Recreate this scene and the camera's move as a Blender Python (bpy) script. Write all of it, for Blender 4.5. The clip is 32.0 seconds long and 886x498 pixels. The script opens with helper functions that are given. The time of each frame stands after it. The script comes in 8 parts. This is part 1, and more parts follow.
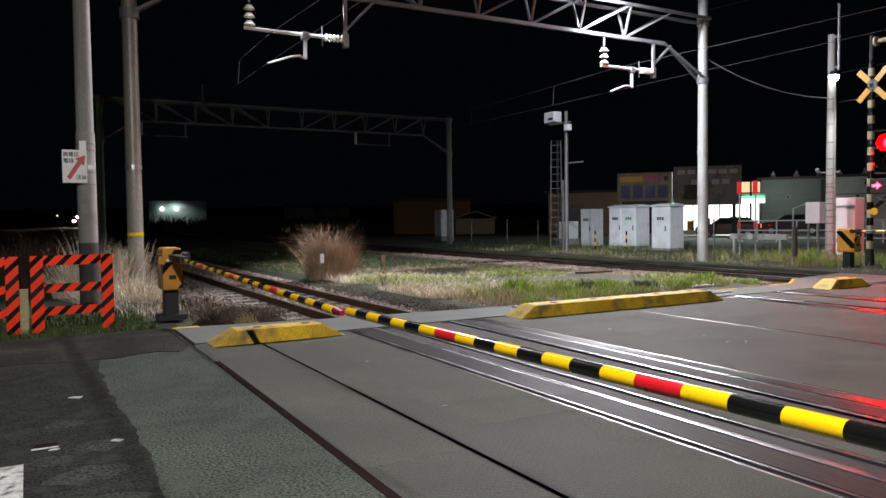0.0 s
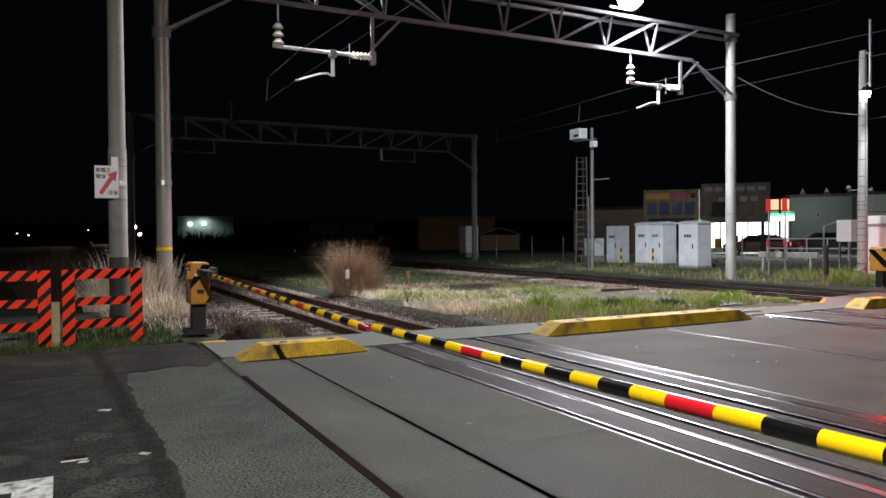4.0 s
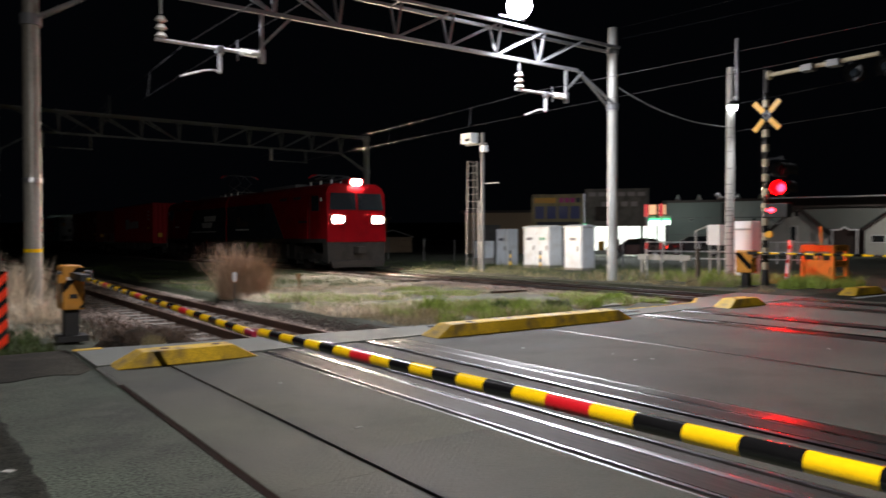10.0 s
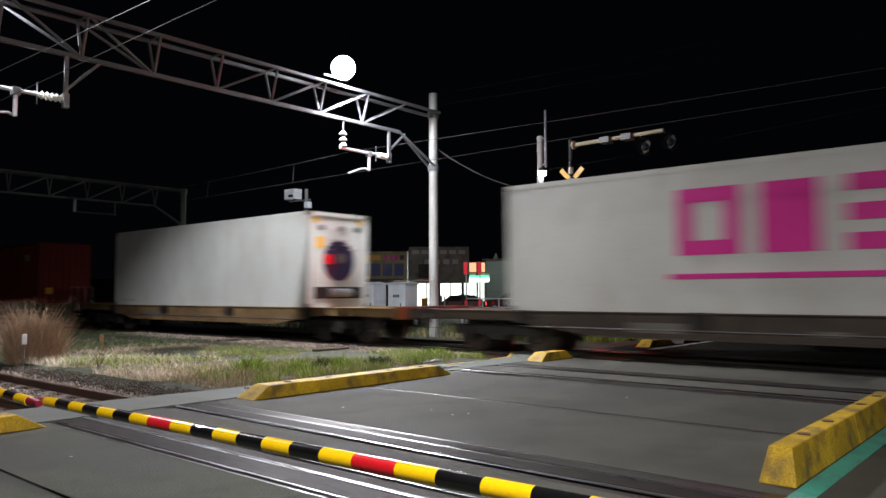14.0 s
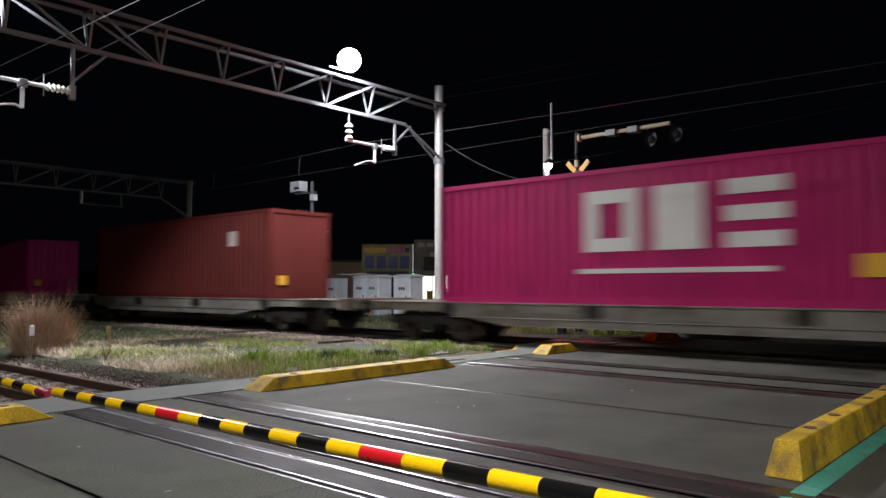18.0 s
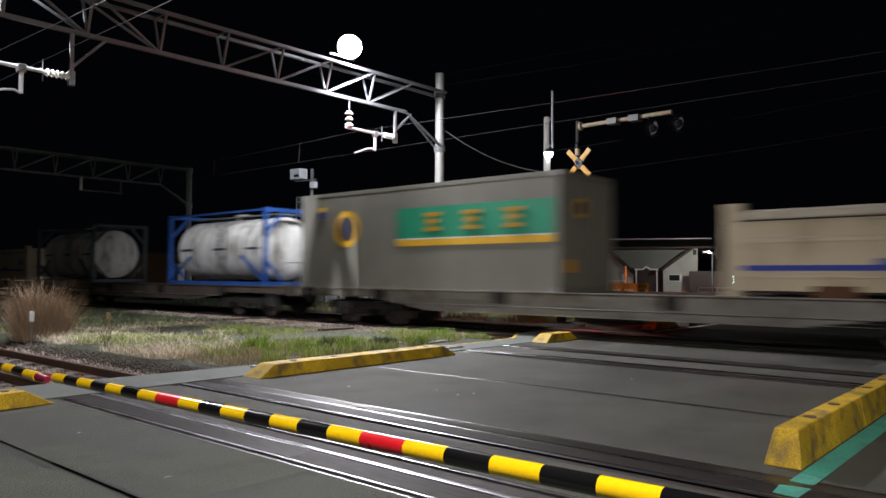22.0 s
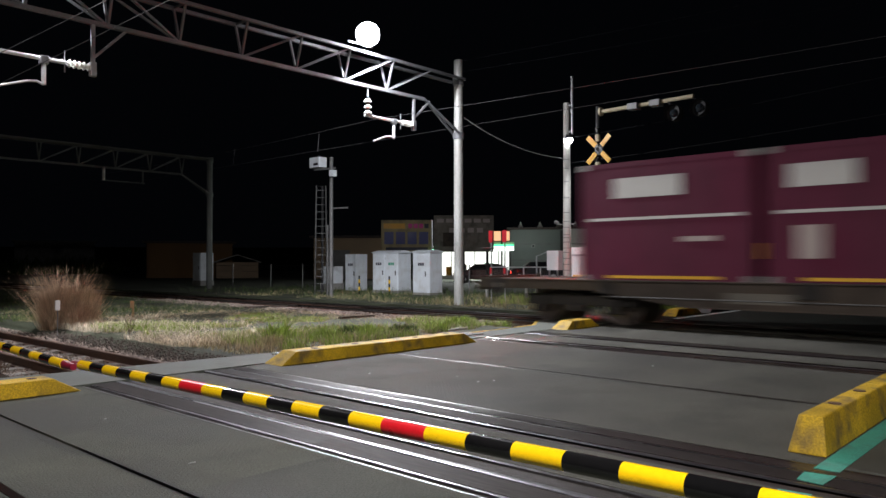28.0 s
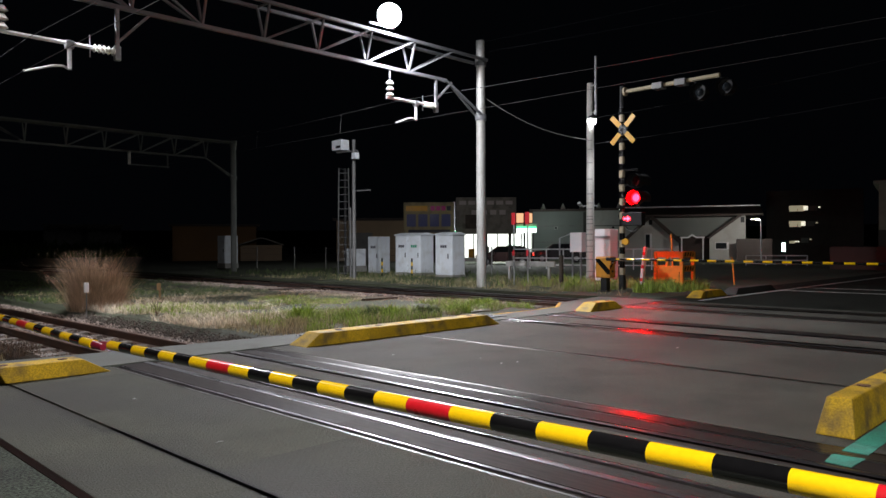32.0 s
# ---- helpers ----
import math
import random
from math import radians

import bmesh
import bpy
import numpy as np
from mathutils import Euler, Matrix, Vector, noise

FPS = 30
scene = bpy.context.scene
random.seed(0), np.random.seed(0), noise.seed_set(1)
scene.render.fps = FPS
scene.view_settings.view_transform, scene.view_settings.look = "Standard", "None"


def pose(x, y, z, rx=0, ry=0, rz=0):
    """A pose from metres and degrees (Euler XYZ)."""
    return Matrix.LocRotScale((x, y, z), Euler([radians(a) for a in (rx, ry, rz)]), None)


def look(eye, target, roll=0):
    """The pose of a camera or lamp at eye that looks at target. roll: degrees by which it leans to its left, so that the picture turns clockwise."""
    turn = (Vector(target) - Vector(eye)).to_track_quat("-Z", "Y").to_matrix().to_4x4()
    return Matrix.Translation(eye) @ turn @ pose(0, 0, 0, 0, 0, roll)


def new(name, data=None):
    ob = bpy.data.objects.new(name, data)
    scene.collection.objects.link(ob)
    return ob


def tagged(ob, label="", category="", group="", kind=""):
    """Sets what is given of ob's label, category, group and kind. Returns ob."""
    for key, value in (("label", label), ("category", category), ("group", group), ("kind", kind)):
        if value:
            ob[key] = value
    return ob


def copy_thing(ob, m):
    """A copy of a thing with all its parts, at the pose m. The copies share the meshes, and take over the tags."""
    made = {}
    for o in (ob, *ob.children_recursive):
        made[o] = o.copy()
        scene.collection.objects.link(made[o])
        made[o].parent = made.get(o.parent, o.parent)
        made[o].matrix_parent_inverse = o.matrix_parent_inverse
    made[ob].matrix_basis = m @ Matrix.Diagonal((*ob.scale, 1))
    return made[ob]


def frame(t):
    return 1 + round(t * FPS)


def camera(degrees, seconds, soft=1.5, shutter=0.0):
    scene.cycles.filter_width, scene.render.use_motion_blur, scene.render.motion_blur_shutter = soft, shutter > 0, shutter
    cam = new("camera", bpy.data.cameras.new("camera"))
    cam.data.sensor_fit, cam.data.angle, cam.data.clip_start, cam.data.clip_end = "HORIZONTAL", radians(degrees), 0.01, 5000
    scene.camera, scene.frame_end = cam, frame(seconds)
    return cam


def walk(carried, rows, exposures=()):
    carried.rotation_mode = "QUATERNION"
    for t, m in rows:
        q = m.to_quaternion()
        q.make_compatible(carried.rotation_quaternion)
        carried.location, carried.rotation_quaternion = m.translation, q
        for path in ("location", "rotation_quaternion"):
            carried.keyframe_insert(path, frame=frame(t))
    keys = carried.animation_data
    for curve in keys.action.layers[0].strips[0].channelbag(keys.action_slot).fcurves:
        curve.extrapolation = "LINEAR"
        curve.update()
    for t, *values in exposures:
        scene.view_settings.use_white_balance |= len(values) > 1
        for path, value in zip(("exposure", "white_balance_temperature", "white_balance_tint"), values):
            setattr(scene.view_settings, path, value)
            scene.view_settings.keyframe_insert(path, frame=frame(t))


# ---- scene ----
cam = camera(61.89, 32.0, shutter=0.5)
PATH = [
    (0.0, pose(0.008, 0.011, 1.394, 87.67, 0.70, -29.40)),
    (0.5, pose(0.009, 0.019, 1.395, 87.77, 0.77, -29.46)),
    (1.0, pose(0.004, 0.022, 1.394, 88.01, 0.51, -28.61)),
    (1.5, pose(-0.000, 0.021, 1.395, 88.12, 0.41, -28.08)),
    (2.0, pose(-0.001, 0.022, 1.395, 88.14, 0.45, -27.71)),
    (2.5, pose(-0.002, 0.024, 1.396, 88.08, 0.41, -27.43)),
    (3.0, pose(-0.002, 0.023, 1.395, 88.26, 0.60, -27.31)),
    (3.5, pose(-0.004, 0.018, 1.397, 88.75, 0.46, -27.50)),
    (5.5, pose(0.001, 0.035, 1.393, 89.09, 0.35, -27.47)),
    (6.0, pose(-0.001, 0.030, 1.393, 89.02, 0.34, -27.55)),
    (6.5, pose(-0.003, 0.031, 1.394, 89.09, 0.25, -27.83)),
    (7.0, pose(-0.007, 0.029, 1.396, 89.20, 0.12, -27.95)),
    (7.5, pose(-0.003, 0.029, 1.395, 89.16, 0.22, -28.28)),
    (8.0, pose(-0.005, 0.027, 1.396, 89.00, 0.15, -28.45)),
    (8.5, pose(-0.003, 0.026, 1.397, 88.91, 0.20, -28.69)),
    (9.0, pose(-0.000, 0.024, 1.396, 88.91, 0.22, -29.03)),
    (9.5, pose(0.001, 0.013, 1.400, 89.03, 0.16, -30.70)),
    (10.0, pose(0.006, -0.005, 1.407, 89.06, 0.14, -35.81)),
    (10.5, pose(0.023, -0.017, 1.405, 89.38, -0.48, -42.65)),
    (11.0, pose(0.033, -0.033, 1.407, 89.65, -0.76, -44.77)),
    (11.5, pose(0.041, -0.041, 1.408, 89.95, -0.22, -46.37)),
    (12.0, pose(0.048, -0.053, 1.407, 90.17, 0.16, -48.11)),
    (12.5, pose(0.046, -0.058, 1.410, 90.51, 0.38, -48.74)),
    (13.0, pose(0.049, -0.058, 1.411, 91.72, 0.39, -48.81)),
    (13.5, pose(0.048, -0.062, 1.412, 92.86, 0.41, -49.01)),
    (14.0, pose(0.046, -0.062, 1.414, 93.42, 0.23, -49.26)),
    (14.5, pose(0.042, -0.063, 1.414, 93.73, 0.14, -49.17)),
    (16.5, pose(0.037, -0.064, 1.412, 93.64, 0.05, -49.13)),
    (17.0, pose(0.042, -0.059, 1.412, 93.24, 0.18, -49.02)),
    (17.5, pose(0.041, -0.056, 1.412, 92.99, 0.18, -48.84)),
    (18.0, pose(0.041, -0.055, 1.412, 92.86, 0.07, -48.86)),
    (18.5, pose(0.044, -0.051, 1.411, 92.61, 0.10, -48.83)),
    (19.0, pose(0.045, -0.049, 1.408, 92.42, -0.00, -48.79)),
    (19.5, pose(0.044, -0.045, 1.407, 92.33, -0.26, -48.87)),
    (20.0, pose(0.047, -0.045, 1.408, 92.22, -0.19, -49.04)),
    (20.5, pose(0.045, -0.044, 1.407, 92.15, -0.22, -49.18)),
    (21.0, pose(0.048, -0.040, 1.407, 92.04, -0.31, -49.21)),
    (21.5, pose(0.051, -0.038, 1.404, 91.99, -0.32, -49.09)),
    (22.0, pose(0.049, -0.038, 1.405, 91.96, -0.20, -48.89)),
    (22.5, pose(0.046, -0.040, 1.407, 91.96, -0.26, -48.86)),
    (23.0, pose(0.047, -0.037, 1.405, 91.83, -0.30, -48.65)),
    (23.5, pose(0.047, -0.036, 1.406, 91.71, -0.29, -48.36)),
    (24.0, pose(0.047, -0.035, 1.403, 91.78, -0.12, -48.09)),
    (24.5, pose(0.048, -0.034, 1.404, 91.79, -0.08, -47.96)),
    (25.0, pose(0.048, -0.034, 1.404, 91.70, -0.11, -47.84)),
    (25.5, pose(0.048, -0.034, 1.403, 91.63, -0.21, -47.72)),
    (27.5, pose(0.049, -0.031, 1.402, 91.16, 0.01, -47.43)),
    (28.0, pose(0.054, -0.029, 1.401, 91.00, 0.09, -47.38)),
    (28.5, pose(0.052, -0.031, 1.400, 91.00, 0.09, -47.40)),
    (29.0, pose(0.054, -0.029, 1.400, 90.92, 0.27, -47.35)),
    (29.5, pose(0.053, -0.027, 1.398, 90.55, 0.38, -46.98)),
    (30.0, pose(0.055, -0.022, 1.396, 90.10, 0.31, -46.64)),
    (30.5, pose(0.055, -0.023, 1.395, 89.75, 0.30, -46.25)),
    (31.0, pose(0.055, -0.020, 1.395, 89.66, 0.33, -45.96)),
    (31.5, pose(0.055, -0.019, 1.395, 89.77, 0.38, -45.78)),
    (32.0, pose(0.055, -0.017, 1.393, 89.64, 0.24, -45.65)),
]

# the camera closes down a little as the train's lamps and the floodlight come into view
walk(cam, PATH, ((0, 0.46), (6, 0.46), (9, 0.42), (10.2, 0.06), (11.2, -0.22), (12.5, 0.1), (14, 0.25), (18, 0.18), (21, 0.22), (25, 0.14), (28, 0.18), (32, 0.08)))

# ---- world and lights ----
world = bpy.data.worlds.new("night")
scene.world = world
world.use_nodes = True
world.node_tree.nodes["Background"].inputs[0].default_value = (0.35, 0.42, 0.6, 1)
world.node_tree.nodes["Background"].inputs[1].default_value = 0.0019
scene.view_settings.exposure = 0.0


def lamp(name, kind, m, power, color, size=0.3, spot=None):
    data = bpy.data.lights.new(name, kind)
    data.energy, data.color = power, color
    if kind == "AREA":
        data.shape, data.size = "DISK", size
    else:
        data.shadow_soft_size = size
    if spot:
        data.spot_size, data.spot_blend = radians(spot), 0.6
    ob = new(name, data)
    ob.matrix_world = m
    return ob


GY = 15.9                       # plane of the near gantry
COOL = (0.94, 0.945, 1.0)
# two floodlight stations on the gantry, each with a head over the line and one over the crossing
lamp("flood_light_crossing", "SPOT", look((13.55, GY - 0.78, 7.62), (6.0, 7.0, 0.0)), 4900, (0.96, 0.95, 1.0), 0.15, 100)
lamp("flood_light_down", "SPOT", look((13.7, GY - 0.54, 7.4), (17.5, GY - 1.9, 0.0)), 1900, (0.94, 0.945, 1.0), 0.12, 156)
lamp("flood_light_lineside", "SPOT", look((13.9, GY + 0.75, 7.5), (19.5, 22.0, 0.5)), 1650, COOL, 0.08, 99)
lamp("flood_light_line", "SPOT", look((4.15, GY + 0.225, 7.72), (9.3, 18.2, 1.2)), 4300, COOL, 0.02, 82)
lamp("flood_light_road", "SPOT", look((4.15, GY - 0.9, 7.72), (5.5, 9.0, 0)), 1450, (0.98, 0.945, 1.0), 0.12, 128)
lamp("pole_light", "SPOT", look((20.8, 13.05, 5.4), (20.4, 12.0, 0)), 400, (0.94, 0.95, 1.0), 0.1, 112)
# unseen street lamp assumed behind the viewer, to light the near faces
lamp("assumed_near_light", "SPOT", look((-0.6, -0.95, 5.75), (1.9, 3.0, 0)), 2200, (1.0, 0.935, 0.89), 0.06, 140)
lamp("store_light", "AREA", look((45.2, 37.2, 3.0), (41.0, 33.6, 0.0)), 900, (0.95, 1.0, 0.97), 2.5)
# added spot by the shop sign that brightens the apartment rows
lamp("apartment_light", "SPOT", look((48.1, 36.3, 3.0), (54.0, 35.5, 2.2)), 280, (0.85, 1.0, 0.94), 0.3, 150)
lamp("street_light_far", "SPOT", look((51.3, 19.9, 3.0), (53.0, 25.0, 0.8)), 520, (1.0, 0.97, 0.88), 0.15, 160)
lamp("street_light_far_side", "SPOT", look((51.3, 19.6, 3.0), (54.0, 11.0, 2.5)), 90, (1.0, 0.97, 0.88), 0.15, 120)

# ---- materials ----


def mat(name, color, rough=0.6, metal=0.0, var=0.25, scale=8.0, fine=60.0, bump=0.15, dirt=None, dirt_amount=0.0,
        emit=0.0, emit_color=None, coat=0.0, per_object=0.0, per_island=0.0, stretch=None, rough_var=0.12, tread=0.0, spec=0.5, grain=None):
    m = bpy.data.materials.new(name)
    m.use_nodes = True
    nt = m.node_tree
    n, l = nt.nodes, nt.links
    b = n["Principled BSDF"]
    b.inputs["Roughness"].default_value, b.inputs["Metallic"].default_value = rough, metal
    b.inputs["Coat Weight"].default_value, b.inputs["Specular IOR Level"].default_value = coat, spec
    if emit:
        b.inputs["Emission Color"].default_value = (*(emit_color or color), 1)
        b.inputs["Emission Strength"].default_value = emit
    tc = n.new("ShaderNodeTexCoord")
    src = tc.outputs["Object"]
    if stretch:
        mp = n.new("ShaderNodeMapping")
        mp.inputs["Scale"].default_value = stretch
        l.new(src, mp.inputs["Vector"])
        src = mp.outputs["Vector"]
    big, small = n.new("ShaderNodeTexNoise"), n.new("ShaderNodeTexNoise")
    for tex, s, d in ((big, scale * 0.12, 5), (small, fine, 3)):
        tex.inputs["Scale"].default_value, tex.inputs["Detail"].default_value = s, d
        l.new(src, tex.inputs["Vector"])
    ramp = n.new("ShaderNodeMapRange")
    ramp.inputs["From Min"].default_value, ramp.inputs["From Max"].default_value = 0.3, 0.7
    ramp.inputs["To Min"].default_value, ramp.inputs["To Max"].default_value = 1 - var, 1 + var
    l.new(big.outputs["Fac"], ramp.inputs["Value"])
    ramp2 = n.new("ShaderNodeMapRange")
    ramp2.inputs["From Min"].default_value, ramp2.inputs["From Max"].default_value = 0.36, 0.64
    ramp2.inputs["To Min"].default_value, ramp2.inputs["To Max"].default_value = 1 - (grain or var * 0.6), 1 + (grain or var * 0.6)
    l.new(small.outputs["Fac"], ramp2.inputs["Value"])
    mul = n.new("ShaderNodeMath")
    mul.operation = "MULTIPLY"
    l.new(ramp.outputs[0], mul.inputs[0])
    l.new(ramp2.outputs[0], mul.inputs[1])
    fac = mul.outputs[0]
    for amount, node, out in ((per_object, "ShaderNodeObjectInfo", "Random"), (per_island, "ShaderNodeNewGeometry", "Random Per Island")):
        if amount:
            info, r, k = n.new(node), n.new("ShaderNodeMapRange"), n.new("ShaderNodeMath")
            r.inputs["To Min"].default_value, r.inputs["To Max"].default_value = 1 - amount, 1 + amount
            l.new(info.outputs[out], r.inputs["Value"])
            k.operation = "MULTIPLY"
            l.new(fac, k.inputs[0])
            l.new(r.outputs[0], k.inputs[1])
            fac = k.outputs[0]
    vm = n.new("ShaderNodeVectorMath")
    vm.operation = "SCALE"
    vm.inputs[0].default_value = color
    l.new(fac, vm.inputs["Scale"])
    col = vm.outputs[0]
    if dirt:
        dn, dr, mx = n.new("ShaderNodeTexNoise"), n.new("ShaderNodeMapRange"), n.new("ShaderNodeMix")
        dn.inputs["Scale"].default_value, dn.inputs["Detail"].default_value = scale * 0.35, 8
        l.new(src, dn.inputs["Vector"])
        dr.inputs["From Min"].default_value, dr.inputs["From Max"].default_value = 0.48, 0.72
        dr.inputs["To Max"].default_value = dirt_amount
        l.new(dn.outputs["Fac"], dr.inputs["Value"])
        mx.data_type = "RGBA"
        l.new(dr.outputs[0], mx.inputs["Factor"])
        l.new(col, mx.inputs[6])
        mx.inputs[7].default_value = (*dirt, 1)
        col = mx.outputs[2]
    l.new(col, b.inputs["Base Color"])
    if rough_var:
        rr = n.new("ShaderNodeMapRange")
        rr.inputs["From Min"].default_value, rr.inputs["From Max"].default_value = 0.3, 0.7
        rr.inputs["To Min"].default_value, rr.inputs["To Max"].default_value = max(0.03, rough - rough_var), min(1, rough + rough_var)
        l.new(big.outputs["Fac"], rr.inputs["Value"])
        l.new(rr.outputs[0], b.inputs["Roughness"])
    if bump:
        bp = n.new("ShaderNodeBump")
        bp.inputs["Strength"].default_value, bp.inputs["Distance"].default_value = bump, 0.01
        l.new(small.outputs["Fac"], bp.inputs["Height"])
        if tread:
            turn, cells, b2 = n.new("ShaderNodeMapping"), n.new("ShaderNodeTexVoronoi"), n.new("ShaderNodeBump")
            turn.inputs["Rotation"].default_value = (0, 0, radians(45))
            turn.inputs["Scale"].default_value = (24, 24, 1)
            cells.voronoi_dimensions = "2D"
            cells.inputs["Scale"].default_value, cells.inputs["Randomness"].default_value = 1.0, 0.0
            l.new(tc.outputs["Object"], turn.inputs["Vector"])
            l.new(turn.outputs[0], cells.inputs["Vector"])
            b2.inputs["Strength"].default_value, b2.inputs["Distance"].default_value = tread, 0.006
            l.new(cells.outputs["Distance"], b2.inputs["Height"])
            l.new(bp.outputs[0], b2.inputs["Normal"])
            bp = b2
        l.new(bp.outputs[0], b.inputs["Normal"])
    return m


def glow(name, color, strength):
    m = bpy.data.materials.new(name)
    m.use_nodes = True
    b = m.node_tree.nodes["Principled BSDF"]
    b.inputs["Base Color"].default_value = (*color, 1)
    b.inputs["Emission Color"].default_value = (*color, 1)
    b.inputs["Emission Strength"].default_value = strength
    return m


def glass(name, color=(0.02, 0.025, 0.03), rough=0.05):
    return mat(name, color, rough, 0.0, 0.1, 4, 30, 0.0, coat=0.5, rough_var=0.02)


ASPHALT = mat("asphalt", (0.042, 0.053, 0.04), 0.85, 0, 0.5, 10, 55, 1.0, dirt=(0.062, 0.072, 0.055), dirt_amount=0.7, rough_var=0.1, spec=0.2, grain=0.85)
ASPHALT_OLD = mat("worn asphalt", (0.016, 0.0178, 0.0145), 0.9, 0, 0.7, 16, 55, 1.0, dirt=(0.034, 0.037, 0.03), dirt_amount=0.8, spec=0.12, grain=0.8)
WORN = mat("worn patch asphalt", (0.026, 0.03, 0.024), 0.88, 0, 0.5, 14, 55, 1.0, dirt=(0.04, 0.045, 0.036), dirt_amount=0.8, spec=0.15, grain=0.8)
DIRT_EDGE = mat("trodden dirt", (0.026, 0.025, 0.02), 0.95, 0, 0.7, 14, 36, 0.9, dirt=(0.018, 0.018, 0.015), dirt_amount=0.8, spec=0.1)
PANEL = mat("crossing panel", (0.075, 0.074, 0.062), 0.78, 0, 0.5, 4, 90, 0.7, dirt=(0.044, 0.044, 0.038), dirt_amount=0.7, rough_var=0.12, tread=0.3, spec=0.24)
PANEL_DARK = mat("darker crossing panel", (0.058, 0.062, 0.047), 0.8, 0, 0.6, 4, 80, 0.8, dirt=(0.033, 0.034, 0.027), dirt_amount=0.75, rough_var=0.12, tread=0.35, spec=0.3)
SIDE_PANEL = mat("dark polished side panel", (0.024, 0.019, 0.018), 0.6, 0.0, 0.5, 12, 40, 0.15, dirt=(0.05, 0.046, 0.042), dirt_amount=0.8, stretch=(1, 0.08, 1), rough_var=0.1, spec=0.1)
SIDE_SLICK = mat("slick side panel", (0.022, 0.018, 0.017), 0.32, 0.0, 0.5, 12, 40, 0.04, dirt=(0.045, 0.042, 0.039), dirt_amount=0.8, stretch=(1, 0.08, 1), rough_var=0.12, spec=0.33)
JOINT = mat("dark joint", (0.013, 0.006, 0.005), 0.95, 0, 0.4, 20, 80, 0.3, spec=0.05)
GROOVE = mat("dirt packed groove", (0.028, 0.021, 0.018), 0.7, 0, 0.5, 20, 70, 0.5, dirt=(0.055, 0.05, 0.046), dirt_amount=0.6, stretch=(1, 0.12, 1), spec=0.3)
STEEL = mat("polished steel", (0.36, 0.36, 0.38), 0.31, 1.0, 0.25, 20, 90, 0.08, dirt=(0.08, 0.065, 0.06), dirt_amount=0.6, stretch=(1, 0.1, 1))
RUST = mat("rusty steel", (0.09, 0.05, 0.035), 0.7, 0.3, 0.4, 20, 90, 0.3)
PLATE_DULL = mat("tarnished steel edge", (0.1, 0.09, 0.088), 0.32, 1.0, 0.45, 30, 80, 0.15, dirt=(0.03, 0.025, 0.023), dirt_amount=0.9, stretch=(1, 0.1, 1))
PLATE = mat("worn steel edge", (0.28, 0.28, 0.29), 0.32, 1.0, 0.45, 30, 80, 0.15, dirt=(0.05, 0.04, 0.037), dirt_amount=0.9, stretch=(1, 0.1, 1))
DARK_STRIP = mat("dark worn steel strip", (0.055, 0.05, 0.048), 0.34, 1.0, 0.3, 30, 80, 0.1, stretch=(1, 0.15, 1))
BALLAST = mat("ballast stone", (0.21, 0.165, 0.14), 0.85, 0, 0.3, 30, 150, 0.5, per_island=0.5)
HEAP = mat("dark crumbly soil", (0.03, 0.022, 0.015), 0.95, 0, 0.5, 20, 60, 1.0, spec=0.1)
BED = mat("ballast bed", (0.085, 0.067, 0.055), 0.9, 0, 0.4, 40, 60, 1.0)
SLEEPER = mat("concrete sleeper", (0.22, 0.2, 0.18), 0.85, 0, 0.3, 15, 90, 0.4, per_object=0.15)
SOIL = mat("dark soil and grass", (0.035, 0.04, 0.022), 0.95, 0, 0.5, 3, 40, 0.8)
CONCRETE = mat("concrete", (0.28, 0.275, 0.26), 0.8, 0, 0.2, 8, 80, 0.3, dirt=(0.12, 0.11, 0.1), dirt_amount=0.6)
POLE_PALE = mat("pale concrete pole", (0.42, 0.41, 0.39), 0.75, 0, 0.2, 10, 70, 0.25, dirt=(0.28, 0.26, 0.24), dirt_amount=0.5, stretch=(1, 1, 0.25))
POLE_CON = mat("concrete pole", (0.24, 0.24, 0.225), 0.75, 0, 0.2, 10, 70, 0.25, dirt=(0.15, 0.14, 0.13), dirt_amount=0.5, stretch=(1, 1, 0.25))
APRON = mat("pale concrete apron", (0.1, 0.112, 0.1), 0.8, 0, 0.2, 8, 90, 0.3, dirt=(0.08, 0.08, 0.07), dirt_amount=0.6)
KERB_Y = mat("yellow painted concrete", (0.52, 0.33, 0.012), 0.7, 0, 0.35, 14, 60, 0.6, dirt=(0.12, 0.085, 0.04), dirt_amount=0.9)
KERB_D = mat("bare dark concrete", (0.05, 0.048, 0.045), 0.8, 0, 0.3, 14, 70, 0.4)
GREEN_PAINT = mat("green road paint", (0.06, 0.33, 0.25), 0.7, 0, 0.25, 12, 70, 0.4, dirt=(0.08, 0.14, 0.12), dirt_amount=0.7)
WHITE_ROAD = mat("white road paint", (0.42, 0.44, 0.42), 0.7, 0, 0.3, 40, 80, 0.4, dirt=(0.03, 0.032, 0.03), dirt_amount=1.0)
YELLOW = mat("yellow arm paint", (0.92, 0.58, 0.006), 0.2, 0, 0.05, 14, 60, 0.02, coat=0.6)
BLACK = mat("black arm paint", (0.006, 0.006, 0.0065), 0.22, 0, 0.2, 14, 60, 0.02, coat=0.6)
REDBAND = mat("red reflective band", (0.6, 0.012, 0.02), 0.35, 0, 0.08, 14, 60, 0.02, coat=0.3)
TIP_RED = mat("dark red rubber tip", (0.2, 0.008, 0.03), 0.4, 0, 0.1, 14, 60, 0.02)
ORANGE = mat("orange machine paint", (0.62, 0.27, 0.03), 0.5, 0, 0.12, 14, 60, 0.08, dirt=(0.25, 0.12, 0.04), dirt_amount=0.4)
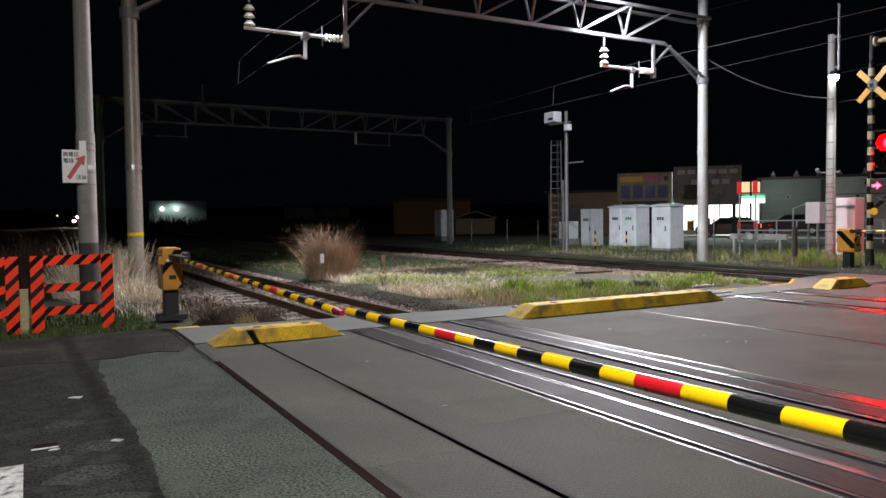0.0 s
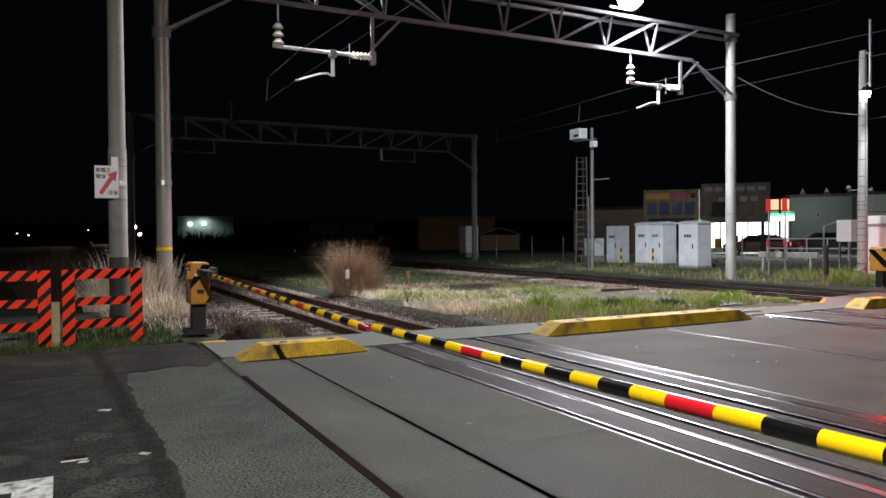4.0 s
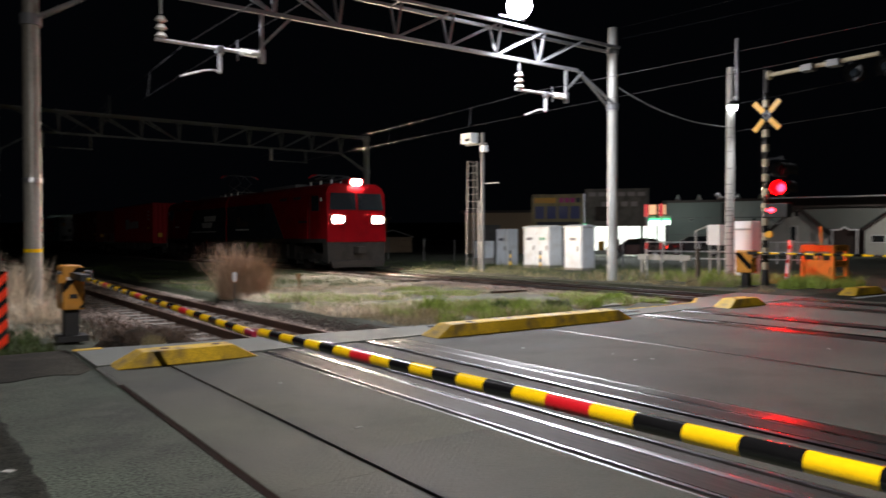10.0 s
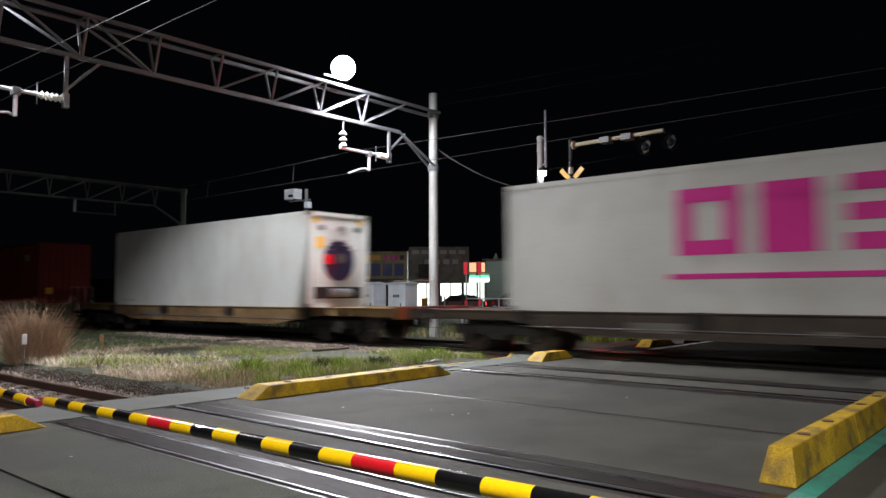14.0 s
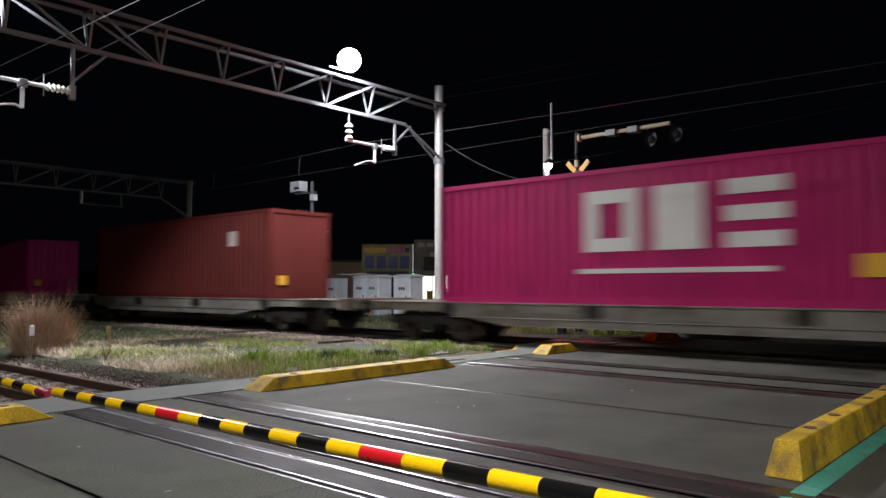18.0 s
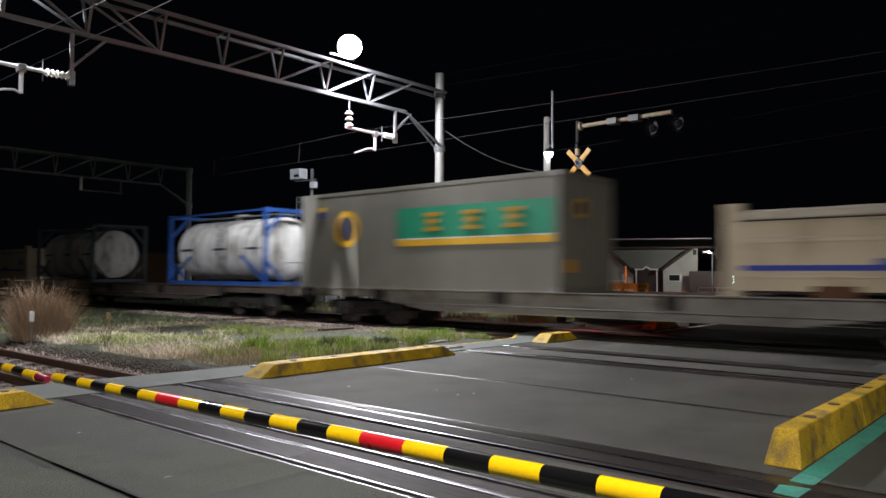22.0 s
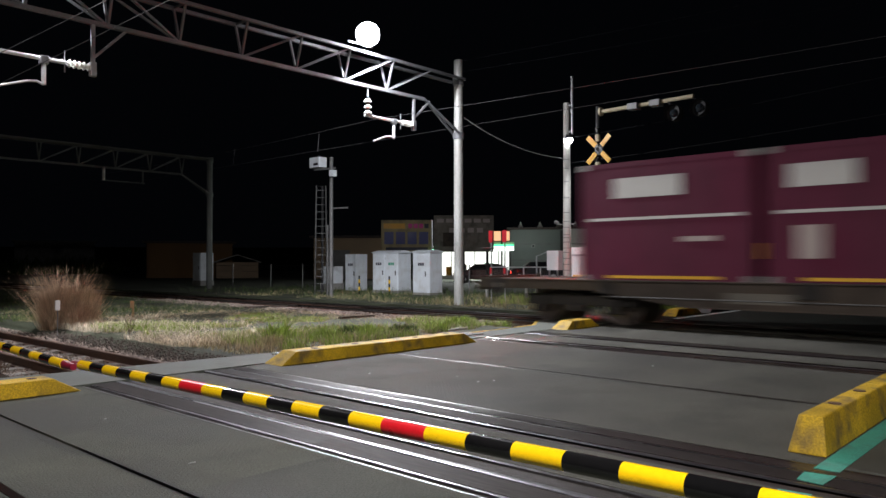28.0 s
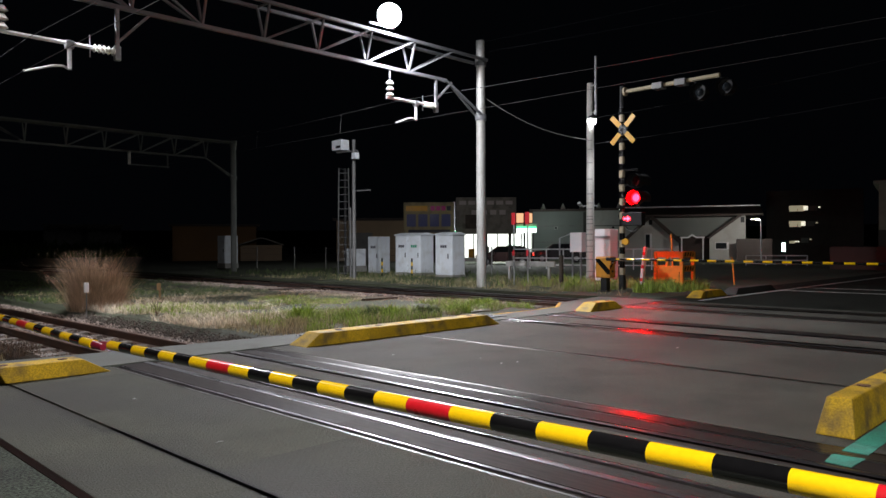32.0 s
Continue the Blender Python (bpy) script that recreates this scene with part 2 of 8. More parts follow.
FLUO = mat("orange red reflective tape", (1.0, 0.05, 0.012), 0.5, 0, 0.08, 20, 70, 0.05, spec=0.2)
DARK = mat("dark painted steel", (0.02, 0.02, 0.022), 0.55, 0.2, 0.3, 14, 60, 0.1)
GALV = mat("galvanised steel", (0.42, 0.43, 0.45), 0.45, 0.75, 0.2, 16, 70, 0.1)
GALV_DULL = mat("dull galvanised steel", (0.2, 0.2, 0.2), 0.6, 0.5, 0.25, 16, 70, 0.1)
PORCELAIN = mat("white porcelain", (0.75, 0.74, 0.7), 0.25, 0, 0.08, 10, 50, 0.02, coat=0.4)
WIRE = mat("bare wire", (0.06, 0.06, 0.062), 0.5, 0.6, 0.2, 10, 50, 0.0)
CABLE = mat("grey cable sheath", (0.1, 0.1, 0.1), 0.6, 0, 0.2, 10, 50, 0.0, spec=0.3)
DARK_WIRE = mat("dull dark wire", (0.012, 0.012, 0.013), 0.8, 0, 0.2, 10, 50, 0.0, spec=0.1)
CABINET = mat("pale grey cabinet paint", (0.72, 0.77, 0.82), 0.45, 0, 0.1, 8, 60, 0.05, dirt=(0.45, 0.44, 0.4), dirt_amount=0.4)
SIGN_W = mat("white sign", (0.78, 0.78, 0.8), 0.5, 0, 0.08, 8, 60, 0.03)
SIGN_R = mat("red sign paint", (0.5, 0.02, 0.03), 0.5, 0, 0.1, 8, 60, 0.03)
INK = mat("dark lettering", (0.03, 0.03, 0.05), 0.6, 0, 0.1, 8, 60, 0.0)
CREAM_P = mat("cream pole paint", (0.45, 0.385, 0.27), 0.45, 0, 0.1, 12, 60, 0.05)
AMBER = mat("amber board paint", (0.75, 0.38, 0.03), 0.5, 0, 0.1, 12, 60, 0.05)
RED_GLOW = glow("red signal glow", (1.0, 0.0001, 0.0003), 1900)
RED_RING = glow("red lens glow", (1.0, 0.002, 0.006), 12)
RED_REAR = glow("red rear glow", (1.0, 0.0002, 0.0004), 1100)
RED_DARK = mat("unlit red lens", (0.05, 0.002, 0.003), 0.2, 0, 0.1, 8, 40, 0, coat=0.5)
WINDOW_DIM = glow("dim lit landing", (1.0, 0.9, 0.6), 0.22)
RED_GLOW_SOFT = glow("red arrow glow", (1.0, 0.006, 0.012), 60)
FLOOD_GLOW = glow("flood lamp glow", (0.9, 0.94, 1.0), 170)
LAMP_GLOW = glow("pole lamp glow", (0.93, 0.97, 1.0), 40)
HEAD_GLOW = glow("headlamp glow", (1.0, 0.8, 0.6), 1400)
STORE_GLOW = glow("lit shop interior", (0.95, 1.0, 0.93), 1.5)
GREEN_GLOW = glow("green shop sign", (0.12, 0.9, 0.4), 1.6)
WHITE_GLOW = glow("white shop sign", (0.85, 1.0, 0.9), 3.0)
ORANGE_GLOW = glow("orange shop sign", (1.0, 0.55, 0.3), 0.9)
WINDOW_GLOW = glow("lit window", (1.0, 0.95, 0.74), 0.9)
TAIL_GLOW = glow("tail light", (1.0, 0.05, 0.03), 3.5)
FAR_LAMP = glow("far lamp", (1.0, 0.85, 0.6), 2.5)
FAR_GREEN = glow("far greenish lamp", (0.7, 1.0, 0.9), 6)
DRY = mat("dry reed", (0.5, 0.35, 0.235), 0.85, 0, 0.25, 6, 40, 0.0, per_island=0.55)
MOUND = mat("dead brown weeds", (0.085, 0.055, 0.036), 0.9, 0, 0.3, 6, 40, 0.0, per_island=0.5)
TRODDEN = mat("trodden brown grass", (0.42, 0.34, 0.22), 0.85, 0, 0.25, 6, 40, 0.0, per_island=0.5)
PALE_DRY = mat("pale dry grass", (0.7, 0.61, 0.48), 0.8, 0, 0.2, 6, 40, 0.0, per_island=0.4)
GRASS = mat("green grass", (0.25, 0.34, 0.06), 0.7, 0, 0.3, 6, 40, 0.0, per_island=0.55)
STRAW = mat("straw grass", (0.34, 0.29, 0.16), 0.8, 0, 0.25, 6, 40, 0.0, per_island=0.5)
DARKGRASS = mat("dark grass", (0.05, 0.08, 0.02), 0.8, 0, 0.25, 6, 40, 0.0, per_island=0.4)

# ---- mesh helpers ----


class Shape:
    """Vertices and faces gathered from simple forms."""

    def __init__(self):
        self.v, self.f = [], []

    def add(self, verts, faces):
        k = len(self.v)
        self.v += [tuple(p) for p in verts]
        self.f += [tuple(i + k for i in f) for f in faces]
        return self

    def box(self, x0, x1, y0, y1, z0, z1):
        return self.add([(x, y, z) for z in (z0, z1) for y in (y0, y1) for x in (x0, x1)],
                        [(0, 2, 3, 1), (4, 5, 7, 6), (0, 1, 5, 4), (2, 6, 7, 3), (0, 4, 6, 2), (1, 3, 7, 5)])

    def prism(self, outline, axis, a, b):
        """An outline of points (u, v) swept from a to b: axis x gives (y, z), y gives (x, z), z gives (x, y)."""
        n = len(outline)
        put = {"x": lambda u, v, w: (w, u, v), "y": lambda u, v, w: (u, w, v), "z": lambda u, v, w: (u, v, w)}[axis]
        verts = [put(u, v, w) for w in (a, b) for u, v in outline]
        faces = [tuple(range(n))[::-1], tuple(range(n, 2 * n))]
        faces += [(i, (i + 1) % n, n + (i + 1) % n, n + i) for i in range(n)]
        return self.add(verts, faces)

    def crowned(self, x, w, y0, y1, z0, rise):
        """A strip along y with a rounded top."""
        return self.prism([(x - w / 2, z0 - 0.05), (x + w / 2, z0 - 0.05)] + [(x + w / 2 * math.cos(math.pi * i / 8), z0 + rise * math.sin(math.pi * i / 8)) for i in range(9)], "y", y0, y1)

    def tube(self, p, q, r, r2=None, n=10, caps=True):
        p, q = Vector(p), Vector(q)
        r2 = r if r2 is None else r2
        d = (q - p).normalized()
        u = d.cross(Vector((0, 0, 1)) if abs(d.z) < 0.95 else Vector((1, 0, 0))).normalized()
        w = d.cross(u)
        verts = [c + (u * math.cos(2 * math.pi * i / n) + w * math.sin(2 * math.pi * i / n)) * s for c, s in ((p, r), (q, r2)) for i in range(n)]
        faces = [(i, (i + 1) % n, n + (i + 1) % n, n + i) for i in range(n)]
        if caps:
            faces += [tuple(range(n))[::-1], tuple(range(n, 2 * n))]
        return self.add(verts, faces)

    def beam(self, p, q, w, h=None):
        """A bar of square section from p to q."""
        h = w if h is None else h
        p, q = Vector(p), Vector(q)
        d = (q - p).normalized()
        u = d.cross(Vector((0, 0, 1)) if abs(d.z) < 0.95 else Vector((1, 0, 0))).normalized()
        t = u.cross(d)
        verts = [c + u * (w / 2 * a) + t * (h / 2 * b) for c in (p, q) for a, b in ((-1, -1), (1, -1), (1, 1), (-1, 1))]
        return self.add(verts, [(0, 1, 2, 3)[::-1], (4, 5, 6, 7), (0, 1, 5, 4), (1, 2, 6, 5), (2, 3, 7, 6), (3, 0, 4, 7)])

    def chain(self, points, r, n=6):
        """One unbroken tube along a row of points."""
        ps = [Vector(p) for p in points]
        verts = []
        for i, p in enumerate(ps):
            d = (ps[min(i + 1, len(ps) - 1)] - ps[max(i - 1, 0)]).normalized()
            u = d.cross(Vector((0, 0, 1)) if abs(d.z) < 0.95 else Vector((1, 0, 0))).normalized()
            w = d.cross(u)
            verts += [p + (u * math.cos(2 * math.pi * k / n) + w * math.sin(2 * math.pi * k / n)) * r for k in range(n)]
        faces = [(j * n + k, j * n + (k + 1) % n, (j + 1) * n + (k + 1) % n, (j + 1) * n + k) for j in range(len(ps) - 1) for k in range(n)]
        faces += [tuple(range(n))[::-1], tuple(range(len(verts) - n, len(verts)))]
        return self.add(verts, faces)

    def ball(self, c, r, n=10, m=6, squash=1.0):
        verts, faces = [], []
        for j in range(m + 1):
            t = math.pi * j / m
            for i in range(n):
                a = 2 * math.pi * i / n
                verts.append((c[0] + r * math.sin(t) * math.cos(a), c[1] + r * math.sin(t) * math.sin(a), c[2] + r * squash * math.cos(t)))
        for j in range(m):
            for i in range(n):
                faces.append((j * n + i, (j + 1) * n + i, (j + 1) * n + (i + 1) % n, j * n + (i + 1) % n))
        return self.add(verts, faces)

    def mesh(self, name, material=None, smooth=False):
        me = bpy.data.meshes.new(name)
        me.from_pydata(self.v, [], self.f)
        bm = bmesh.new()
        bm.from_mesh(me)
        bmesh.ops.recalc_face_normals(bm, faces=bm.faces)
        bm.to_mesh(me)
        bm.free()
        if material:
            me.materials.append(material)
        if smooth:
            me.shade_smooth()
            me.set_sharp_from_angle(angle=radians(40))
        return me


def part(name, shape, material, parent=None, label="", bevel=0.0, smooth=False, m=None):
    ob = new(name, shape.mesh(name, material, smooth))
    if bevel:
        mod = ob.modifiers.new("bevel", "BEVEL")
        mod.width, mod.segments, mod.limit_method, mod.angle_limit = bevel, 2, "ANGLE", radians(35)
    if parent:
        ob.parent = parent
    if m is not None:
        ob.matrix_basis = m
    if label:
        ob["label"] = label
    return ob


def thing(name, m, label, category, group="", kind=""):
    ob = new(name)
    ob.empty_display_size = 0.2
    ob.matrix_basis = m
    return tagged(ob, label, category, group, kind)


def S():
    return Shape()


def sag(p, q, drop, n=14):
    p, q = Vector(p), Vector(q)
    return [p.lerp(q, i / n) - Vector((0, 0, drop * 4 * (i / n) * (1 - i / n))) for i in range(n + 1)]

# ---- the ground, the road and the tracks ----
KERB_YL = 8.35                  # near face of the kerb line on the far edge of the road
NEAR, MID, FAR = 4.455, 11.33, 15.305    # centre lines of the three tracks
GAUGE = 1.067

ground = tagged(part("ground", S().add([(-1500, -1500, -0.3), (1500, -1500, -0.3), (1500, 1500, -0.3), (-1500, 1500, -0.3)], [(0, 1, 2, 3)]), SOIL),
                "dark soil and rough grass under the night sky", "ground", kind="structure")

DECK_EDGE = lambda y: 1.55 + 0.0104 * y     # the joint between the road and the deck is not quite square to the rest
road = tagged(part("road_near", S().prism([(-40, -6), (DECK_EDGE(-6) - 0.04, -6), (DECK_EDGE(10.2) - 0.04, 10.2), (-40, 10.2)], "z", -0.28, 0.0), ASPHALT), "dark worn asphalt road before the railway crossing", "road", kind="structure")
edge = []
for i in range(78):
    y = 1.9 + i * 0.09
    edge.append((0.55 + 0.013 * (y - 4) + 0.06 * noise.noise(Vector((y * 1.3, 0.5, 0))) + 0.035 * noise.noise(Vector((y * 5.0, 1.5, 0))) + random.uniform(-0.01, 0.01), y))
part("patch", S().prism([(-30, 1.9)] + edge + [(-30, edge[-1][1])], "z", 0.0, 0.004), ASPHALT_OLD, road, "older darker strip of asphalt")
rim_in = [(-6 + 0.2 * i, 8.72 + 0.22 * noise.noise(Vector((i * 0.35, 2.0, 0))) - 0.012 * i + random.uniform(-0.03, 0.03)) for i in range(38)]
part("dirt_edge", S().prism(rim_in + [(1.56, 8.55), (1.58, 10.2), (-6, 10.2)], "z", 0.0, 0.007), DIRT_EDGE, road, "trodden dirt along the road's edge")
for cx, cy, rr in ((0.28, 4.5, 0.16), (0.1, 4.86, 0.1), (0.38, 5.05, 0.13), (-0.35, 5.35, 0.14), (0.2, 5.7, 0.11), (-0.1, 4.15, 0.09), (0.34, 4.0, 0.12), (-0.6, 6.0, 0.13)):
    ring = [(cx + rr * (1 + 0.5 * noise.noise(Vector((math.cos(a) * 1.5 + cx * 9, math.sin(a) * 1.5, cy)))) * math.cos(a) * 1.3, cy + rr * (1 + 0.5 * noise.noise(Vector((math.cos(a) * 2 + cx * 9, math.sin(a) * 2, cy + 5)))) * math.sin(a)) for a in [k * 0.3927 for k in range(16)]]
    part("worn_patch", S().prism(ring, "z", 0.0, 0.0055), WORN, road, "pale worn patch of asphalt")
part("sunken_plate", S().prism([(0.0, 5.18), (0.13, 5.17), (0.14, 5.27), (0.01, 5.28)], "z", 0.004, 0.006), JOINT, road, "dark sunken plate")
part("stop_line", S().box(-0.9, -0.05, 4.68, 4.88, 0.004, 0.008), WHITE_ROAD, road, "worn white road paint")
part("stop_line", S().box(-0.25, -0.05, 1.0, 4.675, 0.004, 0.008), WHITE_ROAD, road, "worn white road paint")
part("road_mark", S().box(-0.01, 0.14, 5.145, 5.17, 0.007, 0.01), WHITE_ROAD, road, "worn white scrap of road paint")
part("road_mark", S().prism([(0.08, 5.09), (0.14, 5.08), (0.15, 5.11), (0.1, 5.12)], "z", 0.007, 0.01), WHITE_ROAD, road)
part("road_mark", S().prism([(0.43, 5.11), (0.48, 5.06), (0.51, 5.1), (0.46, 5.14)], "z", 0.007, 0.01), WHITE_ROAD, road)
part("road_mark", S().prism([(0.25, 6.56), (0.33, 6.5), (0.36, 6.56), (0.28, 6.6)], "z", 0.004, 0.008), WHITE_ROAD, road)
far_road = tagged(part("road_far", S().box(16.75, 62, 0.4, 9.2, -0.28, -0.002), ASPHALT_OLD), "dark asphalt road on the other side of the crossing", "road", kind="structure")
for x, y0, y1 in ((22.5, 2.5, 8.0), (24.3, 1.0, 8.2)):
    part("road_line", S().box(x, x + 0.16, y0, y1, -0.002, 0.003), WHITE_ROAD, far_road)
part("road_line", S().box(17.3, 34, 8.0, 8.14, -0.002, 0.003), WHITE_ROAD, far_road)
verge = tagged(part("verge", S().box(17.0, 60, 9.2, 75, -0.28, 0.0), SOIL), "rough verge of soil and grass beside the line", "ground", kind="structure")

apron = tagged(part("apron", S().prism([(1.64, KERB_YL + 0.35), (10.3, KERB_YL + 0.35), (10.3, 9.75), (6.6, 9.6), (3.2, 9.9), (1.64, 10.15)], "z", -0.25, 0.012), APRON),
               "pale concrete apron beside the crossing panels", "pavement", kind="structure")
part("yellow_edge", S().box(1.62, 1.95, 9.98, 10.12, 0.012, 0.018), KERB_Y, apron, "worn yellow edge paint")
apron2 = tagged(part("apron", S().prism([(10.3, KERB_YL + 0.35), (16.75, KERB_YL + 0.35), (16.75, 10.6), (14.5, 10.2), (13.4, 9.5), (10.3, 9.4)], "z", -0.25, 0.01), APRON),
                "pale concrete edge of the crossing with yellow paint", "pavement", kind="structure")
part("yellow_edge", S().prism([(10.9, 9.36), (13.4, 9.48), (14.4, 10.12), (14.4, 10.2), (13.36, 9.56), (10.9, 9.44)], "z", 0.01, 0.016), KERB_Y, apron2, "worn yellow edge line")

# crossing deck: bands of panels between the joints, each a slab of its own
deck = tagged(part("crossing_deck", S().prism([(DECK_EDGE(-8) - 0.04, -8), (16.75, -8), (16.75, KERB_YL + 0.35), (DECK_EDGE(KERB_YL + 0.35) - 0.04, KERB_YL + 0.35)], "z", -0.28, -0.018), GROOVE), "crossing deck of grey panels with dark joints and steel edges", "pavement", kind="structure")
# the gap near x 2.3 also draws in the arm's shadow line
BANDS = [(1.71, 2.285), (2.325, 3.455), (3.58, 3.84), (4.17, 4.84), (5.07, 5.29), (5.35, 5.52), (5.56, 7.855), (7.945, 10.38), (10.45, 10.75), (10.98, 11.68), (11.91, 12.2), (12.28, 14.27), (14.33, 14.69), (14.92, 15.69), (15.92, 16.25), (16.32, 16.75)]
for i, (x0, x1) in enumerate(BANDS):
    y, step = -7.9 + 0.4 * (i % 3), 3.9 if x1 - x0 < 1.3 else 4.8
    shared = None
    while y < KERB_YL + 0.3:
        y1 = min(y + step, KERB_YL + 0.34)
        left = (DECK_EDGE(y) + 0.025, DECK_EDGE(y1) + 0.025) if i == 0 else (x0, x0)
        slab = S().prism([(left[0], 0), (x1, 0), (x1, y1 - y - 0.002), (left[1], y1 - y - 0.002)], "z", -0.05, 0.0)
        ob = part("panel", slab, (SIDE_SLICK if x0 > 5.3 else SIDE_PANEL) if x1 - x0 < 0.37 else PANEL_DARK if x1 < 3.5 else PANEL, deck)
        ob.matrix_basis = pose(0, y, random.uniform(-0.0006, 0.0))
        y += step
RAIL = [(-0.06, -0.153), (0.06, -0.153), (0.06, -0.14), (0.012, -0.12), (0.012, -0.04), (0.033, -0.03), (0.033, -0.004), (0.026, 0.0), (-0.026, 0.0), (-0.033, -0.004), (-0.033, -0.03), (-0.012, -0.04), (-0.012, -0.12), (-0.06, -0.14)]


def track(centre, y0, y1, sleepers_to, label, bright_to):
    th = thing("railway_track", pose(centre, 0, 0), label, "railway track", "the tracks", "structure")
    for side in (-1, 1):
        x = side * (GAUGE / 2 + 0.0325)
        part("rail", S().prism([(x + u, v) for u, v in RAIL], "y", y0, y1), RUST, th, "rusty steel rail")
        part("rail_head", S().crowned(x, 0.066, y0, bright_to, -0.001, 0.005), STEEL, th, "polished running face", smooth=True)
    for y, ye in sleepers_to:
        k = S().prism([(-1.0, -0.33), (1.0, -0.33), (1.0, -0.16), (0.45, -0.155), (0.3, -0.19), (-0.3, -0.19), (-0.45, -0.155), (-1.0, -0.16)], "y", -0.11, 0.11).mesh("sleeper", SLEEPER)
        while y < ye:
            s = new("sleeper", k)
            s.parent = th
            s.matrix_basis = pose(random.uniform(-0.02, 0.02), y, random.uniform(0.02, 0.035), 0, 0, random.uniform(-0.6, 0.6))
            y += 0.6
    return th


track(NEAR, -60, 220, [(10.0, 62)], "single railway track on concrete sleepers running into the dark", 8.9)
track(MID, -8, 9.4, [], "disused rails left in the crossing panels", 9.3)
track(FAR, -760, 760, [(10.4, 66)], "main railway track on concrete sleepers in ballast", 760)
# steel edge strips beside the rails
for x in (3.47, 3.56, 4.15, 5.32, 5.54, 10.415, 10.77, 10.96, 11.7, 11.89, 12.24, 14.3, 14.71, 14.9, 15.71, 15.9, 16.285):
    w = {3.47: 0.025, 4.15: 0.04, 5.32: 0.05, 10.415: 0.06, 12.24: 0.06}.get(x, 0.032)
    part("edge_strip", S().crowned(x, w, -7.9, KERB_YL + 0.3, -0.004, w * 0.1), PLATE if x < 10 else PLATE_DULL, deck, "worn steel edge strip", smooth=True)

part("edge_strip", S().crowned(7.9, 0.062, -7.9, KERB_YL + 0.2, -0.003, 0.004), DARK_STRIP, deck, "dark worn steel strip", smooth=True)
for y0, y1, m_, lab in ((-7.9, 7.5, JOINT, "rusty steel edge strip"), (7.5, 8.62, PANEL, "bare steel edge strip")):
    part("edge_strip", S().prism([(DECK_EDGE(y0) - 0.035, y0), (DECK_EDGE(y0) + 0.02, y0), (DECK_EDGE(y1) + 0.02, y1), (DECK_EDGE(y1) - 0.035, y1)], "z", -0.05, 0.002), m_, deck, lab)

for name, c, y0, w, label in (("ballast_near", NEAR, 9.7, 1.45, "brown ballast bed of the near track"), ("ballast_far", FAR, 10.15, 1.75, "grey ballast bed of the main track")):
    bed = tagged(part(name, S().prism([(c - w - 0.5, -0.3), (c - w, -0.17), (c + w, -0.17), (c + w + 0.5, -0.3)], "y", y0, 700), BED), label, "ballast", kind="structure")


def stones(name, count, place, lo, hi, material, label):
    v, f = [], []
    for i in range(count):
        x, y, z = place()
        r = random.uniform(lo, hi)
        ax, ay, az = (r * random.uniform(0.7, 1.2) for _ in range(3))
        a = random.uniform(0, 3.1)
        ca, sa = math.cos(a), math.sin(a)
        k = len(v)
        for dx, dy, dz in ((1, 0, 0), (0, 1, 0), (-1, 0, 0.1), (0, -1, -0.1), (0.2, 0.1, 0.8), (-0.1, 0, -0.8)):
            px, py = dx * ax, dy * ay
            v.append((x + px * ca - py * sa, y + px * sa + py * ca, z + dz * az))
        f += [(k, k + 1, k + 4), (k + 1, k + 2, k + 4), (k + 2, k + 3, k + 4), (k + 3, k, k + 4), (k + 1, k, k + 5), (k + 2, k + 1, k + 5), (k + 3, k + 2, k + 5), (k, k + 3, k + 5)]
    me = bpy.data.meshes.new(name)
    me.from_pydata(v, [], f)
    me.materials.append(material)
    return tagged(new(name, me), label, "ballast", kind="stuff")


def bed_spot(c, w, y0, y1, drop=0.12):
    def place():
        y = y0 + (y1 - y0) * random.random() ** 1.7
        u = random.uniform(-w - 0.35, w + 0.35)
        z = -0.155 if abs(u) < w else -0.155 - (abs(u) - w) * 0.3
        return c + u, y, z
    return place


stones("ballast_stones", 9000, bed_spot(NEAR, 1.4, 9.75, 40), 0.025, 0.055, BALLAST, "loose brown ballast stones along the near track")
stones("ballast_stones", 11000, bed_spot(FAR, 1.7, 10.2, 48), 0.025, 0.055, BALLAST, "loose grey ballast stones along the main track")
mound = tagged(part("verge_between", S().prism([(5.6, -0.3), (6.3, -0.06), (8.0, 0.0), (12.6, 0.02), (13.2, -0.05), (13.6, -0.3)], "y", 9.45, 400), SOIL),
               "grassy strip of soil between the two tracks", "ground", kind="structure")
part("verge_left", S().prism([(-40, -0.3), (-40, -0.06), (1.3, -0.06), (2.4, -0.12), (3.1, -0.3)], "y", 10.2, 90), SOIL, ground, "weedy verge")

# ---- kerb blocks ----


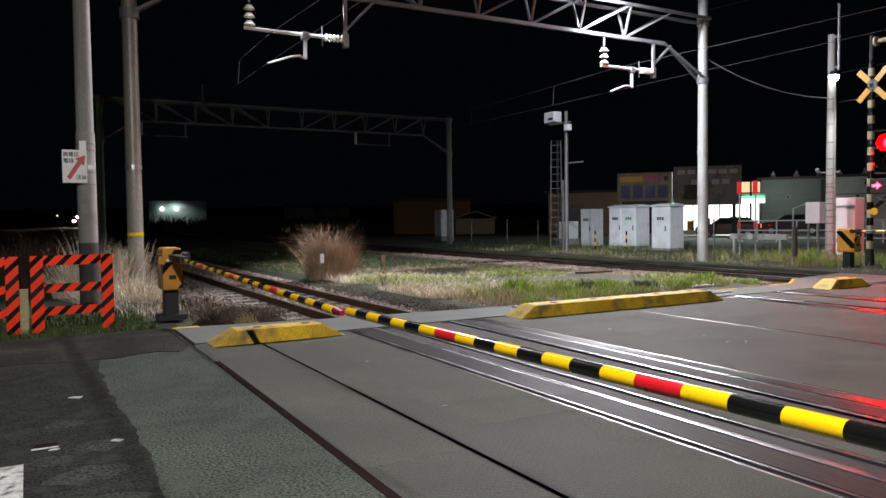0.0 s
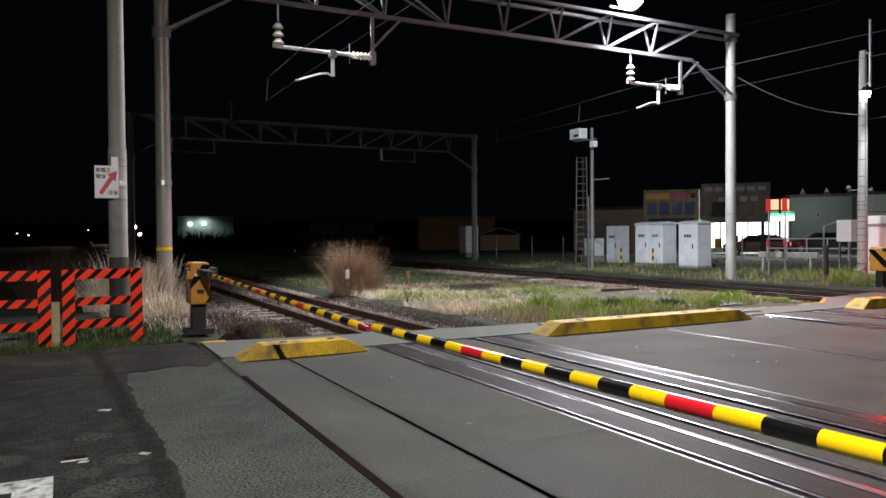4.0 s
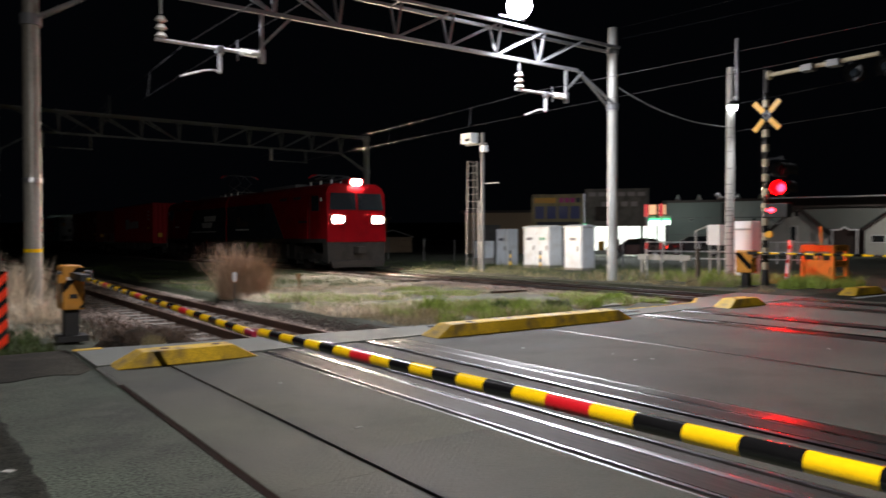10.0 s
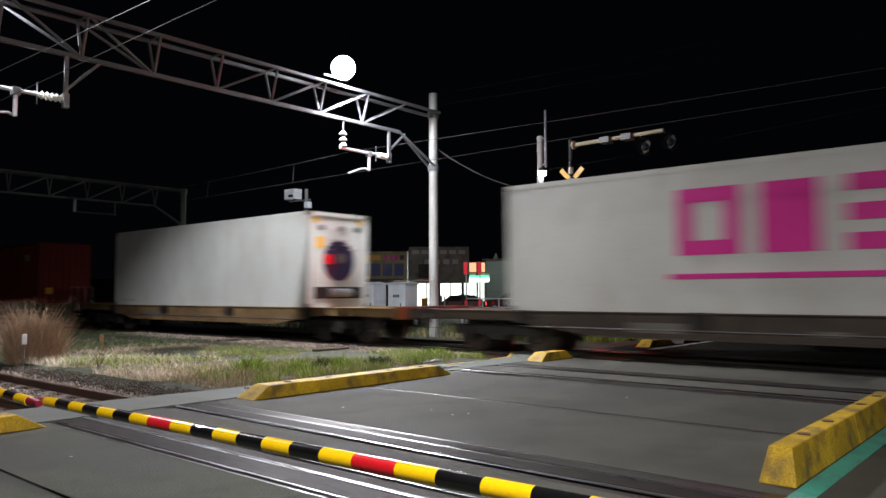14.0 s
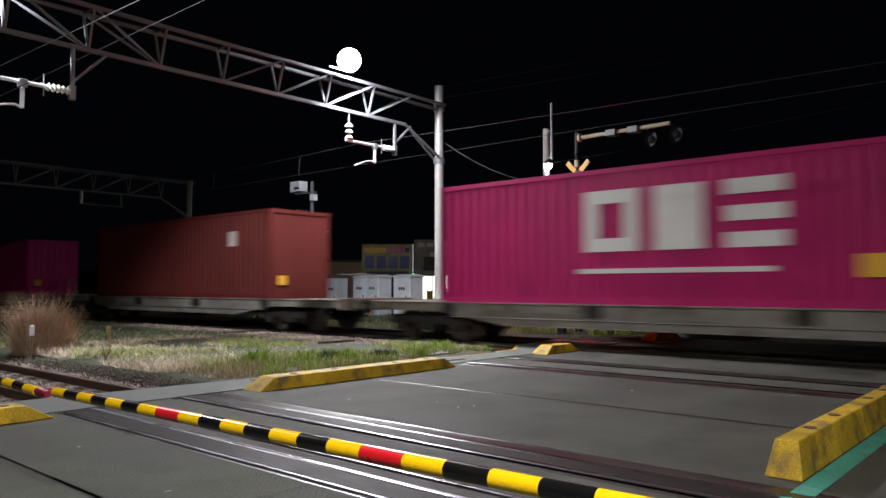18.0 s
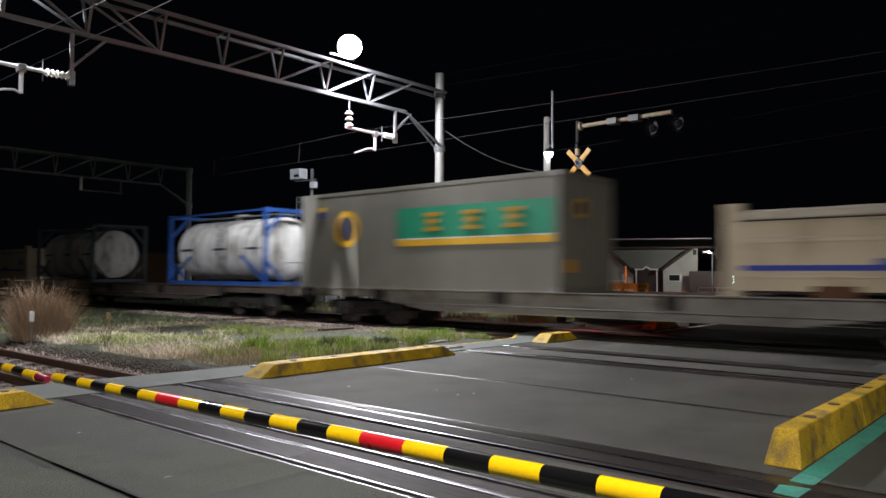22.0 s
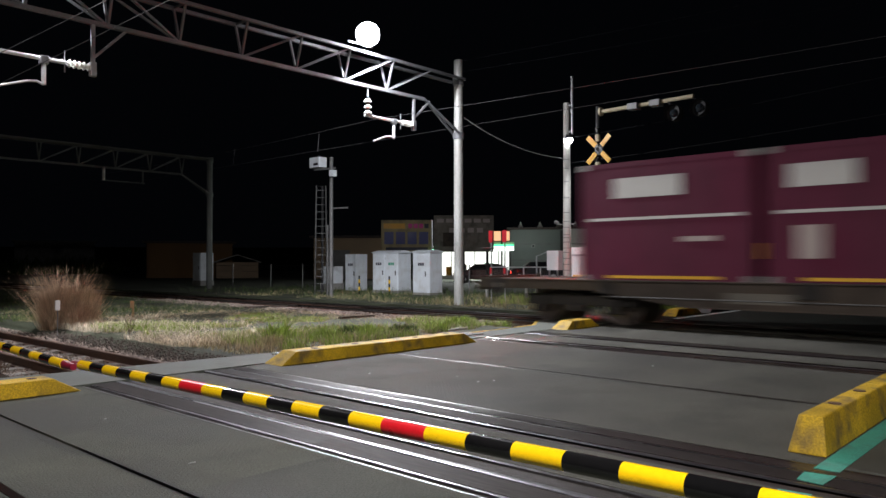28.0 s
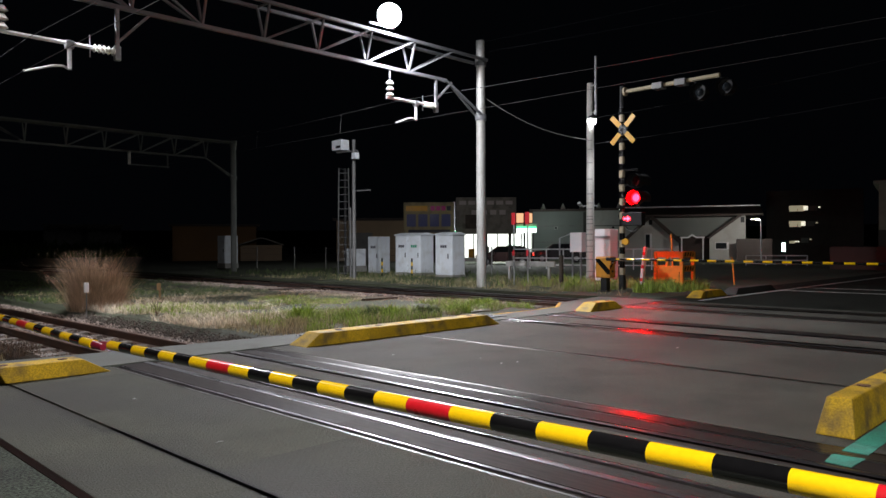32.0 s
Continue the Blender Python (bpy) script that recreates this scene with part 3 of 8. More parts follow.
def kerb(x0, x1, y, h, depth, material, label, slope=0.28):
    th = thing("kerb_block", pose(x0, y, 0), label, "kerb", "kerb blocks along the crossing")
    n = max(1, round((x1 - x0) / 2.0))
    L = x1 - x0
    for i in range(n):
        a, b = L * i / n, L * (i + 1) / n - (0.006 if i < n - 1 else 0)
        sa, sb = (slope if i == 0 else 0), (slope if i == n - 1 else 0)
        t = 0.05
        v = [(a, 0, 0), (b, 0, 0), (b, depth, 0), (a, depth, 0), (a + sa, t, h), (b - sb, t, h), (b - sb, depth - t, h), (a + sa, depth - t, h)]
        part("block", S().add(v, [(0, 3, 2, 1), (4, 5, 6, 7), (0, 1, 5, 4), (1, 2, 6, 5), (2, 3, 7, 6), (3, 0, 4, 7)]), material, th, bevel=0.012)
        for u in (0.35, 0.72):
            c = a + (b - a) * u
            part("bolt_pocket", S().tube((c, depth / 2, h - 0.004), (c, depth / 2, h + 0.006), 0.05, n=12), RUST, th, "rusty bolt pocket")
    return th


# the dark line over this kerb is the lowered arm's cast shadow
kerb(1.77, 3.34, KERB_YL, 0.16, 0.42, KERB_Y, "worn yellow concrete kerb block with rusty bolt pockets")
kerb(5.9, 9.98, KERB_YL - 0.05, 0.17, 0.42, KERB_Y, "long worn yellow concrete kerb block beside the grass")
kerb(12.9, 14.2, KERB_YL - 0.0, 0.17, 0.4, KERB_Y, "short yellow concrete kerb block between the tracks")
kerb(17.9, 19.5, KERB_YL - 0.0, 0.17, 0.4, KERB_Y, "short yellow concrete kerb block beyond the main track")
kerb(19.8, 22.7, KERB_YL - 0.1, 0.17, 0.4, KERB_D, "unpainted dark concrete kerb block")
kerb(5.79, 9.9, 1.54, 0.27, 0.27, KERB_Y, "tall worn yellow concrete kerb block beside a green strip", 0.1)
walkway = tagged(part("walkway_paint", S().prism([(5.45, 1.37), (10.3, 1.37), (10.3, 1.53), (5.45, 1.53)], "z", 0.0, 0.004), GREEN_PAINT), "worn green paint of the footway strip", "road paint", kind="structure")
for x0, x1 in ((5.08, 5.34), (4.5, 4.83), (3.58, 3.82)):
    part("paint_patch", S().prism([(x0, 1.37), (x1, 1.36), (x1 - 0.02, 1.55), (x0 + 0.02, 1.53)], "z", 0.0, 0.0042), GREEN_PAINT, walkway)
for i in range(14):
    x, y = random.uniform(2.4, 10.2), random.uniform(3.0, 8.0)
    if any(x0 + 0.08 < x < x1 - 0.08 for x0, x1 in BANDS):
        part("paint_fleck", S().prism([(x, y), (x + random.uniform(0.02, 0.07), y + 0.01), (x + 0.04, y + random.uniform(0.02, 0.05))], "z", 0.0, 0.003), WHITE_ROAD, deck)
# ---- the train ----
SPEED, TRAIN = 24.45, []


def front_at(t):
    """Where along the track the locomotive's front is."""
    return 20.6 + SPEED * (10.3 - t) + max(0.0, 9.0 - t) ** 2 * 0.17


TIMES = [0, 0.1, 0.3, 0.6] + [k + 1 for k in range(9)] + [9.5] + [10 + k for k in range(22)] + [31.5, 31.9, 32]


def rolling(name, s, label, category, group="", z=0.0):
    """A thing of the train whose middle runs s metres behind the front."""
    th = thing(name, pose(FAR, front_at(0) + s, z), label, category, group)
    TRAIN.append((th, s, z))
    return th


LOCO_RED = mat("locomotive red paint", (0.2, 0.0025, 0.006), 0.5, 0, 0.08, 6, 50, 0.02, dirt=(0.1, 0.003, 0.005), dirt_amount=0.5, spec=0.06)
LOCO_GREY = mat("locomotive grey paint", (0.03, 0.036, 0.042), 0.55, 0, 0.12, 6, 50, 0.03, dirt=(0.022, 0.022, 0.022), dirt_amount=0.5, spec=0.08)
LOCO_SKIRT = mat("grimy skirt paint", (0.03, 0.028, 0.026), 0.65, 0, 0.35, 8, 50, 0.05, dirt=(0.012, 0.01, 0.009), dirt_amount=0.7, spec=0.2)
ROOF_GREY = mat("roof grey", (0.16, 0.165, 0.17), 0.6, 0, 0.2, 8, 50, 0.1)
UNDER = mat("bogie grime", (0.021, 0.018, 0.016), 0.75, 0.2, 0.35, 14, 60, 0.3)
WHEEL = mat("wheel steel", (0.12, 0.1, 0.09), 0.5, 0.6, 0.3, 14, 60, 0.1)
LOGO_W = mat("white marking", (0.62, 0.62, 0.6), 0.5, 0, 0.08, 8, 50, 0.0)
GLASS = glass("dark window glass")
FRAME_G = mat("weathered wagon grey", (0.2, 0.19, 0.165), 0.75, 0.0, 0.25, 8, 50, 0.15, dirt=(0.07, 0.045, 0.03), dirt_amount=0.8)
FRAME_B = mat("weathered wagon brown", (0.06, 0.045, 0.034), 0.78, 0.0, 0.3, 8, 50, 0.15, dirt=(0.03, 0.022, 0.016), dirt_amount=0.9)
FRAME_T = mat("tan wagon paint under rust", (0.2, 0.125, 0.055), 0.75, 0.0, 0.3, 8, 50, 0.15, dirt=(0.07, 0.035, 0.018), dirt_amount=0.9)


def wheels(th, x_y, r, parent_name="bogie", axle=2.1, frame_label="grimy bogie with two axles"):
    """A bogie whose middle is at y: side frames, springs and two wheelsets."""
    y = x_y
    bg = part(parent_name, S().box(-1.0, -0.86, y - axle / 2 - 0.45, y + axle / 2 + 0.45, 0.42, 0.66).box(0.86, 1.0, y - axle / 2 - 0.45, y + axle / 2 + 0.45, 0.42, 0.66)
              .box(-0.95, 0.95, y - 0.2, y + 0.2, 0.4, 0.72).box(-1.06, -0.84, y - 0.3, y + 0.3, 0.3, 0.45).box(0.84, 1.06, y - 0.3, y + 0.3, 0.3, 0.45), UNDER, th, frame_label, bevel=0.02)
    for s in (-1, 1):
        ya = y + s * axle / 2
        for xa in (-1.1, 0.9):
            part("axle_box", S().box(xa, xa + 0.2, ya - 0.17, ya + 0.17, r - 0.17, r + 0.19), UNDER, bg, bevel=0.03)
        for x in (-1, 1):
            w = S().tube((x * 0.535, ya, r + 0.004), (x * 0.655, ya, r + 0.004), r, n=22).tube((x * 0.5, ya, r + 0.004), (x * 0.535, ya, r + 0.004), r + 0.028, n=22)
            part("wheel", w, WHEEL, bg, smooth=True)
        part("axle", S().tube((-0.5, ya, r), (0.5, ya, r), 0.07, n=8), UNDER, bg)
    return bg


PAN_IN = 1.6                    # from the gangway to the raised pantograph


def locomotive():
    th = rolling("electric_locomotive", 0, "red and dark grey two-section electric freight locomotive with lit headlamps", "locomotive")
    W = 1.42
    for k, (a, b) in enumerate(((-0.6, 11.15), (11.45, 22.65))):
        s = 1 if k == 0 else -1
        e = a if k == 0 else b              # the cab end
        o = lambda u: e + s * u             # distance from the cab end
        L = b - a
        cx = [(-W, 1.2), (W, 1.2), (W, 3.25), (W - 0.12, 3.5), (W - 0.42, 3.66), (-W + 0.42, 3.66), (-W + 0.12, 3.5), (-W, 3.25)]
        body = S().prism(cx, "y", o(0.55), o(L))
        # the sloping cab nose
        y0, y1, y2 = o(0.0), o(0.18), o(0.55)
        n = len(cx)
        nose = []
        for x, z in cx:
            nose.append((x * 0.985, y0 if z < 2.3 else y0 + s * 0.18 * 1.0 * (z - 2.3) / 1.3, z))
        body.add([(x, y2, z) for x, z in cx] + nose, [tuple(range(n, 2 * n))] + [(i, (i + 1) % n, n + (i + 1) % n, n + i) for i in range(n)])
        body_o = part("body", body, LOCO_RED, th, "red body section with a cab", bevel=0.03)
        for x in (-1, 1):
            X = x * (W + 0.004)
            plate = [(o(4.2), 1.2), (o(L), 1.2), (o(L), 3.02), (o(5.8), 3.02)]
            part("side_panel", S().prism([(y, z) for y, z in plate], "x", X - 0.004, X + 0.004), LOCO_GREY, th, "dark grey slanted side panel")
            part("sill", S().box(X - 0.005, X + 0.005, min(o(0.1), o(L)), max(o(0.1), o(L)), 1.16, 1.34), LOCO_SKIRT, th, "grey sill")
            for u in (6.4, 10.5):
                part("louvre", S().box(X - 0.012, X + 0.012, min(o(u), o(u + 0.8)), max(o(u), o(u + 0.8)), 2.25, 2.9), DARK, th, "dark louvred intake")
            for u in (2.5, 4.0):
                part("vent", S().box(X - 0.01, X + 0.01, min(o(u), o(u + 0.75)), max(o(u), o(u + 0.75)), 3.05, 3.17), DARK, th, "dark roof vent")
            if k == 1:
                part("marking", S().prism([(o(8.9), 1.95), (o(7.4), 1.95), (o(7.15), 2.25), (o(9.2), 2.25)], "x", X - 0.008, X + 0.008), LOGO_W, th, "white block marking")
                part("marking", S().prism([(o(9.55), 2.31), (o(7.7), 2.31), (o(7.6), 2.62), (o(9.75), 2.62)], "x", X - 0.008, X + 0.008), LOGO_W, th, "white block marking")
                part("marking", S().box(X - 0.008, X + 0.008, min(o(5.3), o(9.7)), max(o(5.3), o(9.7)), 1.7, 1.75), LOGO_W, th, "white stripe")
            else:
                part("marking", S().box(X - 0.008, X + 0.008, min(o(8.6), o(10.5)), max(o(8.6), o(10.5)), 1.76, 1.83), LOGO_W, th, "white stripe")
                part("marking", S().box(X - 0.008, X + 0.008, min(o(8.7), o(10.4)), max(o(8.7), o(10.4)), 1.95, 2.2), FRAME_B, th, "brown lettering block")
                part("marking", S().box(X - 0.008, X + 0.008, min(o(9.8), o(10.3)), max(o(9.8), o(10.3)), 2.2, 2.45), RUST, th, "brown badge")
            part("marking", S().box(X - 0.008, X + 0.008, min(o(1.9), o(2.75)), max(o(1.9), o(2.75)), 2.02, 2.12), LOGO_W if k == 1 else LOCO_GREY, th, "lettering strip")
            part("cab_window", S().box(X - 0.012, X + 0.012, min(o(0.75), o(1.45)), max(o(0.75), o(1.45)), 2.5, 3.15), GLASS, th, "dark cab side window")
            part("cab_door", S().box(X - 0.008, X + 0.008, min(o(1.62), o(1.64)), max(o(1.62), o(1.64)), 1.3, 3.15), DARK, th, "door seam")
            part("handrail", S().tube((x * (W + 0.05), o(1.75), 1.35), (x * (W + 0.05), o(1.75), 2.6), 0.018, n=6), LOCO_RED, th)
            part("mirror_lamp", S().box(X - 0.01, X + 0.02, min(o(0.5), o(0.62)), max(o(0.5), o(0.62)), 2.9, 3.05), LOGO_W, th)
        # windscreen, lamps, skirt and plough
        for x in (-1, 1):
            ws = [(x * 0.06, o(0.055), 2.55), (x * 1.28, o(0.055), 2.55), (x * 1.2, o(0.145), 3.25), (x * 0.06, o(0.145), 3.25)]
            part("windscreen", S().add(ws + [(p[0], p[1] - s * 0.03, p[2]) for p in ws], [(0, 1, 2, 3), (4, 7, 6, 5), (0, 4, 5, 1), (1, 5, 6, 2), (2, 6, 7, 3), (3, 7, 4, 0)]), GLASS, th, "dark raked windscreen")
            lit = HEAD_GLOW if k == 0 else GLASS
            part("headlamp_housing", S().box(x * 0.95 - 0.3, x * 0.95 + 0.3, min(o(-0.05), o(0.06)), max(o(-0.05), o(0.06)), 2.0, 2.28), LOCO_SKIRT, th, bevel=0.03)
            # surround added to keep the lamps' glow off the cab front
            f0, f1 = min(o(-0.1), o(0.0)), max(o(-0.1), o(0.0))
            part("headlamp_shield", S().box(x * 0.95 - 0.35, x * 0.95 + 0.35, f0, f1, 2.305, 2.34).box(x * 0.95 - 0.35, x * 0.95 + 0.35, f0, f1, 1.94, 1.975)
                 .box(x * 0.95 - 0.35, x * 0.95 - 0.315, f0, f1, 1.975, 2.305).box(x * 0.95 + 0.315, x * 0.95 + 0.35, f0, f1, 1.975, 2.305), LOCO_SKIRT, th, "dark shield added round the lamps")
            for dx in (-0.12, 0.12):
                part("headlamp", S().tube((x * 0.95 + dx, o(-0.056), 2.14), (x * 0.95 + dx, o(-0.02), 2.14), 0.15, n=20), lit, th, "bright headlamp" if k == 0 else "unlit lamp")
        part("roof_lamp_housing", S().box(-0.4, 0.4, min(o(0.1), o(0.7)), max(o(0.1), o(0.7)), 3.6, 3.85), LOCO_RED, th, bevel=0.05)
        # bars added to hold the roof lamp's glow back
        part("headlamp_shield", S().box(-0.34, 0.34, min(o(0.03), o(0.11)), max(o(0.03), o(0.11)), 3.55, 3.585).box(-0.34, 0.34, min(o(0.03), o(0.11)), max(o(0.03), o(0.11)), 3.85, 3.88), LOCO_RED, th, "shield added round the roof lamp")
        for dx in (-0.13, 0.13):
            part("headlamp", S().tube((dx, o(0.093), 3.72), (dx, o(0.14), 3.72), 0.12, n=16), HEAD_GLOW if k == 0 else GLASS, th, "bright roof headlamp" if k == 0 else "unlit roof lamp")
        part("skirt", S().prism([(-1.35, 0.32), (1.35, 0.32), (1.4, 1.2), (-1.4, 1.2)], "y", o(0.05), o(0.5)), LOCO_SKIRT, th, "grey front skirt", bevel=0.02)
        part("plough", S().prism([(-1.2, 0.14), (1.2, 0.14), (1.3, 0.42), (-1.3, 0.42)], "y", o(-0.1), o(0.05)), UNDER, th, "dark rail guard", bevel=0.02)
        part("coupler", S().box(-0.18, 0.18, min(o(-0.38), o(0.1)), max(o(-0.38), o(0.1)), 0.72, 1.02), UNDER, th, bevel=0.03)
        part("underframe", S().box(-1.2, 1.2, min(o(3.7), o(7.4)), max(o(3.7), o(7.4)), 0.4, 1.2), UNDER, th, "equipment boxes under the frame", bevel=0.03)
        part("equipment_box", S().box(-1.36, 1.36, min(o(4.2), o(5.4)), max(o(4.2), o(5.4)), 0.45, 1.1), LOCO_SKIRT, th, "pale grey box under the frame", bevel=0.02)
        part("equipment_box", S().box(-1.36, 1.36, min(o(5.7), o(6.9)), max(o(5.7), o(6.9)), 0.45, 1.1), LOCO_SKIRT, th, "pale grey box under the frame", bevel=0.02)
        wheels(th, o(2.2), 0.53, axle=2.5)
        wheels(th, o(9.1), 0.53, axle=2.5)
        # roof gear; the pantograph of the front section is folded near its cab, the rear section's is raised near the gangway
        part("roof_duct", S().box(-0.75, 0.75, min(o(4.5), o(8.4)), max(o(4.5), o(8.4)), 3.64, 3.86), ROOF_GREY, th, "grey roof ducts", bevel=0.05)
        pc = 2.4 if k == 0 else L - PAN_IN
        for u in (pc - 1.0, pc, pc + 1.0):
            for x in (-0.5, 0.5):
                part("roof_insulator", S().tube((x, o(u), 3.62), (x, o(u), 3.9), 0.07, 0.05, n=10), PORCELAIN, th)
        pg = part("pantograph", S().beam((-0.55, o(pc - 1.1), 3.92), (-0.55, o(pc + 1.1), 3.92), 0.05).beam((0.55, o(pc - 1.1), 3.92), (0.55, o(pc + 1.1), 3.92), 0.05)
                  .beam((-0.55, o(pc - 1.1), 3.92), (0.55, o(pc - 1.1), 3.92), 0.05).beam((-0.55, o(pc + 1.1), 3.92), (0.55, o(pc + 1.1), 3.92), 0.05), DARK if k == 0 else GALV_DULL, th, "roof pantograph frame")
        up = 4.89 if k == 1 else 4.15
        half = 3.95 + (up - 3.95) * 0.5
        for q in (-1, 1):
            part("pantograph_arm", S().chain([(q * 0.4, o(pc - 0.9), 3.95), (q * 0.3, o(pc + 1.0), half), (q * 0.25, o(pc), up)], 0.03, 8), GALV_DULL, pg)
            part("pantograph_arm", S().chain([(q * 0.4, o(pc + 0.9), 3.95), (q * 0.3, o(pc - 1.0), half), (q * 0.25, o(pc), up)], 0.03, 8), GALV_DULL, pg)
            part("pantograph_shoe", S().chain([(-0.95, o(pc + q * 0.12), up - 0.12), (-0.7, o(pc + q * 0.12), up), (0.7, o(pc + q * 0.12), up), (0.95, o(pc + q * 0.12), up - 0.12)], 0.022, 8), GALV_DULL, pg)
            part("pantograph_horn", S().chain([(q * 0.7, o(pc), up), (q * 0.95, o(pc), up - 0.05), (q * 1.1, o(pc), up - 0.16)], 0.03, 8), REDBAND, pg, "red end horn")
    part("gangway", S().box(-1.1, 1.1, 11.15, 11.45, 1.2, 3.3), DARK, th, "dark bellows between the two sections")
    return th


DATA_GREY = mat("grimy data panel", (0.13, 0.12, 0.1), 0.6, 0, 0.3, 8, 50, 0)


def wagon(frame_material, label):
    """A flat container wagon, 20 m long, with its middle at y = 0."""
    th = thing("flat_wagon", pose(0, 0, 0), label, "freight wagon", "flat wagons of the train")
    L = 9.75
    fish = [(-L, 0.78), (-6.6, 0.78), (-4.6, 0.5), (4.6, 0.5), (6.6, 0.78), (L, 0.78), (L, 1.0), (-L, 1.0)]
    for x in (-1, 1):
        sill = part("side_sill", S().prism(fish, "x", x * 1.2 - 0.05, x * 1.2 + 0.05), frame_material, th, "weathered fish-bellied side sill", bevel=0.01)
        part("top_flange", S().box(x * 1.22 - 0.09, x * 1.22 + 0.09, -L + 0.1, L - 0.1, 0.985, 1.012), frame_material, sill)
        part("bottom_flange", S().box(x * 1.22 - 0.08, x * 1.22 + 0.08, -4.6, 4.6, 0.485, 0.505), frame_material, sill)
        for y in (-3.9, -1.3, 1.3, 3.9):
            part("web_rib", S().box(x * 1.255 - 0.025, x * 1.255 + 0.025, y - 0.02, y + 0.02, 0.51, 0.98), frame_material, sill)
        for y in (-6.2, -2.1, 2.1, 6.2):
            part("stake_pocket", S().box(x * 1.27 - 0.03, x * 1.27 + 0.03, y - 0.2, y + 0.2, 0.72, 1.02), UNDER, th)
        part("data_plate", S().box(x * 1.253 - 0.006, x * 1.253 + 0.006, 2.4, 3.6, 0.6, 0.8), DATA_GREY, th, "pale data panel")
        part("data_plate", S().box(x * 1.253 - 0.006, x * 1.253 + 0.006, -0.5, 0.1, 0.62, 0.72), DATA_GREY, th, "pale data panel")
        wheel = part("brake_wheel", S().tube((x * 1.3, L - 0.7, 0.85), (x * 1.34, L - 0.7, 0.85), 0.2, n=14), UNDER, th)
        part("hub", S().tube((x * 1.34, L - 0.7, 0.85), (x * 1.36, L - 0.7, 0.85), 0.06, n=10), DATA_GREY, wheel)
        part("step", S().chain([(x * 1.24, -L + 0.5, 0.8), (x * 1.24, -L + 0.5, 0.4), (x * 1.24, -L + 0.9, 0.4), (x * 1.24, -L + 0.9, 0.8)], 0.018), GALV_DULL, th)
        part("release_rod", S().tube((x * 1.28, -6.2, 0.66), (x * 1.28, 6.2, 0.66), 0.012, n=6), GALV_DULL, th)
    part("deck", S().box(-1.15, 1.15, -L, L, 0.86, 1.0), frame_material, th, "open steel deck")
    part("cross_beams", S().box(-1.15, 1.15, -4.6, -4.3, 0.52, 0.86).box(-1.15, 1.15, 4.3, 4.6, 0.52, 0.86).box(-0.25, 0.25, -5, 5, 0.5, 0.86), UNDER, th)
    part("brake_gear", S().box(-0.8, -0.3, -1.2, 0.3, 0.35, 0.7).tube((0.6, -1.0, 0.55), (0.6, 1.2, 0.55), 0.2, n=12), UNDER, th, "brake cylinder and tank")
    for s in (-1, 1):
        part("end_beam", S().box(-1.25, 1.25, s * L - 0.06, s * L + 0.06, 0.72, 1.06), frame_material, th, bevel=0.01)
        part("coupler", S().box(-0.16, 0.16, min(s * L, s * 10.03), max(s * L, s * 10.03), 0.72, 1.0), UNDER, th, bevel=0.03)
        part("handrail", S().chain([(-1.2, s * (L - 0.1), 1.05), (-1.2, s * (L - 0.1), 1.75), (-0.55, s * (L - 0.1), 1.75), (-0.55, s * (L - 0.1), 1.05)], 0.022), GALV_DULL, th)
        part("brake_hose", S().chain(sag((-0.45, s * L, 0.78), (-0.4, s * 10.0, 0.72), 0.25, 6), 0.025), BLACK, th)
        wheels(th, s * 7.1, 0.43, axle=1.9)
    return th


def paint(name, color, rough=0.68, dirt=None, amount=0.35):
    return mat(name, color, rough, 0, 0.1, 5, 40, 0.05, dirt=dirt or tuple(c * 0.45 for c in color), dirt_amount=amount, stretch=(1, 1, 0.5), spec=0.3)


def corrugated(x, y0, y1, z0, z1, pitch=0.278, depth=0.036):
    """A corrugated wall in the plane x, running along y; depth is inward from x."""
    s = S()
    prof = []
    y = y0
    while y < y1 - 1e-3:
        for f, d in ((0.0, 0), (0.3, 0), (0.5, 1), (0.8, 1)):
            prof.append((min(y + f * pitch, y1), d * depth))
        y += pitch
    prof.append((y1, 0))
    sg = 1 if x > 0 else -1
    verts = [(x - sg * d, yy, z) for z in (z0, z1) for yy, d in prof]
    n = len(prof)
    return s.add(verts, [(i, i + 1, n + i + 1, n + i) for i in range(n - 1)])


DOOR_BAR = mat("door lock bar", (0.3, 0.29, 0.28), 0.5, 0.6, 0.2, 10, 50, 0.05)


FAN_NAVY = mat("dark blue fan face", (0.02, 0.022, 0.07), 0.5, 0, 0.3, 8, 50, 0.1)


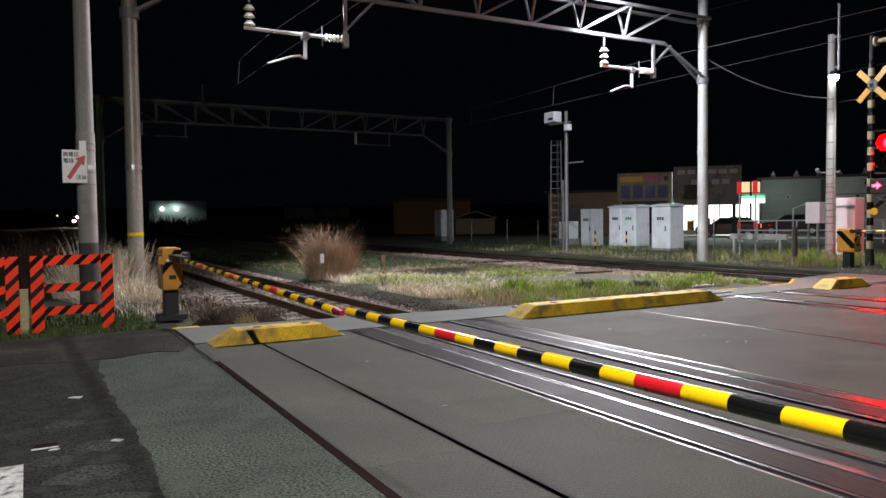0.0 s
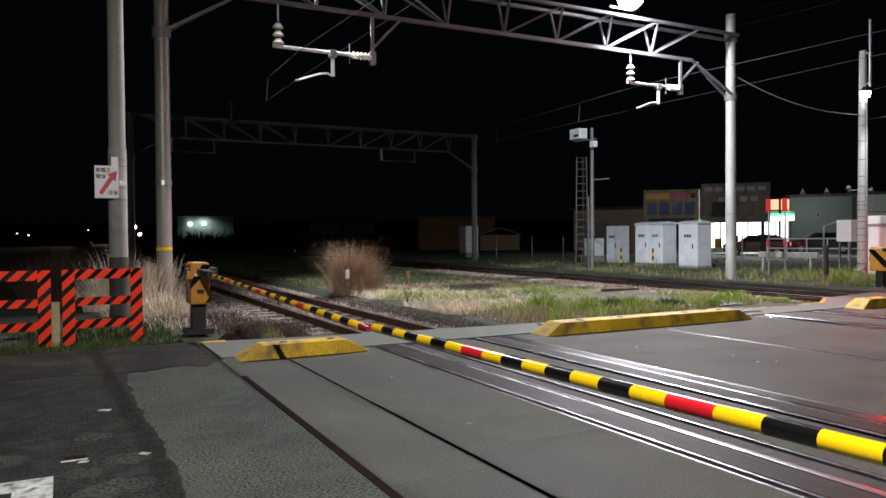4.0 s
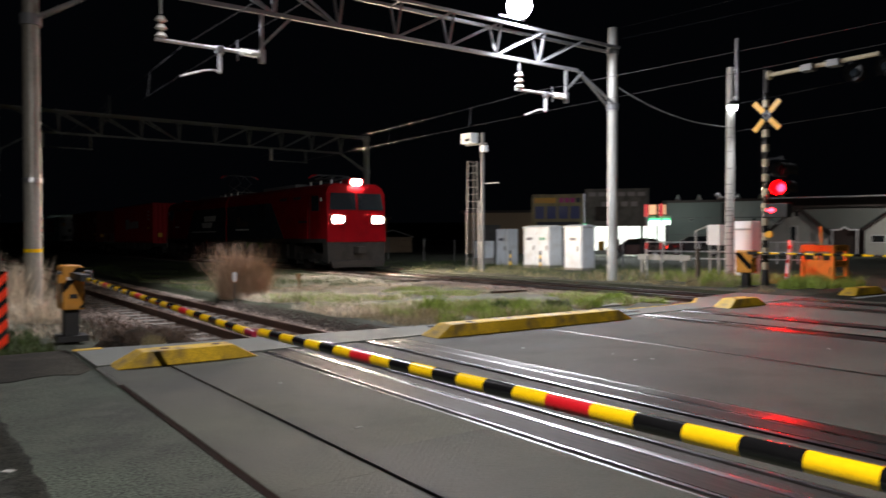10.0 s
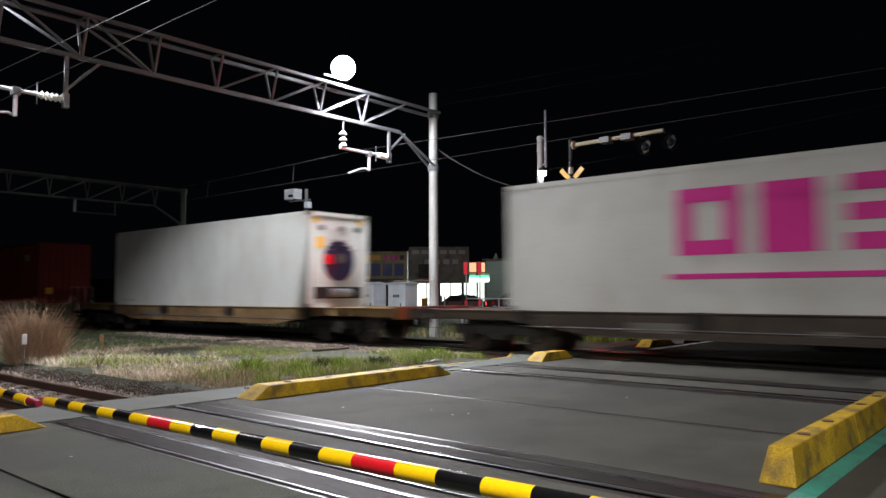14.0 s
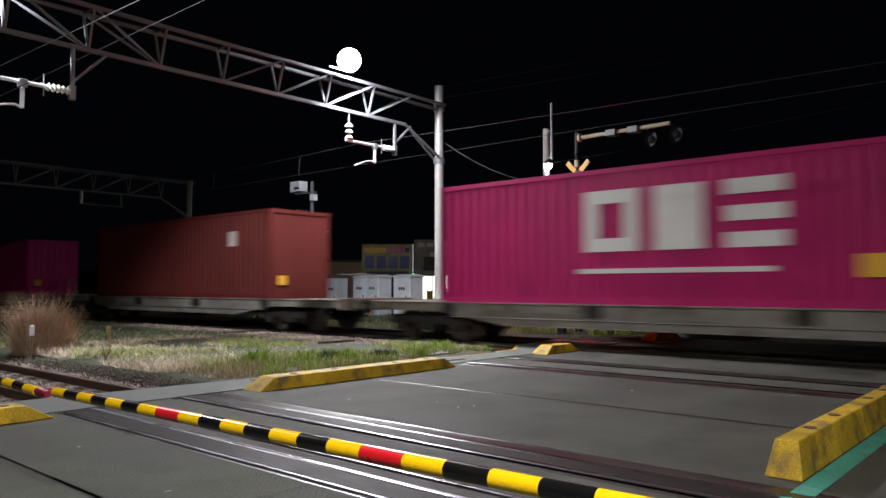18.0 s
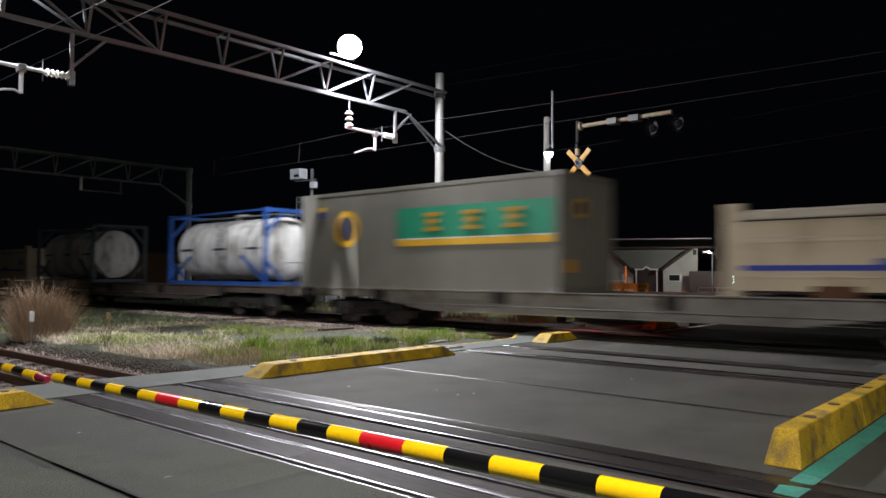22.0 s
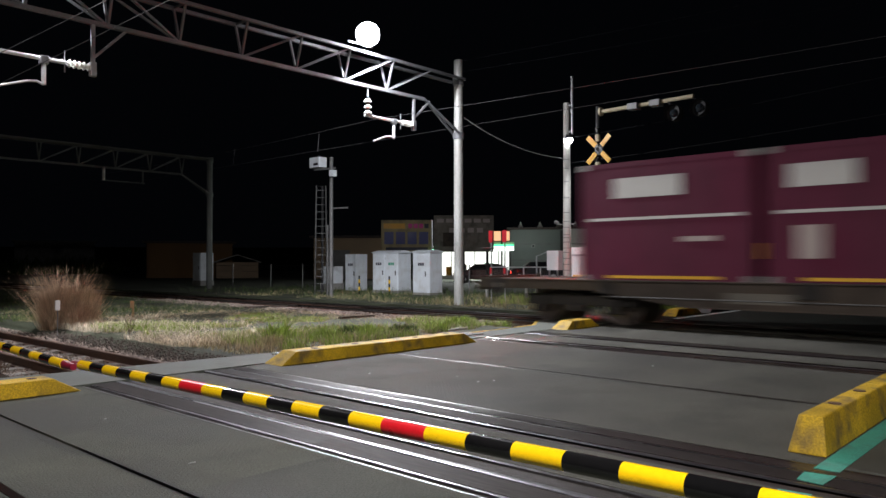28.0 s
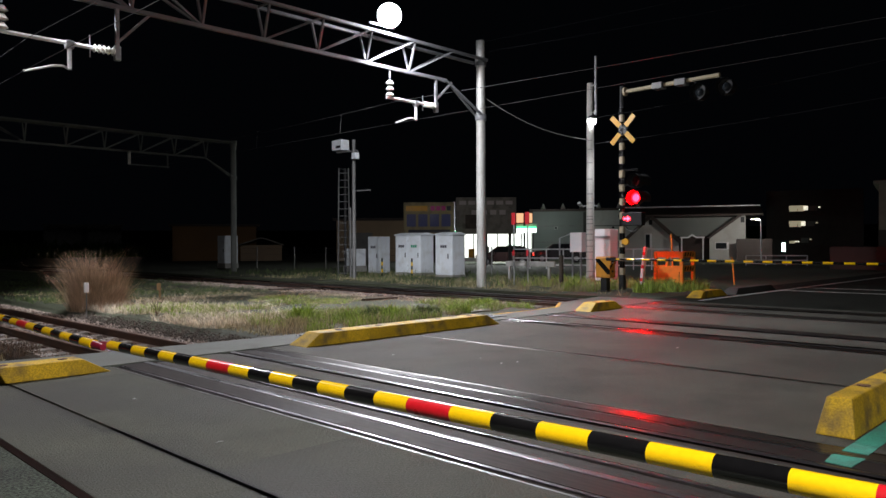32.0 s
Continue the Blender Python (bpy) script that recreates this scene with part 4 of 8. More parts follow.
def container(s, length, height, color, name, label, smooth_walls=False, marks=(), front_unit=False, base=1.0, stain=None):
    """A freight container whose middle runs s metres behind the front. marks: (side y from middle toward the rear, z, width, height, material)."""
    th = rolling("freight_container", s, label, "container", "containers on the train", base)
    L, W, Hh = length / 2, 1.219, height
    m = color
    part("frame", S().box(-W, -W + 0.12, -L, -L + 0.1, 0, Hh).box(W - 0.12, W, -L, -L + 0.1, 0, Hh).box(-W, -W + 0.12, L - 0.1, L, 0, Hh).box(W - 0.12, W, L - 0.1, L, 0, Hh)
         .box(-W, -W + 0.06, -L + 0.1, L - 0.1, 0, 0.16).box(W - 0.06, W, -L + 0.1, L - 0.1, 0, 0.16).box(-W, -W + 0.06, -L + 0.1, L - 0.1, Hh - 0.1, Hh).box(W - 0.06, W, -L + 0.1, L - 0.1, Hh - 0.1, Hh)
         .box(-W + 0.12, W - 0.12, -L, -L + 0.08, 0, 0.14).box(-W + 0.12, W - 0.12, L - 0.08, L, 0, 0.14).box(-W + 0.12, W - 0.12, -L, -L + 0.08, Hh - 0.12, Hh).box(-W + 0.12, W - 0.12, L - 0.08, L, Hh - 0.12, Hh), m, th, "corner posts and rails")
    for x in (-1, 1):
        if smooth_walls:
            part("side_wall", S().box(x * (W - 0.012) - 0.006, x * (W - 0.012) + 0.006, -L + 0.1, L - 0.1, 0.16, Hh - 0.1), m, th, "smooth side wall")
        else:
            part("side_wall", corrugated(x * (W - 0.008), -L + 0.1, L - 0.1, 0.16, Hh - 0.1), m, th, "corrugated side wall")
        for i in (-1, 1):
            for z in (0, Hh - 0.12):
                part("corner_casting", S().box(x * W - x * 0.17, x * W + x * 0.006, i * L - i * 0.18, i * L + i * 0.006, z, z + 0.12), DOOR_BAR if smooth_walls else m, th)
        for q, (y, z, w, h, mm) in enumerate(marks):
            e = x * (W + 0.004 + 0.002 * q)
            part("marking", S().box(min(e, x * W), max(e, x * W), y - w / 2, y + w / 2, z - h / 2, z + h / 2), mm, th, "painted marking")
    part("roof", S().box(-W + 0.06, W - 0.06, -L + 0.08, L - 0.08, Hh - 0.06, Hh - 0.01), m, th)
    part("floor", S().box(-W + 0.06, W - 0.06, -L + 0.08, L - 0.08, 0.06, 0.14), UNDER, th)
    if front_unit:
        part("end_wall", S().box(-W + 0.12, W - 0.12, -L + 0.05, -L + 0.07, 0.14, Hh - 0.12), m, th)
        part("cooling_unit", S().box(-W + 0.2, W - 0.2, -L + 0.01, -L + 0.05, 0.2, Hh - 0.3), m, th, "recessed cooling unit")
        if front_unit == "round":
            fan = part("fan_face", S().tube((0.0, -L - 0.006, 1.42), (0.0, -L + 0.03, 1.42), 0.62, n=28), FAN_NAVY, th, "round dark blue fan face")
            part("fan_grille", S().tube((0.1, -L - 0.016, 1.5), (0.1, -L - 0.006, 1.5), 0.16, n=16), DATA_GREY, fan)
            part("red_plate", S().box(-0.62, -0.25, -L - 0.016, -L - 0.006, 1.32, 1.62), REDBAND, fan, "red plate")
        else:
            part("fan_opening", S().box(-0.3, 0.05, -L - 0.004, -L + 0.03, 1.05, 1.45), DARK, th, "dark fan opening")
            part("fan_opening", S().box(0.2, 0.65, -L - 0.004, -L + 0.03, 1.1, 1.4), DARK, th, "dark control opening")
            part("red_plate", S().box(0.5, 0.85, -L - 0.004, -L + 0.03, 0.72, 0.86), REDBAND, th, "red plate")
        part("compressor_bay", S().box(-0.95, 0.95, -L - 0.002, -L + 0.03, 0.26, 0.62), DARK, th, "dark compressor bay")
        part("compressor", S().tube((-0.4, -L + 0.0, 0.44), (0.5, -L + 0.0, 0.44), 0.13, n=12), GALV, th)
        for x, z in ((-0.98, 2.55), (0.82, 2.55)):
            part("notice", S().box(x, x + 0.16, -L - 0.006, -L + 0.02, z, z + 0.16), YEL_INK, th, "small yellow notice")
        for k in range(3):
            part("notice", S().box(-0.35, 0.75 - 0.2 * k, -L - 0.006, -L + 0.02, 1.75 + 0.14 * k, 1.8 + 0.14 * k), GREY_INK, th, "grey lettering bar")
        part("notice", S().box(-0.9, -0.6, -L - 0.006, -L + 0.02, 1.8, 2.15), AMBER, th, "amber notice plate")
        for x in (-0.7, 0.1, 0.75):
            part("notice", S().box(x - 0.12, x + 0.12, -L - 0.006, -L + 0.02, 2.35, 2.5), GALV_DULL, th)
    else:
        w = corrugated(-(L - 0.03), -W + 0.12, W - 0.12, 0.14, Hh - 0.12, 0.3, 0.03)
        w.v = [(y, x, z) for x, y, z in w.v]
        part("end_wall", w, m, th, "ribbed end wall")
        part("notice", S().box(-0.85, -0.55, -L + 0.0, -L + 0.035, 0.45, 0.75), AMBER, th, "amber notice plate")
    # doors at the rear end
    for x in (-1, 1):
        d = part("door", S().box(min(x * 0.01, x * (W - 0.13)), max(x * 0.01, x * (W - 0.13)), L - 0.06, L - 0.02, 0.15, Hh - 0.13), m, th, "end door leaf")
        for u in (0.3, 0.85):
            part("lock_bar", S().tube((x * u, L - 0.005, 0.16), (x * u, L - 0.005, Hh - 0.14), 0.018, n=6), DOOR_BAR, d)
            part("handle", S().box(min(x * u, x * (u + 0.25)), max(x * u, x * (u + 0.25)), L - 0.012, L + 0.008, 1.05, 1.09), DOOR_BAR, d)
    return th


RED_C = paint("red container paint", (0.4, 0.008, 0.016))
BROWN_C = paint("brick red container paint", (0.115, 0.014, 0.0085))
BROWN2_C = paint("brown red container paint", (0.1, 0.014, 0.011))
ORANGE_C = paint("rust orange container paint", (0.16, 0.022, 0.014))
WHITE_C = paint("white reefer paint", (0.54, 0.55, 0.53), 0.45, (0.4, 0.37, 0.3), 0.35)
CREAM_C = paint("cream white reefer paint", (0.5, 0.5, 0.46), 0.45, (0.36, 0.3, 0.2), 0.4)
DULL_C = paint("dull cream paint", (0.21, 0.205, 0.18), 0.55, (0.18, 0.15, 0.11), 0.4)
MAGENTA_C = paint("magenta container paint", (0.41, 0.007, 0.115), 0.55)
PINK_C = paint("pink magenta container paint", (0.47, 0.016, 0.17), 0.55)
TEAL_C = paint("teal container paint", (0.014, 0.085, 0.115))
PURPLE_C = paint("purple red container paint", (0.075, 0.01, 0.024))
PURPLE2_C = paint("dark maroon container paint", (0.11, 0.014, 0.04))
WHITE_BULK = paint("clean white container paint", (0.78, 0.79, 0.76), 0.6, (0.5, 0.47, 0.4), 0.3)
WHITE_TARP = mat("white tarpaulin", (0.75, 0.76, 0.74), 0.7, 0, 0.25, 9, 30, 0.5, dirt=(0.4, 0.38, 0.34), dirt_amount=0.6)
TARP = mat("cream tarpaulin", (0.5, 0.45, 0.36), 0.8, 0, 0.3, 9, 30, 0.5, dirt=(0.22, 0.18, 0.13), dirt_amount=0.7)
BEIGE_C = paint("cream tarpaulin container paint", (0.52, 0.445, 0.315), 0.65, (0.24, 0.18, 0.11), 0.65)
MAG_INK = mat("magenta marking", (0.6, 0.01, 0.25), 0.5, 0, 0.08, 8, 50, 0)
BLUE_INK = mat("blue stripe", (0.02, 0.04, 0.3), 0.5, 0, 0.1, 8, 50, 0)
NAVY_INK = mat("navy marking", (0.05, 0.06, 0.2), 0.5, 0, 0.1, 8, 50, 0)
RUST_INK = mat("brown rust stain", (0.3, 0.15, 0.06), 0.7, 0, 0.4, 8, 50, 0, dirt=(0.42, 0.36, 0.27), dirt_amount=0.6)
STAIN_MID = mat("amber stain", (0.47, 0.38, 0.24), 0.6, 0, 0.15, 8, 50, 0, dirt=(0.38, 0.24, 0.11), dirt_amount=0.7, stretch=(1, 1, 0.25))
STAIN_PALE = mat("pale cream repaint", (0.52, 0.48, 0.38), 0.6, 0, 0.1, 8, 50, 0)
GREEN_INK = mat("green panel paint", (0.02, 0.28, 0.16), 0.5, 0, 0.1, 8, 50, 0)
OCHRE_INK = mat("ochre marking", (0.42, 0.24, 0.02), 0.5, 0, 0.1, 8, 50, 0)
YEL_INK = mat("yellow marking", (0.75, 0.42, 0.03), 0.5, 0, 0.1, 8, 50, 0)
GREY_INK = mat("pale grey marking", (0.45, 0.38, 0.36), 0.5, 0, 0.1, 8, 50, 0)
TANK_W = mat("grimy white tank paint", (0.52, 0.52, 0.5), 0.5, 0, 0.25, 9, 40, 0.05, dirt=(0.09, 0.075, 0.055), dirt_amount=0.85, stretch=(1, 1, 0.35), spec=0.4)
TANK_B = paint("blue tank frame paint", (0.014, 0.06, 0.24), 0.6, (0.02, 0.02, 0.022), 0.6)
TANK_G = paint("dull grey tank frame paint", (0.06, 0.075, 0.085), 0.6, (0.03, 0.03, 0.032), 0.6)
BROWN_BLK = paint("brown corner block", (0.1, 0.042, 0.018))


def code_marks(y, m, z=1.6):
    return [(y, z + 0.7 - k * 0.42, 0.42, 0.34, m) for k in range(4)]


def bulk_container(s, L, Hh, post, label, striped=True, wall=BEIGE_C, cover=TARP):
    """A low cream container with a sagging tarpaulin; L is half its length, Hh the height of its walls and post that of its end posts."""
    th = rolling("open_top_container", s, label, "container", "cream bulk containers", 1.0)
    W = 1.2
    for xw in (-W, W - 0.05):
        part("side_wall", S().box(xw, xw + 0.05, -L + 0.3, L - 0.3, 0.12, Hh), wall, th, "cream side wall", bevel=0.01)
    part("floor", S().box(-W + 0.05, W - 0.05, -L + 0.1, L - 0.1, 0.08, 0.16), UNDER, th)
    n = 12
    ys = [-L + 0.3 + (2 * L - 0.6) * i / n for i in range(n + 1)]
    prof = ((-W - 0.025, -0.13), (-W - 0.025, 0.0), (-0.6, 0.09), (0.0, 0.12), (0.6, 0.09), (W + 0.025, 0.0), (W + 0.025, -0.13))
    verts = [(x, y, Hh + z + (0.025 * noise.noise(Vector((x * 2.1, y * 1.7, s))) if k else 0.02 * noise.noise(Vector((y * 1.3, x, s))))) for y in ys for k, (x, z) in enumerate(prof)]
    m = len(prof)
    faces = [(a * m + b, a * m + b + 1, (a + 1) * m + b + 1, (a + 1) * m + b) for a in range(n) for b in range(m - 1)]
    part("tarpaulin", S().add(verts, faces), cover, th, "cream tarpaulin cover", smooth=True)
    # dark strip put in for the shade below the tarpaulin's hem
    for x in (-1, 1):
        part("seam", S().box(x * (W + 0.012) - 0.014, x * (W + 0.012) + 0.014, -L + 0.3, L - 0.3, Hh - 0.17, Hh - 0.14), DARK, th, "dark strip for the shade under the tarpaulin")
    for sg in (-1, 1):
        for xw in (-W, W - 0.22):
            part("end_post", S().box(xw, xw + 0.22, sg * L - 0.31 * (sg > 0), sg * L + 0.31 * (sg < 0), 0.0, post), wall, th, "tall cream end post", bevel=0.015)
        part("end_wall", S().box(-W + 0.22, W - 0.22, sg * (L - 0.12) - 0.05, sg * (L - 0.12) + 0.05, 0.1, Hh + 0.05), wall, th, "cream end wall", bevel=0.015)
        for x in (-0.5, 0.5):
            part("lock_bar", S().tube((x, sg * (L - 0.05), 0.15), (x, sg * (L - 0.05), Hh), 0.02, n=6), DOOR_BAR, th)
        for x in (-1, 1):
            part("foot_pocket", S().box(x * (W + 0.004) - 0.02, x * (W + 0.004) + 0.02, sg * 1.0 - 0.36, sg * 1.0 + 0.36, 0.0, 0.22), BROWN_BLK, th, "brown fork pocket")
    for x in (-1, 1):
        for z in (0.36, 1.0, 1.36):
            part("rib", S().box(x * W - 0.018, x * W + 0.018, -L + 0.3, L - 0.3, z, z + 0.035), wall, th, "pressed rib")
        for z in (1.08, 0.42):
            part("groove", S().box(x * W - 0.006, x * W + 0.006, -L + 0.32, L - 0.32, z, z + 0.022), GREY_INK, th, "grey line along the side wall")
        if striped:
            part("stripe", S().box(x * W - 0.006, x * W + 0.006, -L + 0.35, L - 0.35, 0.49, 0.59), BLUE_INK, th, "blue stripe")
            part("marking", S().box(x * W - 0.007, x * W + 0.007, -0.35, 0.35, 0.58, 0.7), BLUE_INK, th, "blue mark")
            part("marking", S().box(x * W - 0.007, x * W + 0.007, -2.3, -1.95, 0.8, 1.1), NAVY_INK, th)
        else:
            for k in range(4):
                part("marking", S().box(x * W - 0.007, x * W + 0.007, -1.9 + k * 0.95, -1.25 + k * 0.95, 1.5, 1.58), GREY_INK, th, "faint lettering bar")
    return th


def train():
    locomotive()
    kinds = [wagon(FRAME_G, "weathered pale grey flat container wagon"), wagon(FRAME_B, "grimy brown flat container wagon"), wagon(FRAME_T, "tan flat container wagon streaked with rust")]
    used = set()
    middles = [33.15 + 20.05 * k for k in range(20)]
    for k, c in enumerate(middles):
        src = kinds[2 if k in (3, 14, 18) else 0 if k in (0, 5, 6, 7, 8, 10, 11, 12, 16) else 1]
        m = pose(FAR, front_at(0) + c, 0)
        if src in used:
            w = copy_thing(src, m)
        else:
            src.matrix_basis = m
            used.add(src)
            w = src
        TRAIN.append((w, c, 0.0))
    def blocks(m, y0):
        """A hollow frame, a solid block and three bars over a thin line."""
        out = [(y0 + 1.98, 1.78, 0.32, 1.3, m), (y0 + 1.06, 1.78, 0.32, 1.3, m), (y0 + 1.52, 2.29, 0.6, 0.28, m), (y0 + 1.52, 1.27, 0.6, 0.28, m)]
        out += [(y0 + 0.05, 1.78, 1.0, 1.3, m)]
        out += [(y0 - 1.44, z, 1.1, 0.29, m) for z in (1.275, 1.78, 2.285)]
        return out + [(y0 + 0.27 - 0.9 * q, 0.72, 0.82, 0.1, m) for q in (-1.8, -0.9, 0, 0.9, 1.8)]

    container(33.1, 12.19, 2.9, RED_C, "k", "bright red corrugated freight container with white lettering bars", marks=[(1.45, 1.45, 1.15, 0.8, LOGO_W)] + [(0.35 - 0.68 * q, 1.38, 0.54, 0.55, LOGO_W) for q in range(4)] + [(-5.0, 2.3 - 0.28 * q, 0.5, 0.14, GREY_INK) for q in range(3)] + [(-4.9, 1.1, 0.4, 0.14, YEL_INK)])
    container(52.85, 12.19, 2.9, BROWN_C, "b", "brick red corrugated freight container with a pale code block", marks=code_marks(4.85, GREY_INK) + [(-5.6, 2.0, 0.5, 0.5, GREY_INK), (-5.5, 0.75, 0.5, 0.25, YEL_INK)])
    container(73.8, 12.19, 2.9, WHITE_C, "w", "white refrigerated container with magenta block lettering", True, blocks(MAG_INK, -0.15), True)
    container(93.3, 12.19, 2.9, WHITE_C, "w", "plain white refrigerated container with a dark cooling unit", True, [(4.9, 0.2, 1.0, 0.04, GREY_INK)], "round")
    container(113.35, 12.19, 2.9, ORANGE_C, "o", "rust orange corrugated freight container", marks=[(-4.7, 2.2, 0.5, 0.3, GREY_INK), (4.7, 2.2, 0.6, 0.2, GREY_INK)])
    container(133.4, 12.19, 2.9, BROWN_C, "b", "brick red corrugated freight container with a pale code block", marks=code_marks(4.85, GREY_INK))
    container(153.65, 12.19, 2.9, CREAM_C, "w", "cream refrigerated container with amber stains and a navy mark", True, [(5.1, 2.35, 0.7, 0.3, NAVY_INK), (3.75, 2.45, 1.7, 0.08, NAVY_INK), (-0.2, 0.84, 2.5, 1.36, STAIN_PALE), (-0.05, 1.3, 1.5, 2.2, STAIN_MID), (-0.2, 2.5, 1.8, 0.36, RUST_INK), (-5.2, 0.85, 0.42, 0.5, STAIN_MID), (-5.2, 1.2, 0.7, 0.04, GREY_INK), (-4.95, 2.55, 0.7, 0.07, GREY_INK)], True)
    container(173.8, 12.19, 2.9, MAGENTA_C, "m", "magenta corrugated freight container with white block lettering", marks=blocks(LOGO_W, -0.15) + [(-3.6, 0.75, 0.6, 0.4, YEL_INK)])
    container(193.3, 12.19, 2.9, BROWN2_C, "b", "dull brown red corrugated freight container", marks=[(-4.0, 2.0, 0.5, 0.5, GREY_INK)])
    container(213.4, 12.19, 2.75, PINK_C, "m", "pink magenta corrugated freight container with white block lettering", marks=blocks(LOGO_W, -0.15))
    teal = container(221.42, 3.15, 2.5, TEAL_C, "t", "small teal freight container with pale marks", True, [(0.98, 1.68, 0.36, 0.2, GREY_INK), (0.02, 1.62, 0.4, 0.09, LOGO_W), (0.72, 1.2, 0.45, 0.05, GREY_INK), (-0.55, 2.33, 0.85, 0.09, GREY_INK), (-0.78, 1.12, 0.75, 0.15, GREY_INK), (-0.85, 0.9, 0.5, 0.07, GREY_INK), (-1.32, 0.68, 0.36, 0.34, GREY_INK), (0.7, 0.19, 0.5, 0.06, YEL_INK), (-0.85, 0.17, 0.6, 0.06, YEL_INK)])
    # pale strip stands in for the floodlit top edge
    for x in (-1.225, 1.205):
        part("top_rail", S().box(x, x + 0.02, -1.55, 1.55, 2.44, 2.5), GALV, teal, "pale strip for the floodlit roof edge")
    container(233.6, 6.06, 2.6, ORANGE_C, "o", "short rust orange corrugated freight container", marks=[(-1.6, 1.2, 0.5, 0.2, GREY_INK)])
    container(254.25, 3.7, 2.5, PURPLE_C, "p", "small purple red freight container with pale marks", True, [(-0.6, 2.1, 0.7, 0.4, LOGO_W), (1.5, 0.7, 0.4, 0.5, GREY_INK), (-0.9, 0.9, 0.5, 0.1, GREY_INK), (-1.2, 0.5, 0.4, 0.1, GREY_INK)])
    cream = container(278.8, 9.1, 2.75, DULL_C, "w", "long cream freight container with a green panel and yellow disc", True, [(-1.95, 1.74, 4.94, 0.8, GREEN_INK), (-1.95, 1.325, 4.94, 0.035, LOGO_W), (-1.95, 1.225, 4.94, 0.165, YEL_INK)] + [(u + du, 1.74 + dz, w, h, OCHRE_INK) for u in (-0.76, -2.04, -3.3) for du, dz, w, h in ((0, 0.2, 0.6, 0.1), (0, 0.02, 0.44, 0.1), (0, -0.18, 0.56, 0.1), (0.06, 0, 0.12, 0.46))] + [(3.6, 2.1, 0.3, 0.16, NAVY_INK), (3.6, 2.28, 0.24, 0.12, YEL_INK)])
    for x in (-1, 1):
        disc = part("emblem", S().tube((x * 1.215, 2.52, 1.68), (x * 1.226, 2.52, 1.68), 0.52, n=28), YEL_INK, cream, "round amber emblem")
        part("emblem_core", S().tube((x * 1.226, 2.52, 1.68), (x * 1.23, 2.52, 1.68), 0.36, n=24), INK, disc)
    disc = part("emblem", S().tube((-0.3, -4.56, 1.95), (-0.3, -4.545, 1.95), 0.24, n=24), YEL_INK, cream, "round amber emblem")
    part("emblem_core", S().tube((-0.3, -4.568, 1.95), (-0.3, -4.56, 1.95), 0.16, n=20), INK, disc)
    for s, frame_m, look_of in ((288.25, TANK_B, "grimy white tank container in a bright blue frame"), (300.75, TANK_G, "grimy white tank container in a dull grey frame")):
        th = rolling("tank_container", s, look_of, "tank container", "containers on the train", 1.0)
        tk = part("tank", S().tube((0, -2.55, 1.25), (0, 2.55, 1.25), 1.06, n=32), TANK_W, th, "white ribbed tank", smooth=True)
        for sg in (-1, 1):
            part("dished_end", S().tube((0, sg * 2.55, 1.25), (0, sg * 2.75, 1.25), 1.06, 0.75, n=32).tube((0, sg * 2.75, 1.25), (0, sg * 2.84, 1.25), 0.75, 0.3, n=32), TANK_W, th, smooth=True)
            f = S()
            for x in (-1.16, 1.16):
                f.beam((x, sg * 2.97, 0), (x, sg * 2.97, 2.55), 0.12)
            for z in (0.08, 2.48):
                f.beam((-1.16, sg * 2.97, z), (1.16, sg * 2.97, z), 0.12)
            for x in (-1, 1):
                f.beam((x * 1.1, sg * 2.97, 0.8), (x * 0.5, sg * 2.97, 0.15), 0.08).beam((x * 1.1, sg * 2.97, 1.75), (x * 0.5, sg * 2.97, 2.42), 0.08)
            part("end_frame", f, frame_m, th, "painted end frame")
        for x in (-1.16, 1.16):
            part("side_rail", S().beam((x, -2.97, 0.08), (x, 2.97, 0.08), 0.12).beam((x, -2.97, 0.12), (x, -1.6, 1.0), 0.07).beam((x, 2.97, 0.12), (x, 1.6, 1.0), 0.07), frame_m, th, "painted bottom rail")
            part("top_rail", S().beam((x, -2.97, 2.48), (x, 2.97, 2.48), 0.06), frame_m, th)
            for y in (-2.1, -0.1, 2.0):
                part("marking", S().box(x * 0.915 - 0.02, x * 0.915 + 0.02, y - 0.35, y + 0.35, 1.2, 1.28), INK, th)
        part("manway", S().tube((0, 0, 2.25), (0, 0, 2.5), 0.3, n=14).box(-0.35, 0.35, -2.6, 2.6, 2.38, 2.42), GALV_DULL, th, "top walkway and manway")
        for z in (1.0, 1.3, 1.6, 1.9):
            part("ladder_rung", S().tube((-1.14, -0.6, z), (-1.14, -0.2, z), 0.018, n=6), GALV, th)
        for y in (-0.6, -0.2):
            part("ladder_rail", S().beam((-1.14, y, 0.14), (-1.14, y, 2.45), 0.03), DARK, th)
        for y in (-1.6, 0, 1.6):
            part("band", S().tube((0, y - 0.04, 1.25), (0, y + 0.04, 1.25), 1.075, n=32), GALV_DULL, th)
    starts = [264.75, 305.1, 311.3, 317.5, 325.45, 331.7] + [345.0, 357.4] + [365.05 + j * 20.05 + d for j in range(2) for d in (0.0, 6.2, 12.4)]
    first = bulk_container(starts[0] + 2.95, 2.93, 1.57, 1.75, "cream open-top bulk container with a blue stripe and brown feet")
    for s0 in starts[1:]:
        th = copy_thing(first, pose(FAR, front_at(0) + s0 + 2.95, 1.0))
        TRAIN.append((th, s0 + 2.95, 1.0))
    bulk_container(354.15, 2.93, 1.57, 1.75, "clean white open-top bulk container with a blue stripe", wall=WHITE_BULK, cover=WHITE_TARP)
    bulk_container(341.05, 3.03, 1.74, 1.94, "plain cream bulk container with tall posts and faint lettering bars", False)
